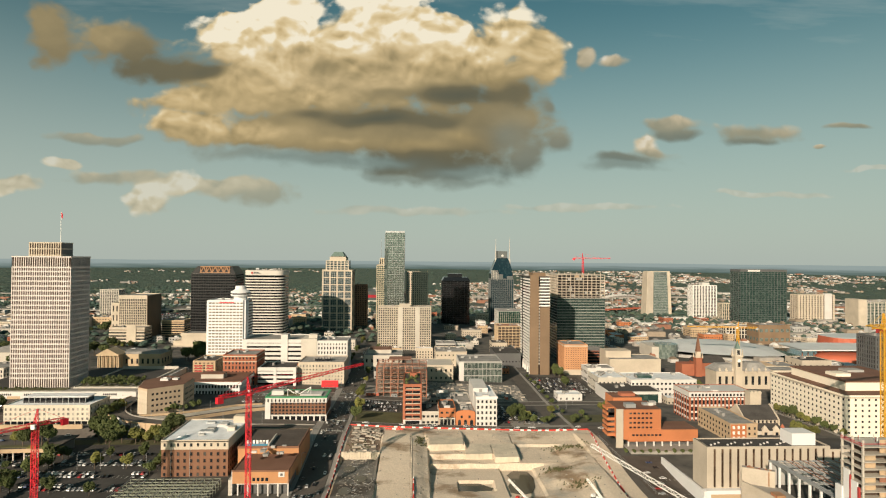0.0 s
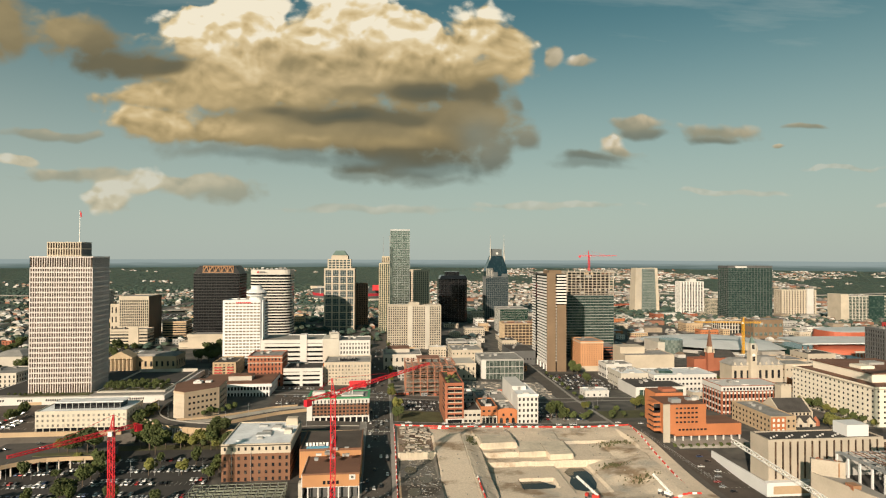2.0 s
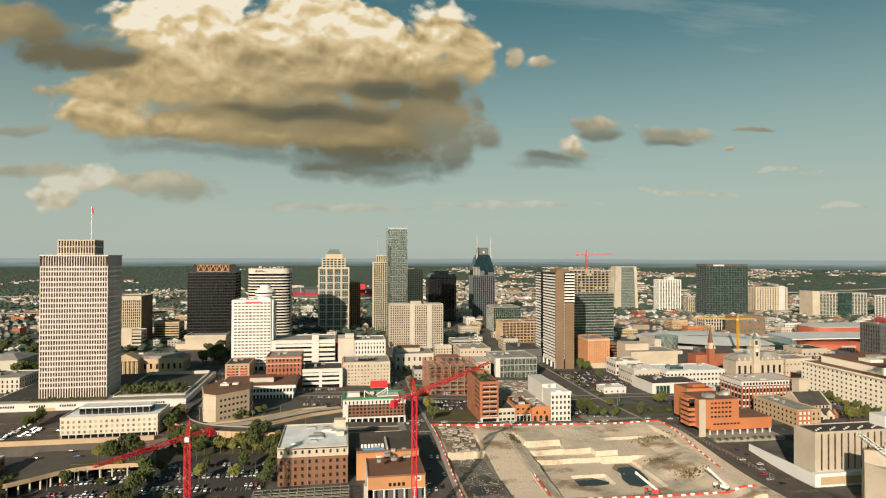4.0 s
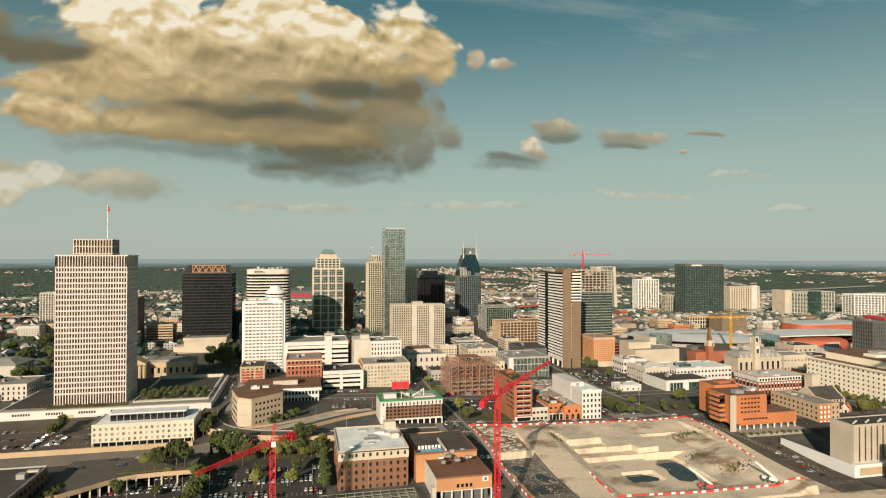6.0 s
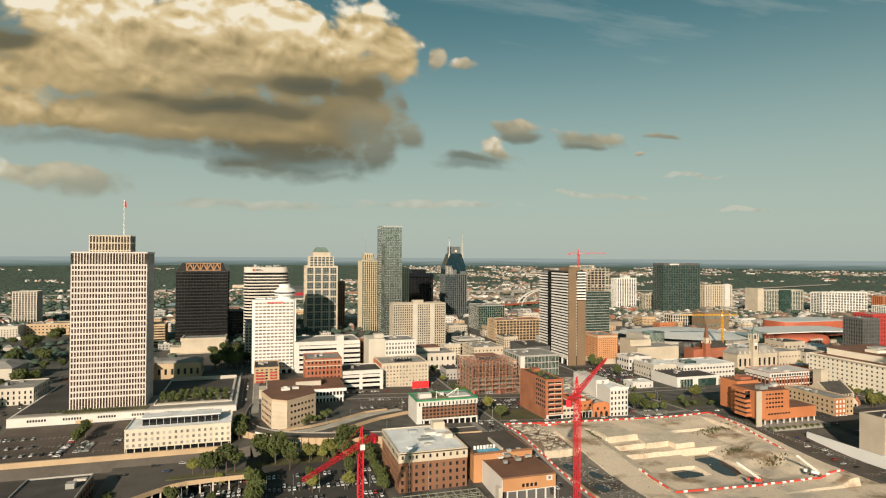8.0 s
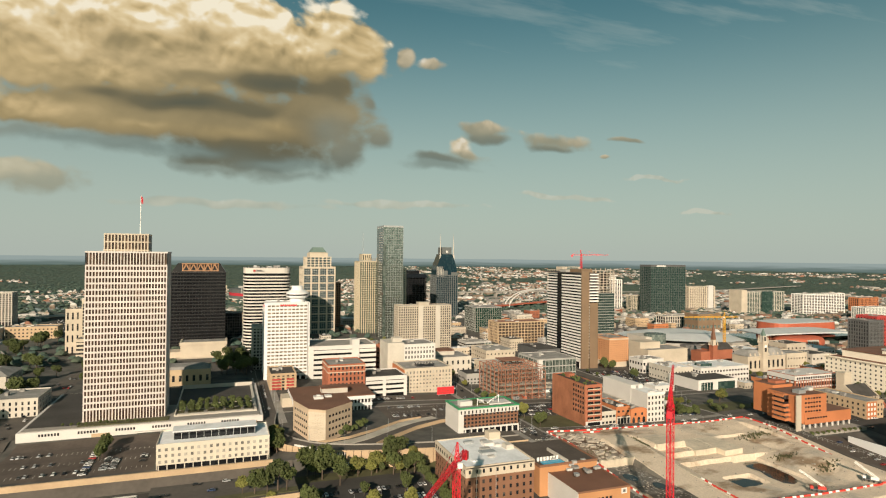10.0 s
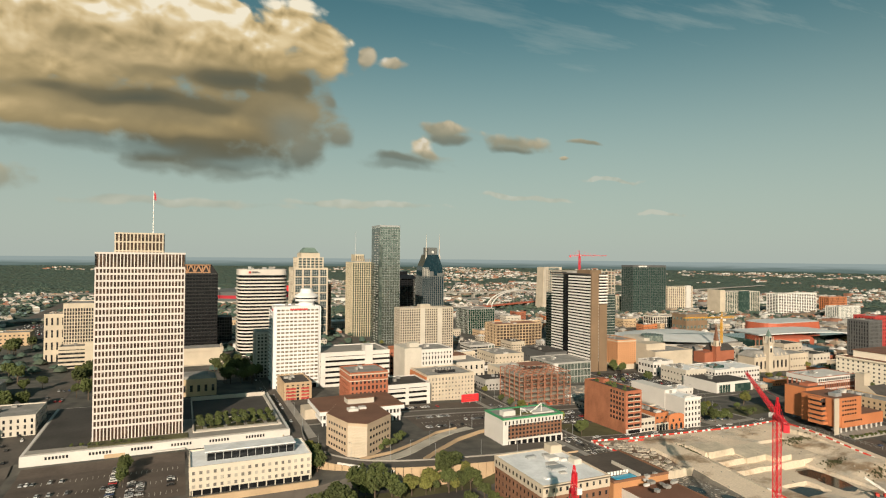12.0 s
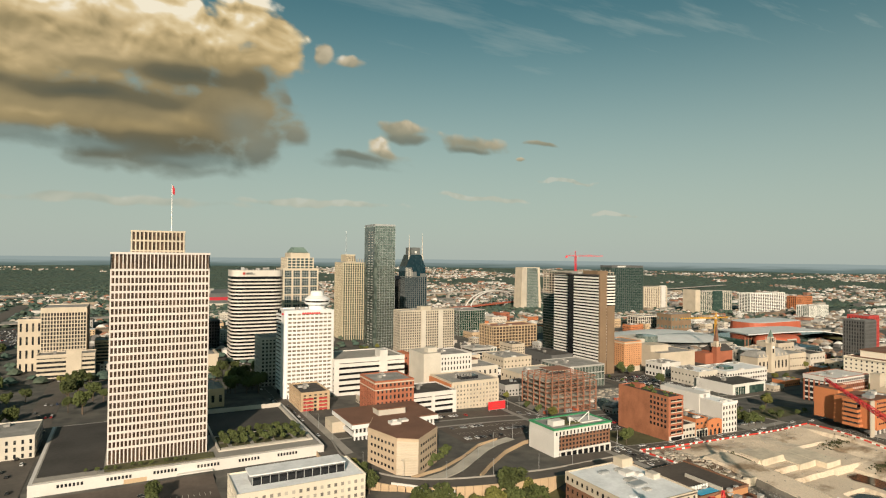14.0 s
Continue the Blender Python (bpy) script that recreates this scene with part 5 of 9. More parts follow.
for p_, q_ in (((-8, -9, 21), (-8, -9, 26.8)), ((-8, -9, 26.8), (0, -7, 21.6)), ((-8, -9, 26.8), (-3, -4, 21.4)), ((0, -7, 21.6), (11, -7, 28.2)), ((11, -7, 28.2), (11, -7, 21)), ((11, -7, 28.2), (7, -2, 21.2)), ((0, -7, 21.6), (-3, -4, 21.4))):
    part("truss_bar", Shape().tube(p_, q_, 0.3), BARWHITE, t)
part("sail_panel", Shape().prism([(1, -7.2), (10.8, -7.2), (10.8, -6.9), (1, -6.9)], 21.8, 22.4), BARWHITE, t)
part("roof_tank", Shape().prism(ring(-1.5, -2, 2.0, 2.0, 14), 21.2, 24), HOTELWHITE, t)
extra(t, -122, -112, 514, 520, 16.5, 20, "roof_house", WHITE)

# the white-roofed brick office
t = pane_block("white_roofed_brick_office", "brown brick office with cream top floor and white roof", -165, -122.5, 397, 448, 8.4, 4, 10, 13, BROWNBRICK, GDARK, win=(1.5, 2.2), z0=-11, units=0, sides="flr", trim=BROWNBRICK, parapet=0, low=1, frames=True)
extra(t, -165.3, -122.2, 396.7, 448.3, 8.2, 13.6, "top_storey", CREAM, "cream top storey")
me = Shape().box(-0.65, 0.65, -0.12, 0.2, 0, 2.1).mesh("window", GDARK)
ms = Shape().box(-0.12, 0.2, -0.65, 0.65, 0, 2.1).mesh("window", GDARK)
for i in range(10):
    part("window", me, None, t, at=(-21.25 + 42.5 * (i + 0.5) / 10, -25.8, 21.2))
for i in range(13):
    part("window", ms, None, t, at=(-21.55, -25.5 + 51 * (i + 0.5) / 13, 21.2))
extra(t, -164.3, -123.2, 397.7, 447.4, 13.6, 13.75, "roof", ROOFWHITE, "stained white membrane roof")
ox = Shape().box(-21.6, 21.6, -25.8, -25.2, 24, 25.4).box(-21.6, -21, -25.2, 25.8, 24, 25.4).box(21, 21.6, -25.2, 25.8, 24, 25.4).box(-21, 21, 25.2, 25.8, 24, 25.4)
part("parapet", ox, CREAM, t)
for x0, x1, y0, y1, h, m_ in ((-4, 6, -8, -2, 0.9, GALV), (-1, 5, -2, 3, 1.1, GREY), (4, 11, 6, 12, 1.6, WHITE), (10, 14, 3, 7, 1.2, WHITE), (12, 20, 17, 24, 4.5, CREAM), (5, 9, 12, 16, 1.4, GREY), (-14, -8, -18, -14, 0.6, ROOFWHITE), (14, 19, -4, 2, 2.6, PALE), (-6, 0, 14, 17, 1.2, GALV), (-2, 2, -14, -11, 0.8, GREY)):
    part("roof_unit", Shape().box(x0, x1, y0, y1, 24.7, 24.7 + h).box(x0 + 0.4, x1 - 0.4, y0 + 0.4, y1 - 0.4, 24.7 + h, 24.9 + h), m_, t)
for x in (-15, -3):
    part("downpipe", Shape().tube((x, -25.9, 0), (x, -25.9, 24), 0.12), GREY, t)

# the orange brick club building
t = thing("brick_club_building", -95, 395, -8, "tan-orange brick club building with brown flat roof and white sign", "building")
part("front_wall", Shape().box(-16, 17.5, -27, 5, 4.5, 12), CLUBBRICK, t)
part("front_roof", Shape().box(-15.5, 17, -26.5, 5, 12, 12.15), BROWNROOF, t)
part("front_parapet", Shape().box(-16.2, 17.7, -27.2, -26.6, 11.6, 12.6).box(17.1, 17.7, -26.6, 5, 11.6, 12.6).box(-16.2, -15.6, -26.6, 5, 11.6, 12.6), BROWNBRICK, t)
part("recess", Shape().box(-12, 16, -23, 5, -6, 4.5), DARKGREY, t)
for i in range(6):
    part("pillar", Shape().box(-13.2 + i * 6.0, -12.4 + i * 6.0, -26.8, -26, -6, 4.5), WHITE, t)
part("lintel", Shape().box(-13.5, 17.5, -26.9, -25.9, 4.0, 4.7), WHITE, t)
for i in range(4):
    part("window", Shape().box(-4 + i * 2.6, -2.4 + i * 2.6, -27.12, -26.9, 6, 8), GDARK, t)
part("sign", Shape().box(11.5, 15.2, -27.3, -27.0, 8.4, 11.4), WHITE, t, "white square sign")
s = Shape().box(12.6, 14.1, -27.36, -27.3, 9.2, 10.6)
part("sign_mark", s, DARKGREY, t)
part("stair_wall", Shape().box(-18.4, -16.6, -27, -22, -6, 7), PALE, t)
part("rear_wall", Shape().box(-22, 17.5, 5, 48, -6, 16), CLUBBRICK, t)
part("rear_roof", Shape().box(-21.4, 17, 5.6, 47.4, 16, 16.2), WARMTAR, t)
part("rear_parapet", Shape().box(-22.2, 17.7, 4.8, 5.5, 15.6, 17).box(16.9, 17.7, 5.5, 48, 15.6, 17).box(-22.2, -21.4, 5.5, 48, 15.6, 17), BROWNBRICK, t)
part("upper_wall", Shape().box(-3, -2, 6, 30, 16, 18), PALE, t)
part("roof_pool_cover", Shape().box(-18, -4, 7, 12, 16.2, 16.6), BLUEPOOL, t, "blue roof deck strip")
for i in range(7):
    part("letter_bar", Shape().box(-19 + i * 2.2, -17.6 + i * 2.2, 13.5, 14, 16.2, 18.4), BARWHITE, t)
part("west_wall", Shape().box(-16.5, -16.05, -26.9, 4.9, -6, 12.2), WHITE, t, "white painted side wall")
roof_units(t, 32, 36, 16.2, 12, 12, size=0.6)

# open steel parking frame in front of them
t = thing("steel_parking_frame", -150, 368, -11, "open weathered green steel frame in rows", "parking structure")
post_ = Shape().box(0, 0.3, 0, 0.3, -2, 6).mesh("post", FRAMEGREEN)
beam_ = Shape().box(0, 55.3, 0, 0.4, 0, 0.45).mesh("beam", FRAMEGREEN)
for j in range(7):
    for i in range(12):
        part("post", post_, None, t, at=(-27 + i * 5, -17 + j * 5, 0))
    part("beam", beam_, None, t, at=(-27, -17 + j * 5, 5.6))
    part("beam", beam_, None, t, at=(-27, -17 + j * 5, 2.4))
for i in range(12):
    part("rail", Shape().box(-27 + i * 5, -26.8 + i * 5, -17, 13.4, 6.1, 6.4), GALV, t)

# brick row on the cross street
t = block("tall_brick_building", "tall narrow red brick building with pale sills and planted roof", -10, 5, 513.5, 566, 25, 7, 1, 0, BRICK, GBLACK, pier=1.5, band=1.7, proud=0.25, units=0, sides="f", low=4.2, parapet=0.8, roof=ROOFDARK, z0=-8.6)
extra(t, -10.9, -9.9, 513.3, 566.3, -10, 25.8, "blank_wall", OLDBRICK, "plain weathered red brick side wall")
extra(t, -10.4, 5.4, 512.9, 513.3, -8.6, -4.6, "white_base", WHITE)
extra(t, -8.5, 3.5, 512.8, 512.95, -8.2, -5.4, "shop_glazing", GBLACK)
for f in range(7):
    extra(t, -8.2, 4.0, 512.98, 513.25, -3.6 + f * 4.17, -2.9 + f * 4.17, "stone_sill", CREAM)
    extra(t, -3.0, -2.3, 512.9, 513.6, -3.0 + f * 4.17, -0.4 + f * 4.17, "mullion_pier", BRICK)
for f in range(6):
    for i in range(5):
        extra(t, -11.05, -10.7, 515.4 + i * 3.6, 517.2 + i * 3.6, 1.2 + f * 4.1, 3.4 + f * 4.1, "window", GDARK)
r_ = random.Random(44)
for i in range(16):
    x_, y_, k_ = r_.uniform(-8, 1.5), r_.uniform(516, 560), r_.uniform(0.8, 1.6)
    hedge = Shape()
    for c_ in range(14):
        a_, b_, h_ = r_.gauss(0, k_ * 0.6), r_.gauss(0, k_ * 0.7), r_.uniform(0.2, 1.5)
        hedge.prism(ring(a_, b_, 0.7, 0.6, 5, c_), h_, h_ + r_.uniform(0.5, 1.2), 0.3)
    tagged(part("roof_planting", hedge, LEAF, t, at=(x_ + 2.5, y_ - 539.75, 33.6)), kind="stuff")
extra(t, -5, 1, 548, 556, 25, 28.4, "stair_head", BRICK)
t = pane_block("low_shop", "low pale shop with dark roof", 5.4, 20, 514, 545, 1.4, 2, 4, 0, PALE, GDARK, win=(2.4, 1.9), units=3, roof=ROOFDARK, sides="f", z0=-9.4)
t = pane_block("orange_brick_shop", "small orange brick shop with pale shopfront", 20.3, 34.5, 514, 545, 4.2, 3, 3, 0, ORANGE, GDARK, win=(2.2, 1.7), units=5, roof=ROOFDARK, sides="f", z0=-9.9)
extra(t, 20.6, 34.2, 513.5, 514, -9.9, -3.4, "shopfront", PALE)
for i in range(4):
    extra(t, 21.4 + i * 3.2, 23.8 + i * 3.2, 513.35, 513.6, -9.4, -4.4, "shop_glazing", GDARK)
t = thing("brick_arch_shop", 43.2, 530, -10.2, "low orange brick shop with a rounded gable and arched doors", "building")
part("wall", Shape().box(-8.4, 8.4, -16, 16, -2, 11), ORANGE, t)
gable = Shape()
gable.v = [(x_, y_, z_) for y_ in (-16.15, -15.3) for x_, z_ in [(-8.4, 0)] + [(8.4 * math.cos(math.pi * (1 - k_ / 12)), 11 + 2.4 * math.sin(math.pi * k_ / 12)) for k_ in range(13)] + [(8.4, 0)]]
gable.f = [tuple(range(15)), tuple(range(29, 14, -1))] + [(k_, 15 + k_, 15 + (k_ + 1) % 15, (k_ + 1) % 15) for k_ in range(15)]
part("gable", gable, ORANGE, t)
part("roof", Shape().box(-8, 8, -15, 15.6, 11, 11.2), ROOFGREY, t)
for x_ in (-5.2, 0, 5.2):
    part("door", Shape().box(x_ - 1.3, x_ + 1.3, -16.3, -16, 0.2, 4.0).prism([(x_ - 1.3, -16.3), (x_ + 1.3, -16.3), (x_ + 1.3, -16), (x_ - 1.3, -16)], 4.0, 5.2, 0.5), GDARK, t)
for x_ in (-3.4, 3.4):
    part("window", Shape().box(x_ - 0.9, x_ + 0.9, -16.3, -16.1, 6.6, 8.8), GDARK, t)
roof_units(t, 14, 24, 11.2, 6, 77)
t = pane_block("white_corner_block", "white painted five-storey corner block", 52.2, 70.4, 514, 562, 13.6, 5, 5, 9, WHITE, GDARK, win=(1.7, 2.5), units=7, sides="fr", roof=ROOFWHITE, z0=-10.8, frames=True)
extra(t, 51.8, 65, 536, 578, -11, 17.2, "rear_block", WHITE)
extra(t, 52, 70.8, 513.4, 514.1, 12.9, 14.9, "cornice", BANDWHITE)
pane_block("rear_white_annex", "low white annex with cluttered roof", 24, 51, 546, 585, 1.5, 2, 5, 3, PALE, GDARK, units=10, z0=-10)

# steel skeleton
t = thing("steel_skeleton_building", -14, 642, -9, "rusty steel skeleton of a building going up", "building")
W_, D_ = 52.0, 46.0
for i in range(8):
    for j in range(6):
        part("column", Shape().box(-W_ / 2 + W_ * i / 7 - 0.42, -W_ / 2 + W_ * i / 7 + 0.42, -D_ / 2 + D_ * j / 5 - 0.42, -D_ / 2 + D_ * j / 5 + 0.42, -4, 31 if (i < 6 or j > 1) else 26), STEEL, t)
beam_x = Shape().box(-W_ / 2, W_ / 2, -0.2, 0.2, -0.5, 0).mesh("beam", STEEL)
beam_y = Shape().box(-0.2, 0.2, -D_ / 2, D_ / 2, -0.5, 0).mesh("beam", STEEL)
for f in range(8):
    z = 4.4 * f
    for j in range(6):
        part("beam", beam_x, None, t, at=(0, -D_ / 2 + D_ * j / 5, z))
    for i in range(8):
        part("beam", beam_y, None, t, at=(-W_ / 2 + W_ * i / 7, 0, z))
    if 0 < f < 7:
        part("deck", Shape().box(-W_ / 2 + 0.6, W_ / 2 - 0.6, -D_ / 2 + (1.2 if f < 4 else 9.0), D_ / 2 - 0.6, z + 0.02, z + 0.2), RAMPCONC, t)
s = Shape()
for f in range(7):
    s.tube((-W_ / 2, -D_ / 2, f * 4.4), (-W_ / 2 + W_ / 7, -D_ / 2, f * 4.4 + 4.4), 0.15).tube((W_ / 2, -D_ / 2, f * 4.4), (W_ / 2 - W_ / 7, -D_ / 2, f * 4.4 + 4.4), 0.2)
    for i_ in (2, 4):
        if (f + i_) % 3:
            s.tube((-W_ / 2 + W_ * i_ / 7, -D_ / 2, f * 4.4), (-W_ / 2 + W_ * (i_ + 1) / 7, -D_ / 2, f * 4.4 + 4.4), 0.2).tube((-W_ / 2 + W_ * (i_ + 1) / 7, -D_ / 2, f * 4.4), (-W_ / 2 + W_ * i_ / 7, -D_ / 2, f * 4.4 + 4.4), 0.2)
    s.tube((-W_ / 2, D_ / 2, f * 4.4), (-W_ / 2, D_ / 2 - 9, f * 4.4 + 4.4), 0.15)
tagged(part("bracing", s, STEEL, t), kind="stuff")
part("roof_steel", Shape().box(-14, 10, -8, 12, 35, 35.5).box(-14, -13.5, -8, -7.5, 31, 36).box(9.5, 10, -8, -7.5, 31, 36), STEEL, t)

t = pane_block("stone_hall", "pale stone hall with tall windows and low dome", -63, -16, 745, 790, 12, 2, 7, 6, PALE, GDARK, win=(2.2, 4.5), units=3, roof=ROOFGREY)
extra(t, -60, -30, 765, 785, 12, 17, "upper_hall", PALE)
extra(t, -58, -30, 764, 786, 17, 17.8, "roof", BROWNROOF)
t = pane_block("round_fronted_hall", "cream hall with tiled roof behind the steel frame", -12, 45, 700, 745, 8, 2, 10, 6, CREAM, GDARK, win=(1.8, 3.0), units=3, roof=PALE)
t = block("modern_white_hall", "modern white and glass hall with flat grey roof", 53, 103, 706, 756, 11, 3, 11, 8, GREY, GSMOKE, pier=0.35, band=1.0, proud=0.35, units=4, roof=ROOFGREY, z0=-13)
extra(t, 52.4, 58, 705.2, 709, -13, 11, "window_wall", WHITE)
pane_block("dark_depot", "long dark roofed depot", 110, 145, 810, 870, 4, 1, 8, 8, DARKGREY, GDARK, roof=ROOFDARK, units=2)
pane_block("theatre_block", "pale theatre block with stepped roof", 28, 70, 800, 850, 8, 3, 8, 8, CREAM, GDARK, units=7)
block("low_grey_office", "grey banded low office", 32, 60, 880, 910, 8, 4, 0, 0, GREY, GDARK, pier=0, band=2.0, units=2)
block("white_stair_block", "white and glass low block", 62, 76, 890, 910, 6, 4, 3, 3, WHITE, GSILVER, pier=0.6, band=0.6, units=1)
pane_block("red_roofed_house", "red brick block with gabled roof", -150, -125, 820, 850, 18, 4, 6, 4, BRICK, GDARK, units=3, roof=BRICK, sides="fl")
pane_block("small_red_block", "small red brick block with domed roof", -128, -105, 780, 805, 25, 5, 5, 3, BRICK, GDARK, units=2, roof=ORANGE, sides="fl")

# right of the site: the orange office and its neighbours
t = thing("orange_brick_office", 186, 470, -11, "orange brick office with terraced end and raised wing", "building")
part("main_block", Shape().box(-30, 4, -15, 14, 6, 29), ORANGE, t)
part("upper_block", Shape().box(-24, 0, 14, 34, 6, 31.5), ORANGE, t)
part("roof", Shape().box(-29.5, 3.5, -14.5, 13.5, 29, 29.15), BROWNROOF, t)
part("upper_roof", Shape().box(-23.5, -0.5, 14.5, 33.5, 31.5, 31.65), BROWNROOF, t)
for i in range(6):
    part("terrace_band", Shape().box(-36, -29.9, -9 + i * 0.5, 4, 7 + i * 3.9, 9.2 + i * 3.9), ORANGE, t)
part("terrace_glazing", Shape().box(-35, -30, -7, 3, 7, 28), GDARK, t)
part("stair_pier", Shape().box(-31.5, -26, -15.8, -14.9, -4, 29.5), BEIGE, t, "beige concrete stair pier")
part("wing", Shape().box(-22, 33, -15.4, 8, 4.5, 13.5), ORANGE, t)
part("wing_roof", Shape().box(-21, 32.5, -14.9, 7.5, 13.5, 13.7), BROWNROOF, t)
for i in range(9):
    part("column", Shape().box(-22 + i * 6.7, -21 + i * 6.7, -14.8, -13.8, -4, 4.6), WHITE, t)
part("undercroft", Shape().box(-20, 32, -10, 8, -4, 4.5), DARKGREY, t)
part("terrace_slab", Shape().box(-24, 36, -27, -8, -4, 0.6), WALKWAY, t)
me = Shape().box(-1.0, 1.0, -0.15, 0.2, 0, 1.3).mesh("window", GDARK)
for f in range(4):
    for i in range(6):
        part("window", me, None, t, at=(-20 + i * 3.2, -15.0, 14.6 + f * 3.6))
for i in range(8):
    part("window", me, None, t, at=(-18 + i * 3.0, -15.45, 8.8))
part("roof_unit", Shape().box(-22, -14, -10, -4, 29.1, 32), GALV, t)
part("roof_house", Shape().box(-16, -4, 18, 26, 31.5, 34), BRICK, t)
roof_units(t, 18, 12, 29.1, 3, 5)

t = block("ribbed_slab_building", "beige slab building with narrow dark window strips", 183.5, 262, 368, 386, 16, 1, 15, 0, BEIGE, GBROWN, pier=3.5, band=0.8, proud=0.4, units=0, sides="f", z0=-13, roof=ROOFDARK, parapet=0.7, low=4)
extra(t, 182.4, 183.7, 367.6, 386.5, -13, 16.7, "end_wall", BEIGE)
extra(t, 180, 262, 363.6, 367.5, -18, -9.2, "podium", HOTELWHITE, "white podium wall")
extra(t, 178.6, 179.8, 363.6, 428, -18, -9.6, "podium_side", HOTELWHITE)
extra(t, 179.8, 182.3, 366, 400, -18, -10.6, "side_deck", ROOFGREY)
extra(t, 262.5, 330, 371, 384, -13, 13.5, "rear_wing", BEIGE)
extra(t, 262.5, 330, 371.4, 383.6, 13.5, 13.9, "rear_roof", ROOFDARK)
for i in range(12):
    extra(t, 266 + i * 5.2, 267.2 + i * 5.2, 370.8, 371.1, -6, 12, "window_strip", GBROWN)
extra(t, 183, 262, 363.4, 363.65, -16.5, -11.5, "base_glazing", TAN)
extra(t, 240, 255.5, 371.5, 384, 16, 23.6, "roof_house", HOTELWHITE, "white rooftop plant house")
for i in range(16):
    extra(t, 187 + i * 3.6, 187.9 + i * 3.6, 372 + (i % 3) * 2.2, 373 + (i % 3) * 2.2, 16, 16.9, "roof_vent", WHITE)
t = thing("near_beige_slab", 192, 328, -18, "plain beige wall block with rubble on its roof", "building")
SLAB = [(-7.5, 4), (7, -4.5), (10, 0.5), (-4.5, 9)]
part("wall", Shape().prism(SLAB, 0, 33.6), BEIGE, t)
part("roof", Shape().prism(SLAB, 33.6, 33.9, 0.94), WALKWAY, t)
part("parapet", Shape().prism([(-7.6, 4), (7, -4.7), (7.4, -4.1), (-7.2, 4.6)], 33.6, 34.6), BEIGE, t)
part("terrace", Shape().prism([(-7, 3.5), (2, -36), (10, -36), (10, -4)], 0, 25.6), WALKWAY, t)
part("terrace_wall", Shape().prism([(-8, 3.4), (1, -37), (2, -37), (-7, 3.8)], 0, 27.0), BEIGE, t)
part("rain_pipe", Shape().box(4.0, 4.4, -3.4, -2.6, 26, 34), ORANGEFRAME, t)
r_ = random.Random(52)
for i in range(14):
    u_, w_, a_ = r_.uniform(0.1, 0.85), r_.uniform(0.15, 0.8), r_.uniform(0.4, 1.0)
    x_, y_ = -7.5 + 14.5 * u_ + 3 * w_, 4 - 8.5 * u_ + 5 * w_
    part("roof_debris", Shape().box(x_, x_ + a_ * 1.6, y_, y_ + a_, 33.9, 34.1 + a_ * 0.5), r_.choice((STEEL, BRICK, PINKTAN, ORANGEFRAME)), t)
t = thing("waste_skip", 191.5, 309, 7.6, "rust orange waste skip on the terrace", "skip")
part("body", Shape().prism([(-2.2, -2.6), (2.2, -2.6), (2.2, 2.6), (-2.2, 2.6)], 0, 2.8, 1.1), ORANGEFRAME, t)
for i in range(5):
    part("rib", Shape().box(-2.5, 2.5, -2.5 + i * 1.2, -2.2 + i * 1.2, 0.4, 2.6), BRICK, t)

t = thing("roofless_deck", 226, 312, -18, "roofless concrete deck with steel joists", "building")
for i in range(7):
    y_ = -27.5 + i * 8.6
    part("column", Shape().box(-22.6, -21.6, y_ - 0.5, y_ + 0.5, 0, 35.6), HOTELWHITE, t)
    part("column", Shape().box(-2.5, -1.7, y_ - 0.4, y_ + 0.4, 0, 35.6), GREY, t)
    part("main_beam", Shape().box(-23, 24, y_ - 0.3, y_ + 0.3, 35.6, 36.4), GALV, t)
for i in range(3):
    part("edge_beam", Shape().box(-23 + i * 1.5, -22.5 + i * 1.5, -28, 24.6, 36.4, 36.9), GALV, t)
for i in range(13):
    part("joist", Shape().box(-15.6 + i * 3.1, -15.3 + i * 3.1, -28, 24.6, 36.4, 36.7), STEEL if i % 3 else GALV, t)
part("floor", Shape().box(-22, 24, -28, 24, 22, 22.6), ASPHALT, t)
part("back_wall", Shape().box(-22, 24, 24.7, 25.4, 0, 34.5), GREY, t)

t = thing("concrete_frame_tower", 228, 258, -18, "unfinished concrete frame with propped floors and white sheeting", "building")
slab_m = Shape().box(-25, 22, 6, 20.5, 0, 0.35).mesh("slab", RAMPCONC)
post_m = Shape().box(-0.4, 0.4, -0.4, 0.4, 0, 3.05).mesh("column", PALE)
for f in range(8, 20):
    z_ = 2 + f * 3.4
    part("slab", slab_m, None, t, at=(0, 0, z_))
    if f > 8:
        for y_ in (6.7, 13.2, 19.9):
            part("column", post_m, None, t, at=(-24.4, y_, z_ + 0.35))
        for x_ in (-12.5, -1, 10, 21):
            part("column", post_m, None, t, at=(x_, 6.7, z_ + 0.35))
        for i in range(6):
            if f > 9 and (f * 5 + i * 3) % 7 < 4:
                part("shutter_panel", Shape().box(-22 + i * 7, -17 + i * 7, 8.4, 8.7, z_ + 0.4, z_ + 3.0), (STEEL, TAN, RAWFRAME)[(f + i) % 3], t)
# inner block in the same painted shade colour
part("inner_wall", Shape().box(-22, 18, 11, 18, 2, 66), FRAMEDARK, t)
part("edge_rail", Shape().box(-25.3, -25.1, 6, 20, 67.6, 67.8).box(-25.3, -25.1, 6, 20, 68.4, 68.6).box(-25, 22, 5.7, 5.9, 68.4, 68.6), CRANERED, t, "orange-red edge rail")
part("white_sheeting", Shape().box(-25.6, -25.2, 13.6, 17.6, -2, 54).box(-25.6, -25.2, 8.6, 12.8, -2, 50).box(-26.4, -25.2, 17.7, 22, -2, 45), HOTELWHITE, t, "white plastic sheeting")
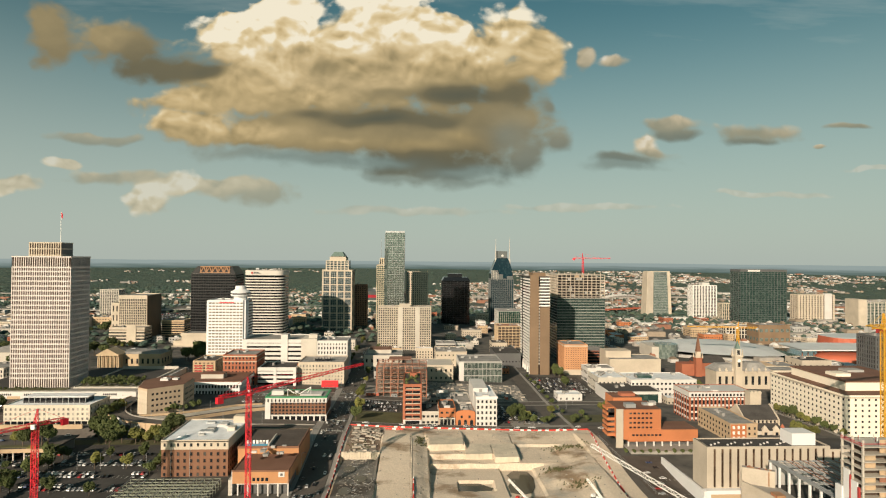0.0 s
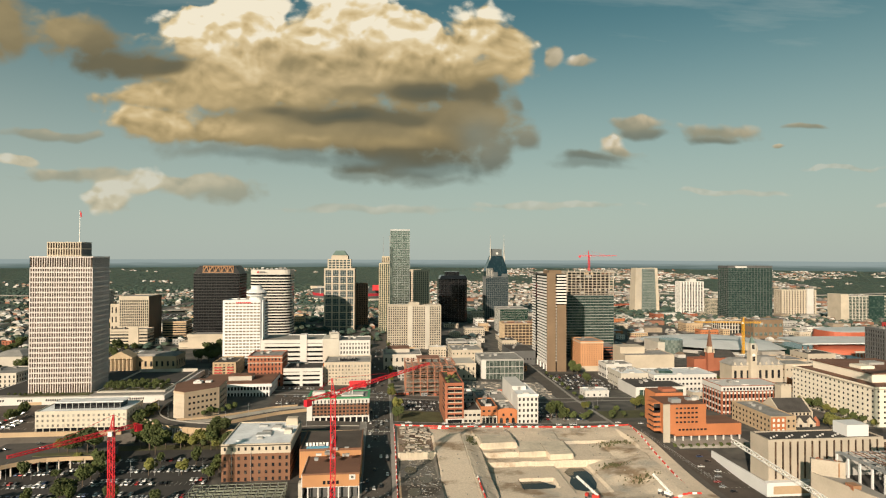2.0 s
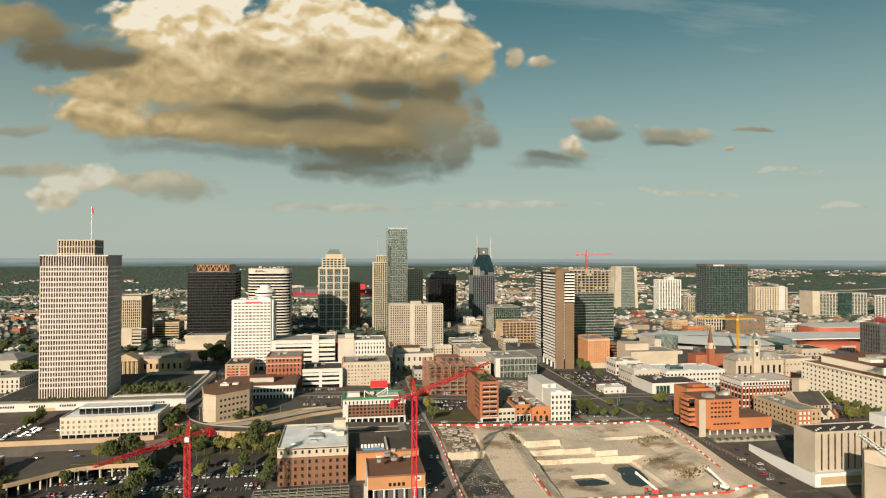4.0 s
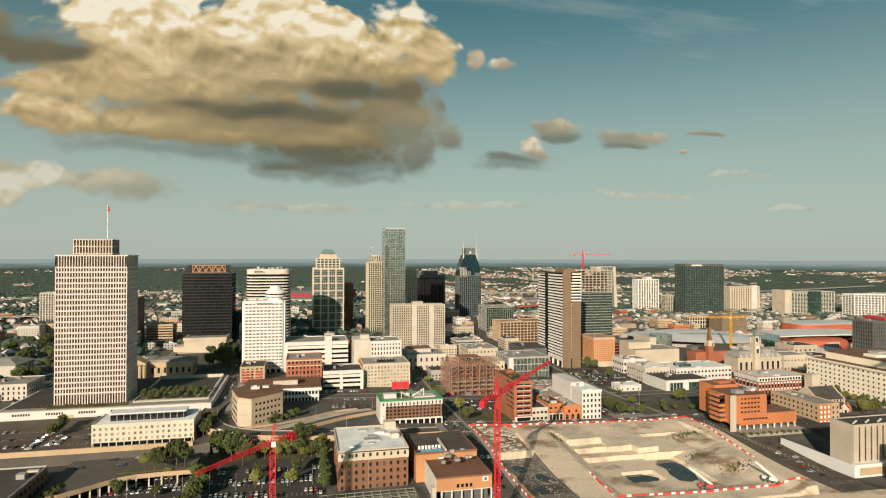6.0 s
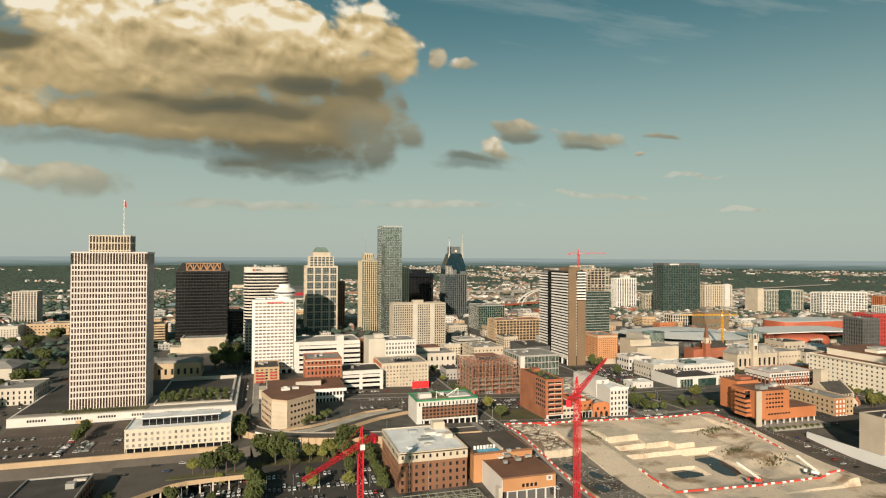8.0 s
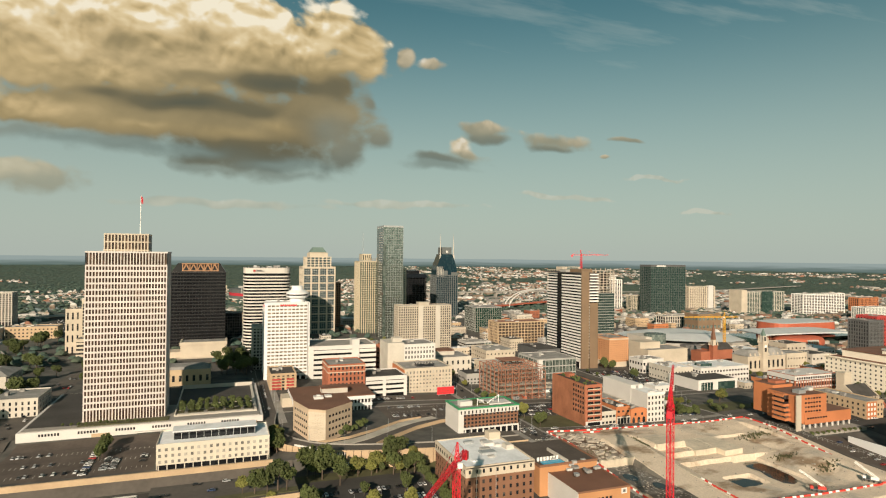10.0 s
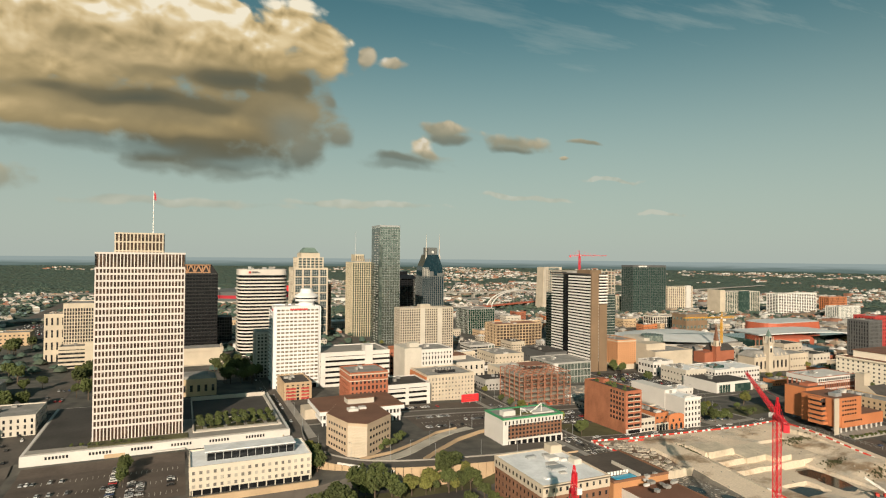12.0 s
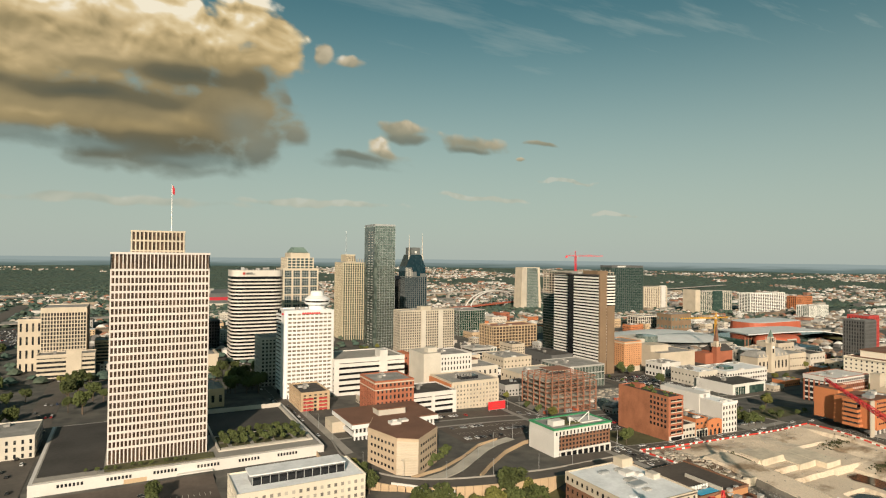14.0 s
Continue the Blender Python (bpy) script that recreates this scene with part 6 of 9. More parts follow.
part("hoist_mast", Shape().box(-25.8, -25.2, 12.9, 13.5, 20, 52).box(-25.8, -25.2, 7.2, 8.4, 20, 48), CRIMSON, t, "dark red hoist mast")
for i in range(24):
    part("prop", Shape().tube((-24 + i * 1.9, 7 + (i % 4) * 3.5, 66.9), (-24 + i * 1.9, 7 + (i % 4) * 3.5, 69.0 + (i % 3) * 0.7), 0.12, 4), (CRANERED, GALV, BARWHITE)[i % 3], t)

t = block("wide_brick_school", "long white and red brick school building", 250, 309, 534, 566, 13, 5, 16, 6, BRICK, GDARK, pier=1.5, band=1.8, bandmat=WHITE, proud=0.3, units=5, roof=ROOFWHITE, z0=-16)
extra(t, 249.3, 309.7, 533.3, 566.6, 9.2, 13.6, "white_frieze", WHITE)
for i in range(18):
    extra(t, 251.4 + i * 3.25, 253.2 + i * 3.25, 533.0, 533.5, 10.0, 12.2, "window", GDARK)
t = pane_block("tan_brick_flats", "tan brick flats with flat roof", 249, 271, 462, 516, 4, 4, 5, 11, TAN, GDARK, units=3, z0=-14)
extra(t, 249.2, 262, 461.75, 462.1, -14, 4.2, "brick_bay", ORANGE)
for f in range(4):
    for k in range(3):
        extra(t, 250.6 + k * 4.0, 252.4 + k * 4.0, 461.5, 461.8, -12 + f * 4.2, -9.6 + f * 4.2, "window", BANDWHITE)
t = thing("stone_chapel", 291, 499, -13, "cream stone chapel with a steep dark slate roof", "church")
part("wall", Shape().box(-14, 14, -8, 16, -2, 13), CREAM, t)
s = Shape()
s.v = [(-14, -9, 13), (14.6, -9, 13), (14.6, 4, 22.6), (-14, 4, 22.6), (-14, 17, 13), (14.6, 17, 13)]
s.f = [(0, 1, 2, 3), (3, 2, 5, 4), (0, 3, 4), (1, 5, 2), (0, 4, 5, 1)]
part("roof", s, ROOFDARK, t, "dark slate pitched roof")
gable_m = Shape()
gable_m.v = [(0, -9.6, 0), (1.0, -9.6, 0), (1.0, 4, 23.6), (0, 4, 23.6), (0, 17.6, 0), (1.0, 17.6, 0), (0, -9.6, 13.4), (1.0, -9.6, 13.4), (0, 17.6, 13.4), (1.0, 17.6, 13.4)]
gable_m.f = [(0, 6, 3, 8, 4), (1, 5, 9, 2, 7), (6, 7, 2, 3), (3, 2, 9, 8), (0, 1, 7, 6)]
gable_m = gable_m.mesh("gable_wall", CREAM)
for x in (-15, 14.6):
    part("gable_wall", gable_m, None, t, at=(x, 0, 0))
part("bell_tower", Shape().box(6, 16, 18, 27, -2, 29).box(5.6, 16.4, 17.6, 27.4, 29, 30), CREAM, t)
for x in (6.4, 9.8, 13.2):
    part("merlon", Shape().box(x, x + 2.2, 17.6, 18.2, 30, 31.4), CREAM, t)
part("side_aisle", Shape().box(-14, 14, -15, -8, -2, 6), PALE, t)
part("aisle_roof", Shape().quad((-14.5, -15.6, 6.0), (14.5, -15.6, 6.0), (14.5, -8, 10.0), (-14.5, -8, 10.0)).quad((-14.5, -15.6, 5.7), (-14.5, -8, 9.7), (14.5, -8, 9.7), (14.5, -15.6, 5.7)), ROOFDARK, t)
for i in range(8):
    part("window", Shape().box(-13 + i * 3.5, -11.6 + i * 3.5, -8.2, -7.9, 10.2, 12.4), GDARK, t)
for i in range(3):
    part("dormer_gable", Shape().prism([(-13 + i * 9.5, -16.2), (-7 + i * 9.5, -16.2), (-7 + i * 9.5, -13), (-13 + i * 9.5, -13)], -2, 6).prism([(-13 + i * 9.5, -16.2), (-7 + i * 9.5, -16.2), (-7 + i * 9.5, -13), (-13 + i * 9.5, -13)], 6, 10, 0.1), CREAM, t)
    part("window", Shape().box(-11.2 + i * 9.5, -8.8 + i * 9.5, -16.4, -16.1, 0.4, 4.6), GDARK, t)
part("turret", Shape().prism(ring(17, -11, 3.2, 3.2, 8), -2, 5).prism(ring(17, -11, 3.6, 3.6, 8), 5, 10, 0.05), BRICK, t)

# the long federal block, its face towards the west
t = pane_block("long_federal_building", "long cream office block with even rows of small windows", 357, 462, 480, 584, 22, 8, 18, 19, FEDERAL, GDARK, win=(1.7, 1.8), z0=-15, units=0, sides="fl", roof=BROWNROOF, parapet=0.6)
extra(t, 372, 440, 500, 574, 22, 29.5, "penthouse", FEDERAL)
extra(t, 371, 441, 499, 575, 29.5, 30.3, "penthouse_roof", BROWNROOF)
extra(t, 378, 392, 520, 534, 30.3, 33, "roof_unit", FEDERAL)
extra(t, 404, 420, 540, 552, 30.3, 32.4, "roof_unit", GREY)
extra(t, 356.2, 357.3, 479.2, 584.5, 20.2, 21.2, "cornice", CREAM)
extra(t, 357.4, 462.4, 479.3, 480.2, 20.2, 21.2, "cornice", CREAM)

t = pane_block("white_shop_hall", "low white shop hall with dark flat roof", 202, 258, 614, 661, -4.6, 1, 0, 0, WHITE, GDARK, units=3, roof=ROOFDARK, z0=-16)
extra(t, 206, 222, 613.3, 614.2, -15, -6.6, "shop_glazing", GGREEN)
extra(t, 230, 254, 613.3, 614.2, -15, -6.6, "shop_glazing", GGREEN)
for i in range(5):
    extra(t, 206 + i * 4, 206.3 + i * 4, 613.1, 613.4, -15, -6.6, "mullion", WHITE)
t = pane_block("big_white_store", "long white store block with skylights", 238, 312, 648, 690, 1, 3, 16, 9, WHITE, GDARK, units=9, z0=-17, roof=ROOFWHITE, win=(2.4, 2.2))
extra(t, 250, 266, 660, 672, 1, 4, "skylight", GGREEN)
pane_block("white_store_annex", "white store annex with many roof units", 205, 237, 660, 700, 1, 2, 7, 8, PALE, GDARK, units=9, z0=-16, roof=ROOFWHITE)
t = pane_block("cream_flat_hall", "cream hall with grey flat roof", 251, 318, 758, 800, 5, 1, 0, 0, CREAM, GDARK, units=2, z0=-17)
extra(t, 251, 285, 775, 800, 5, 14, "upper_hall", CREAM)
t = pane_block("small_white_block", "small white block with tall windows", 210, 243, 718, 745, 1, 2, 6, 5, WHITE, GDARK, win=(2.8, 3.4), units=5, z0=-17)
pane_block("white_bus_shed", "white low shed with curved roof", 150, 176, 622, 640, -9, 1, 4, 2, WHITE, GDARK, units=2, roof=ROOFWHITE)
block("dark_red_garage", "dark red open garage decks", 232, 268, 830, 860, 6, 5, 0, 0, DARKGREY, GDARK, pier=0, band=1.2, units=1, bandmat=BRICK)

t = thing("brick_church", 376, 772, -18, "red brick church with a tall dark steeple", "church")
part("nave", Shape().box(-6, 30, -8, 16, 0, 18), BRICK, t)
s = Shape()
s.v = [(-7, -9, 18), (31, -9, 18), (31, 4, 26), (-7, 4, 26), (-7, 17, 18), (31, 17, 18)]
s.f = [(0, 1, 2, 3), (3, 2, 5, 4), (0, 3, 4), (1, 5, 2), (0, 4, 5, 1)]
part("roof", s, ROOFDARK, t)
part("aisle", Shape().box(-26, -6, -6, 14, 0, 16), BRICK, t)
part("tower", Shape().box(-10, -2, -12, -4, 0, 24).box(-10.5, -1.5, -12.5, -3.5, 24, 25), BRICK, t)
part("belfry", Shape().box(-8.6, -3.4, -10.6, -5.4, 25, 33), CREAM, t)
for x in (-10, -2):
    for y in (-12, -4):
        part("pinnacle", Shape().prism([(x - 0.8, y - 0.8), (x + 0.8, y - 0.8), (x + 0.8, y + 0.8), (x - 0.8, y + 0.8)], 25, 32, 0.1), CREAM, t)
part("steeple", Shape().prism([(-8.7, -10.7), (-3.3, -10.7), (-3.3, -5.3), (-8.7, -5.3)], 33, 58, 0.03), BROWNROOF, t, "dark pointed steeple")

t = thing("clock_tower_building", 386, 690, -17, "cream Gothic stone building with a clock tower", "building")
part("wall", Shape().box(-30, 36, 0, 26, -2, 20), CREAM, t)
part("roof", Shape().prism([(-31, -1), (2, -1), (2, 27), (-31, 27)], 20, 27, 0.5).prism([(4, -1), (37, -1), (37, 27), (4, 27)], 20, 29, 0.5), ROOFGREY, t)
part("tower", Shape().box(-9, -1, -5, 3, -2, 38).box(-9.7, -0.3, -5.7, 3.7, 37, 38.5), CREAM, t)
part("tower_top", Shape().box(-8, -2, -4, 2, 38, 47), PALE, t)
part("spire", Shape().prism([(-7.6, -3.6), (-2.4, -3.6), (-2.4, 1.6), (-7.6, 1.6)], 47, 56, 0.12), COPPER, t)
for x in (-9, -1):
    for y in (-5, 3):
        part("pinnacle", Shape().prism([(x - 0.9, y - 0.9), (x + 0.9, y - 0.9), (x + 0.9, y + 0.9), (x - 0.9, y + 0.9)], 38, 47, 0.15), CREAM, t)
for z in (26, 40):
    part("belfry_opening", Shape().box(-6.6, -3.4, -5.25 if z < 38 else -4.15, -4.9 if z < 38 else -3.9, z, z + 5.5), GDARK, t)
for i in range(8):
    part("gable", Shape().prism([(-28 + i * 8, -1), (-23 + i * 8, -1), (-23 + i * 8, 2), (-28 + i * 8, 2)], 18, 24, 0.1), CREAM, t)
    part("window", Shape().box(-27 + i * 8, -24 + i * 8, -0.2, 0.2, 4, 14), GDARK, t)
part("clock_face", Shape().prism(ring(-5, 0, 2.0, 2.0, 16), 0, 0.1), BARWHITE, t).matrix_local = Matrix.Translation((0, -5.1, 33)) @ Matrix.Rotation(radians(90), 4, 'X')
for x0, x1, y0, y1, z1, wm, rm in ((468, 498, 640, 668, -4, CREAM, ROOFGREY), (472, 508, 690, 724, 0, PALE, ROOFDARK), (512, 540, 700, 730, -6, BRICK, ROOFWHITE), (470, 500, 752, 790, -3, PINKTAN, ROOFGREY),
                               (508, 548, 760, 796, 3, BEIGE, ROOFDARK), (555, 590, 745, 785, -4, WHITE, ROOFWHITE), (560, 600, 800, 828, -8, CREAM, ROOFGREY), (420, 452, 752, 790, -1, PALE, ROOFWHITE)):
    pane_block("side_street_block", "low flat-roofed block on a side street", x0, x1, y0, y1, z1, 2, 5, 4, wm, GDARK, z0=-20, units=4, roof=rm, win=(2.6, 2.4), sides="fl")
pane_block("stone_annex", "cream stone annex with grey hipped roof", 425, 462, 690, 720, 3, 2, 7, 5, CREAM, GDARK, z0=-18, units=0)

# the arena with its low oval roof
t = thing("oval_arena", 496, 965, -22, "arena with a broad pale oval metal roof", "arena")
part("wall", Shape().prism(ring(0, 0, 104, 70, 40), -2, 9), GREY, t)
s = Shape()
RN, SG = 7, 48
for k in range(RN + 1):
    a = k / RN
    for i in range(SG):
        th_ = math.tau * i / SG
        s.v.append(((126 * (1 - a) + 2) * math.cos(th_), (82 * (1 - a) + 2) * math.sin(th_), 12 + 12 * math.sin(a * math.pi / 2) - 4.5 * (1 - a) * math.cos(th_)))
for k in range(RN):
    s.f += [(k * SG + i, k * SG + (i + 1) % SG, (k + 1) * SG + (i + 1) % SG, (k + 1) * SG + i) for i in range(SG)]
s.f.append(tuple(range(RN * SG, RN * SG + SG)))
part("roof", s, ZINC, t, "pale standing seam metal roof", smooth=True)
part("entrance_hall", Shape().box(-130, -90, -60, -10, -2, 22), PALE, t)
part("glass_drum", Shape().prism(ring(-104, -50, 18, 18, 20), -2, 26), GSILVER, t)
for k in range(24):
    th_ = math.tau * k / 24
    part("roof_rib", Shape().tube((124 * math.cos(th_), 81 * math.sin(th_), 12.6 - 4.4 * math.cos(th_)), (62 * math.cos(th_), 40 * math.sin(th_), 20.8 - 2.2 * math.cos(th_)), 0.3, 4), ZINC, t)

# convention centre with its long wave roof
t = thing("convention_centre", 642, 930, -22, "convention centre with wave roof and red drum halls", "building")
s = Shape()
n = 24
for i in range(n + 1):
    a = i / n
    x = -70 + 330 * a
    z = 25 + 3 * math.sin(a * 4.0) - 20 * smoothstep(0.42, 1.0, a)
    s.v += [(x, -75 - 70 * a, z), (x, -12 - 70 * a, z + 2), (x, -75 - 70 * a, z - 1.6), (x, -12 - 70 * a, z + 0.4)]
for i in range(n):
    k = i * 4
    s.f += [(k, k + 4, k + 5, k + 1), (k + 2, k + 3, k + 7, k + 6), (k, k + 2, k + 6, k + 4)]
part("wave_roof", s, ZINC, t, "long wavy metal roof")
part("glass_wall", Shape().box(-62, 200, -62, 20, -2, 14), GGREEN, t)
for i in range(16):
    part("mullion", Shape().box(-62 + i * 9, -61 + i * 9, -63.4, -62, -2, 20), STEEL, t)
egg = Shape()
LEVELS = ((-2, 0.86), (4, 0.95), (10, 1.0), (15, 0.985), (18.5, 0.92), (20.6, 0.8), (21.8, 0.58), (22.2, 0.3))
for z, q in LEVELS:
    egg.v += [(x, y, z) for x, y in ring(-2, -82, 53 * q, 28 * q, 32)]
for j in range(len(LEVELS) - 1):
    egg.f += [(j * 32 + i, j * 32 + (i + 1) % 32, j * 32 + 32 + (i + 1) % 32, j * 32 + 32 + i) for i in range(32)]
egg.f.append(tuple(range(32 * (len(LEVELS) - 1), 32 * len(LEVELS))))
part("red_hall", egg, REDPANEL, t, "curved red hall", smooth=True)
part("red_hall_front", Shape().box(-13, 11, -110, -107, 15, 18), PALE, t)
for i in range(5):
    part("entrance_column", Shape().box(-13 + i * 5.6, -11.4 + i * 5.6, -110, -108, -2, 15), PALE, t)
part("entrance_glass", Shape().box(-12, 10, -108, -105, -2, 15), GDARK, t)
part("red_upper_hall", Shape().prism(rounded(20, 175, -30, 40, 25), 18, 35, 0.97), REDPANEL, t, "red upper hall")
part("upper_roof", Shape().prism(rounded(22, 173, -28, 38, 24), 35, 36.2, 0.9), ZINC, t)
part("green_roof", Shape().box(140, 230, -118, -80, 9, 13), GRASS, t)
pane_block("brown_hall_museum", "brown patterned hall with square windows", 640, 700, 1080, 1120, 14, 2, 6, 4, BROWN, GSILVER, win=(6, 6), z0=-20, units=4)
block("low_white_terrace", "low white terrace block", 615, 690, 1150, 1180, 4, 3, 12, 4, PALE, GDARK, pier=2, band=1.4, z0=-20)

# far bridge and stadium over the river
t = thing("arch_bridge", 610, 1735, -22, "pale steel arch bridge with a red deck", "bridge", turn=27)
arch = Shape()
for side in (-9, 9):
    prev = None
    for i in range(17):
        a = math.pi * i / 16
        p = (-140 * math.cos(a), side * (1 - 0.35 * math.sin(a)), 4 + 48 * math.sin(a))
        if prev:
            arch.tube(prev, p, 2.0, 6)
        prev = p
    part("arch_rib", arch, WHITE, t)
    arch = Shape()
for i in range(1, 14):
    x = -140 + 20 * i
    part("hanger", Shape().tube((x, -8, 12), (x, -6.5, 4 + 48 * math.sin(math.acos(-x / 140.0))), 0.3, 4), GALV, t)
part("deck", Shape().box(-220, 220, -10, 10, 10, 13), REDPANEL, t)
t = thing("river_road_bridge", 560, 2080, -14, "long pale road bridge on piers", "bridge", turn=4)
part("deck", Shape().box(-420, 420, -10, 10, 14, 18), WALKWAY, t)
for i in range(14):
    part("pier", Shape().box(-400 + i * 60, -394 + i * 60, -8, 8, -20, 14), WALKWAY, t)
t = thing("football_stadium", -155, 1900, -8, "large open stadium with red seating tiers", "stadium")
part("tier", Shape().prism(ring(0, 0, 120, 90, 32), 0, 22, 1.08), NAVYGREY, t)
part("concourse", Shape().prism(ring(0, 0, 128, 96, 32), 9, 14), PALE, t)
part("upper_tier", Shape().prism(ring(0, 0, 124, 93, 32), 30, 40, 1.04), NAVYGREY, t)
part("seating", Shape().prism(ring(0, 0, 126, 95, 32), 22, 30, 1.02), FLAGRED, t, "red seating tier")
for x in (-95, -40, 40, 95):
    part("light_bank", Shape().tube((x, -85, 30), (x, -85, 52), 1.5).box(x - 9, x + 9, -87, -84, 47, 52), GREY, t)
part("red_board", Shape().box(60, 92, -98, -95, 40, 56), SIGNRED, t)
gz = land(-318, 2400)
sign = thing("score_board", -317.8, 2400, gz, "pale stadium board with large dark letters", "sign")
board = part("board", Shape().box(-30.5, 30.5, -1.5, 1.5, -15.0 - gz, 16.9 - gz), CREAM, sign)
for x in (-18.3, 18.3):
    part("post", Shape().box(x - 1.2, x + 1.2, -1, 1, -2, -15.0 - gz), GREY, sign)
cu = bpy.data.curves.new("writing", 'FONT')
cu.body, cu.size, cu.extrude = "EAST", 23.2, 0.15
cu.materials.append(BROWNROOF)
text = new("writing", cu)
text.parent = board
text.location, text.rotation_euler = (-27.4, -1.9, -9.3 - gz), (radians(90), 0, 0)
water = Shape()
for i in range(25):
    a = i / 24
    x = -900 + 2700 * a
    yy = 1640 + 120 * math.sin(a * 5.2) - 150 * smoothstep(0.3, 0.6, a) + 260 * smoothstep(0.55, 0.9, a)
    water.v += [(x, yy - 45, land(x, yy - 45) + 0.7), (x, yy + 45, land(x, yy + 45) + 0.7)]
water.f = [(2 * i, 2 * i + 2, 2 * i + 3, 2 * i + 1) for i in range(24)]
setting("river_water", water, WATER, "slow brown-green river winding behind downtown", "water")

# ---- streets, lots and ramps ----
patch("road_main", -76, -58, 230, 1150, ROADGREY, "worn grey main street running into downtown", "road", 0.16)
patch("road_cross", -56, 420, 501.6, 512.4, ROADGREY, "worn cross street beside the building site", "road", 0.20)
patch("road_crossing", -128, -56.2, 483, 507, ROADGREY, "worn crossing below the ramp", "road", 0.2)
patch("road_capitol", -268, -251, 560, 1050, ROADGREY, "street between the plaza and the hotel", "road", 0.16)
patch("road_west", -449, -431, 300, 1100, ROADGREY, "straight street west of the tower", "road", 0.16)
patch("road_church", -250, 330, 604, 616, ROADGREY, "cross street behind the brick row", "road", 0.22)
patch("road_far_cross", -250, 330, 790, 800, ROADGREY, "cross street among the towers", "road", 0.22)
patch("road_east", 120, 134, 500, 900, ROADGREY, "street past the banded tower", "road", 0.18)
patch("road_service", 147.5, 153, 345, 500, ROADGREY, "narrow road beside the building site", "road", 0.18)
patch("pavement_main_west", -82, -76.3, 330, 700, WALKWAY, "pale concrete pavement", "pavement", 0.24)
patch("pavement_main_east", -57.7, -54.8, 330, 700, WALKWAY, "pale concrete pavement", "pavement", 0.24)
patch("pavement_cross", -54, 100, 512.5, 514.2, WALKWAY, "pale concrete pavement", "pavement", 0.28)
patch("pavement_capitol", -251, -245, 570, 900, WALKWAY, "pale concrete pavement", "pavement", 0.24)
patch("plaza_corner", 84, 118, 514.4, 534, WALKWAY, "pale concrete corner plaza", "pavement", 0.24)
patch("lawn", -54, -12, 514.4, 552, GRASS, "thin dry lawn beside the brick building", "grass", 0.30)
patch("parking_lot_west", -305, -172, 320, 478, ASPHALT, "dark asphalt car park with trees", "parking lot", 0.12)
patch("parking_lot_far_west", -425, -308, 320, 476, ASPHALT, "asphalt car park beside a ramp", "parking lot", 0.12)
patch("parking_lot_tower", -425, -333, 500, 574, WARMTAR, "asphalt car park below the podium", "parking lot", 0.12)
patch("parking_lot_mid", -166, -84, 558, 640, WARMTAR, "asphalt car park", "parking lot", 0.12)
patch("parking_lot_court", -55, 8, 555, 600, ASPHALT, "asphalt car park", "parking lot", 0.12)
patch("parking_lot_east", 74, 118, 535, 600, ASPHALT, "asphalt car park", "parking lot", 0.12)
patch("parking_lot_hotel", 136, 205, 655, 750, ASPHALT, "asphalt car park near the hotel", "parking lot", 0.12)
patch("parking_lot_site", 153, 182, 355, 440, WARMTAR, "worn brownish car park beside the site", "parking lot", 0.12)
patch("parking_lot_chapel", 225, 370, 420, 475, ASPHALT, "dark car park by the chapel", "parking lot", 0.12)

lane_marks = Shape()
for y in range(340, 700, 9):
    for x in (-71.5, -67, -62.5):
        lane_marks.box(x - 0.12, x + 0.12, y, y + 3.5, land(x, y) + 0.15, land(x, y) + 0.185)
for y0 in (481.0, 514.2, 602.0):
    for i in range(14):
        x = -75 + i * 1.25
        lane_marks.box(x, x + 0.6, y0 - 1.2, y0 + 1.2, land(x, y0) + 0.15, land(x, y0) + 0.19)
for x in range(-50, 400, 9):
    lane_marks.box(x, x + 3.5, 506.9, 507.15, land(x, 507) + 0.19, land(x, 507) + 0.225)
for y in range(570, 1000, 9):
    lane_marks.box(-259.8, -259.5, y, y + 3.5, land(-259, y) + 0.15, land(-259, y) + 0.19)
tagged(setting("lane_markings", lane_marks, PAINT, "white painted lane and crossing marks", "road marking"), kind="structure")


LOTS = [(380, 640, 1755, 1860), (480, 830, 1990, 2140), (900, 1350, 1480, 1590), (1250, 1750, 1880, 2010), (300, 420, 1240, 1330), (620, 760, 1290, 1400)]
OPEN_GROUND = [(-606, -500, 1180, 1440), (-622, -586, 1430, 1960)]
for i, (x0_, x1_, y0_, y1_) in enumerate(LOTS):
    patch("gravel_yard_%d" % (i + 1), x0_, x1_, y0_, y1_, WALKWAY if i % 2 else DIRT, "pale gravel yard beyond downtown", "yard", 0.7, 30.0)

patch("parking_lot_boulevard", -600, -506, 1188, 1434, ASPHALT, "wide asphalt car park beside a boulevard", "parking lot", 0.3, 30.0)
patch("road_boulevard", -618, -590, 1436, 1950, ROADGREY, "straight grey boulevard leading out of downtown", "road", 0.9, 30.0)
patch("construction_yard", 6, 118, 621, 690, DEBRIS, "muddy construction yard round the steel frame", "ground", 0.24)
patch("construction_yard_west", -52, 5, 621, 660, DEBRIS, "muddy construction yard beside the street", "ground", 0.24)

stalls = Shape()
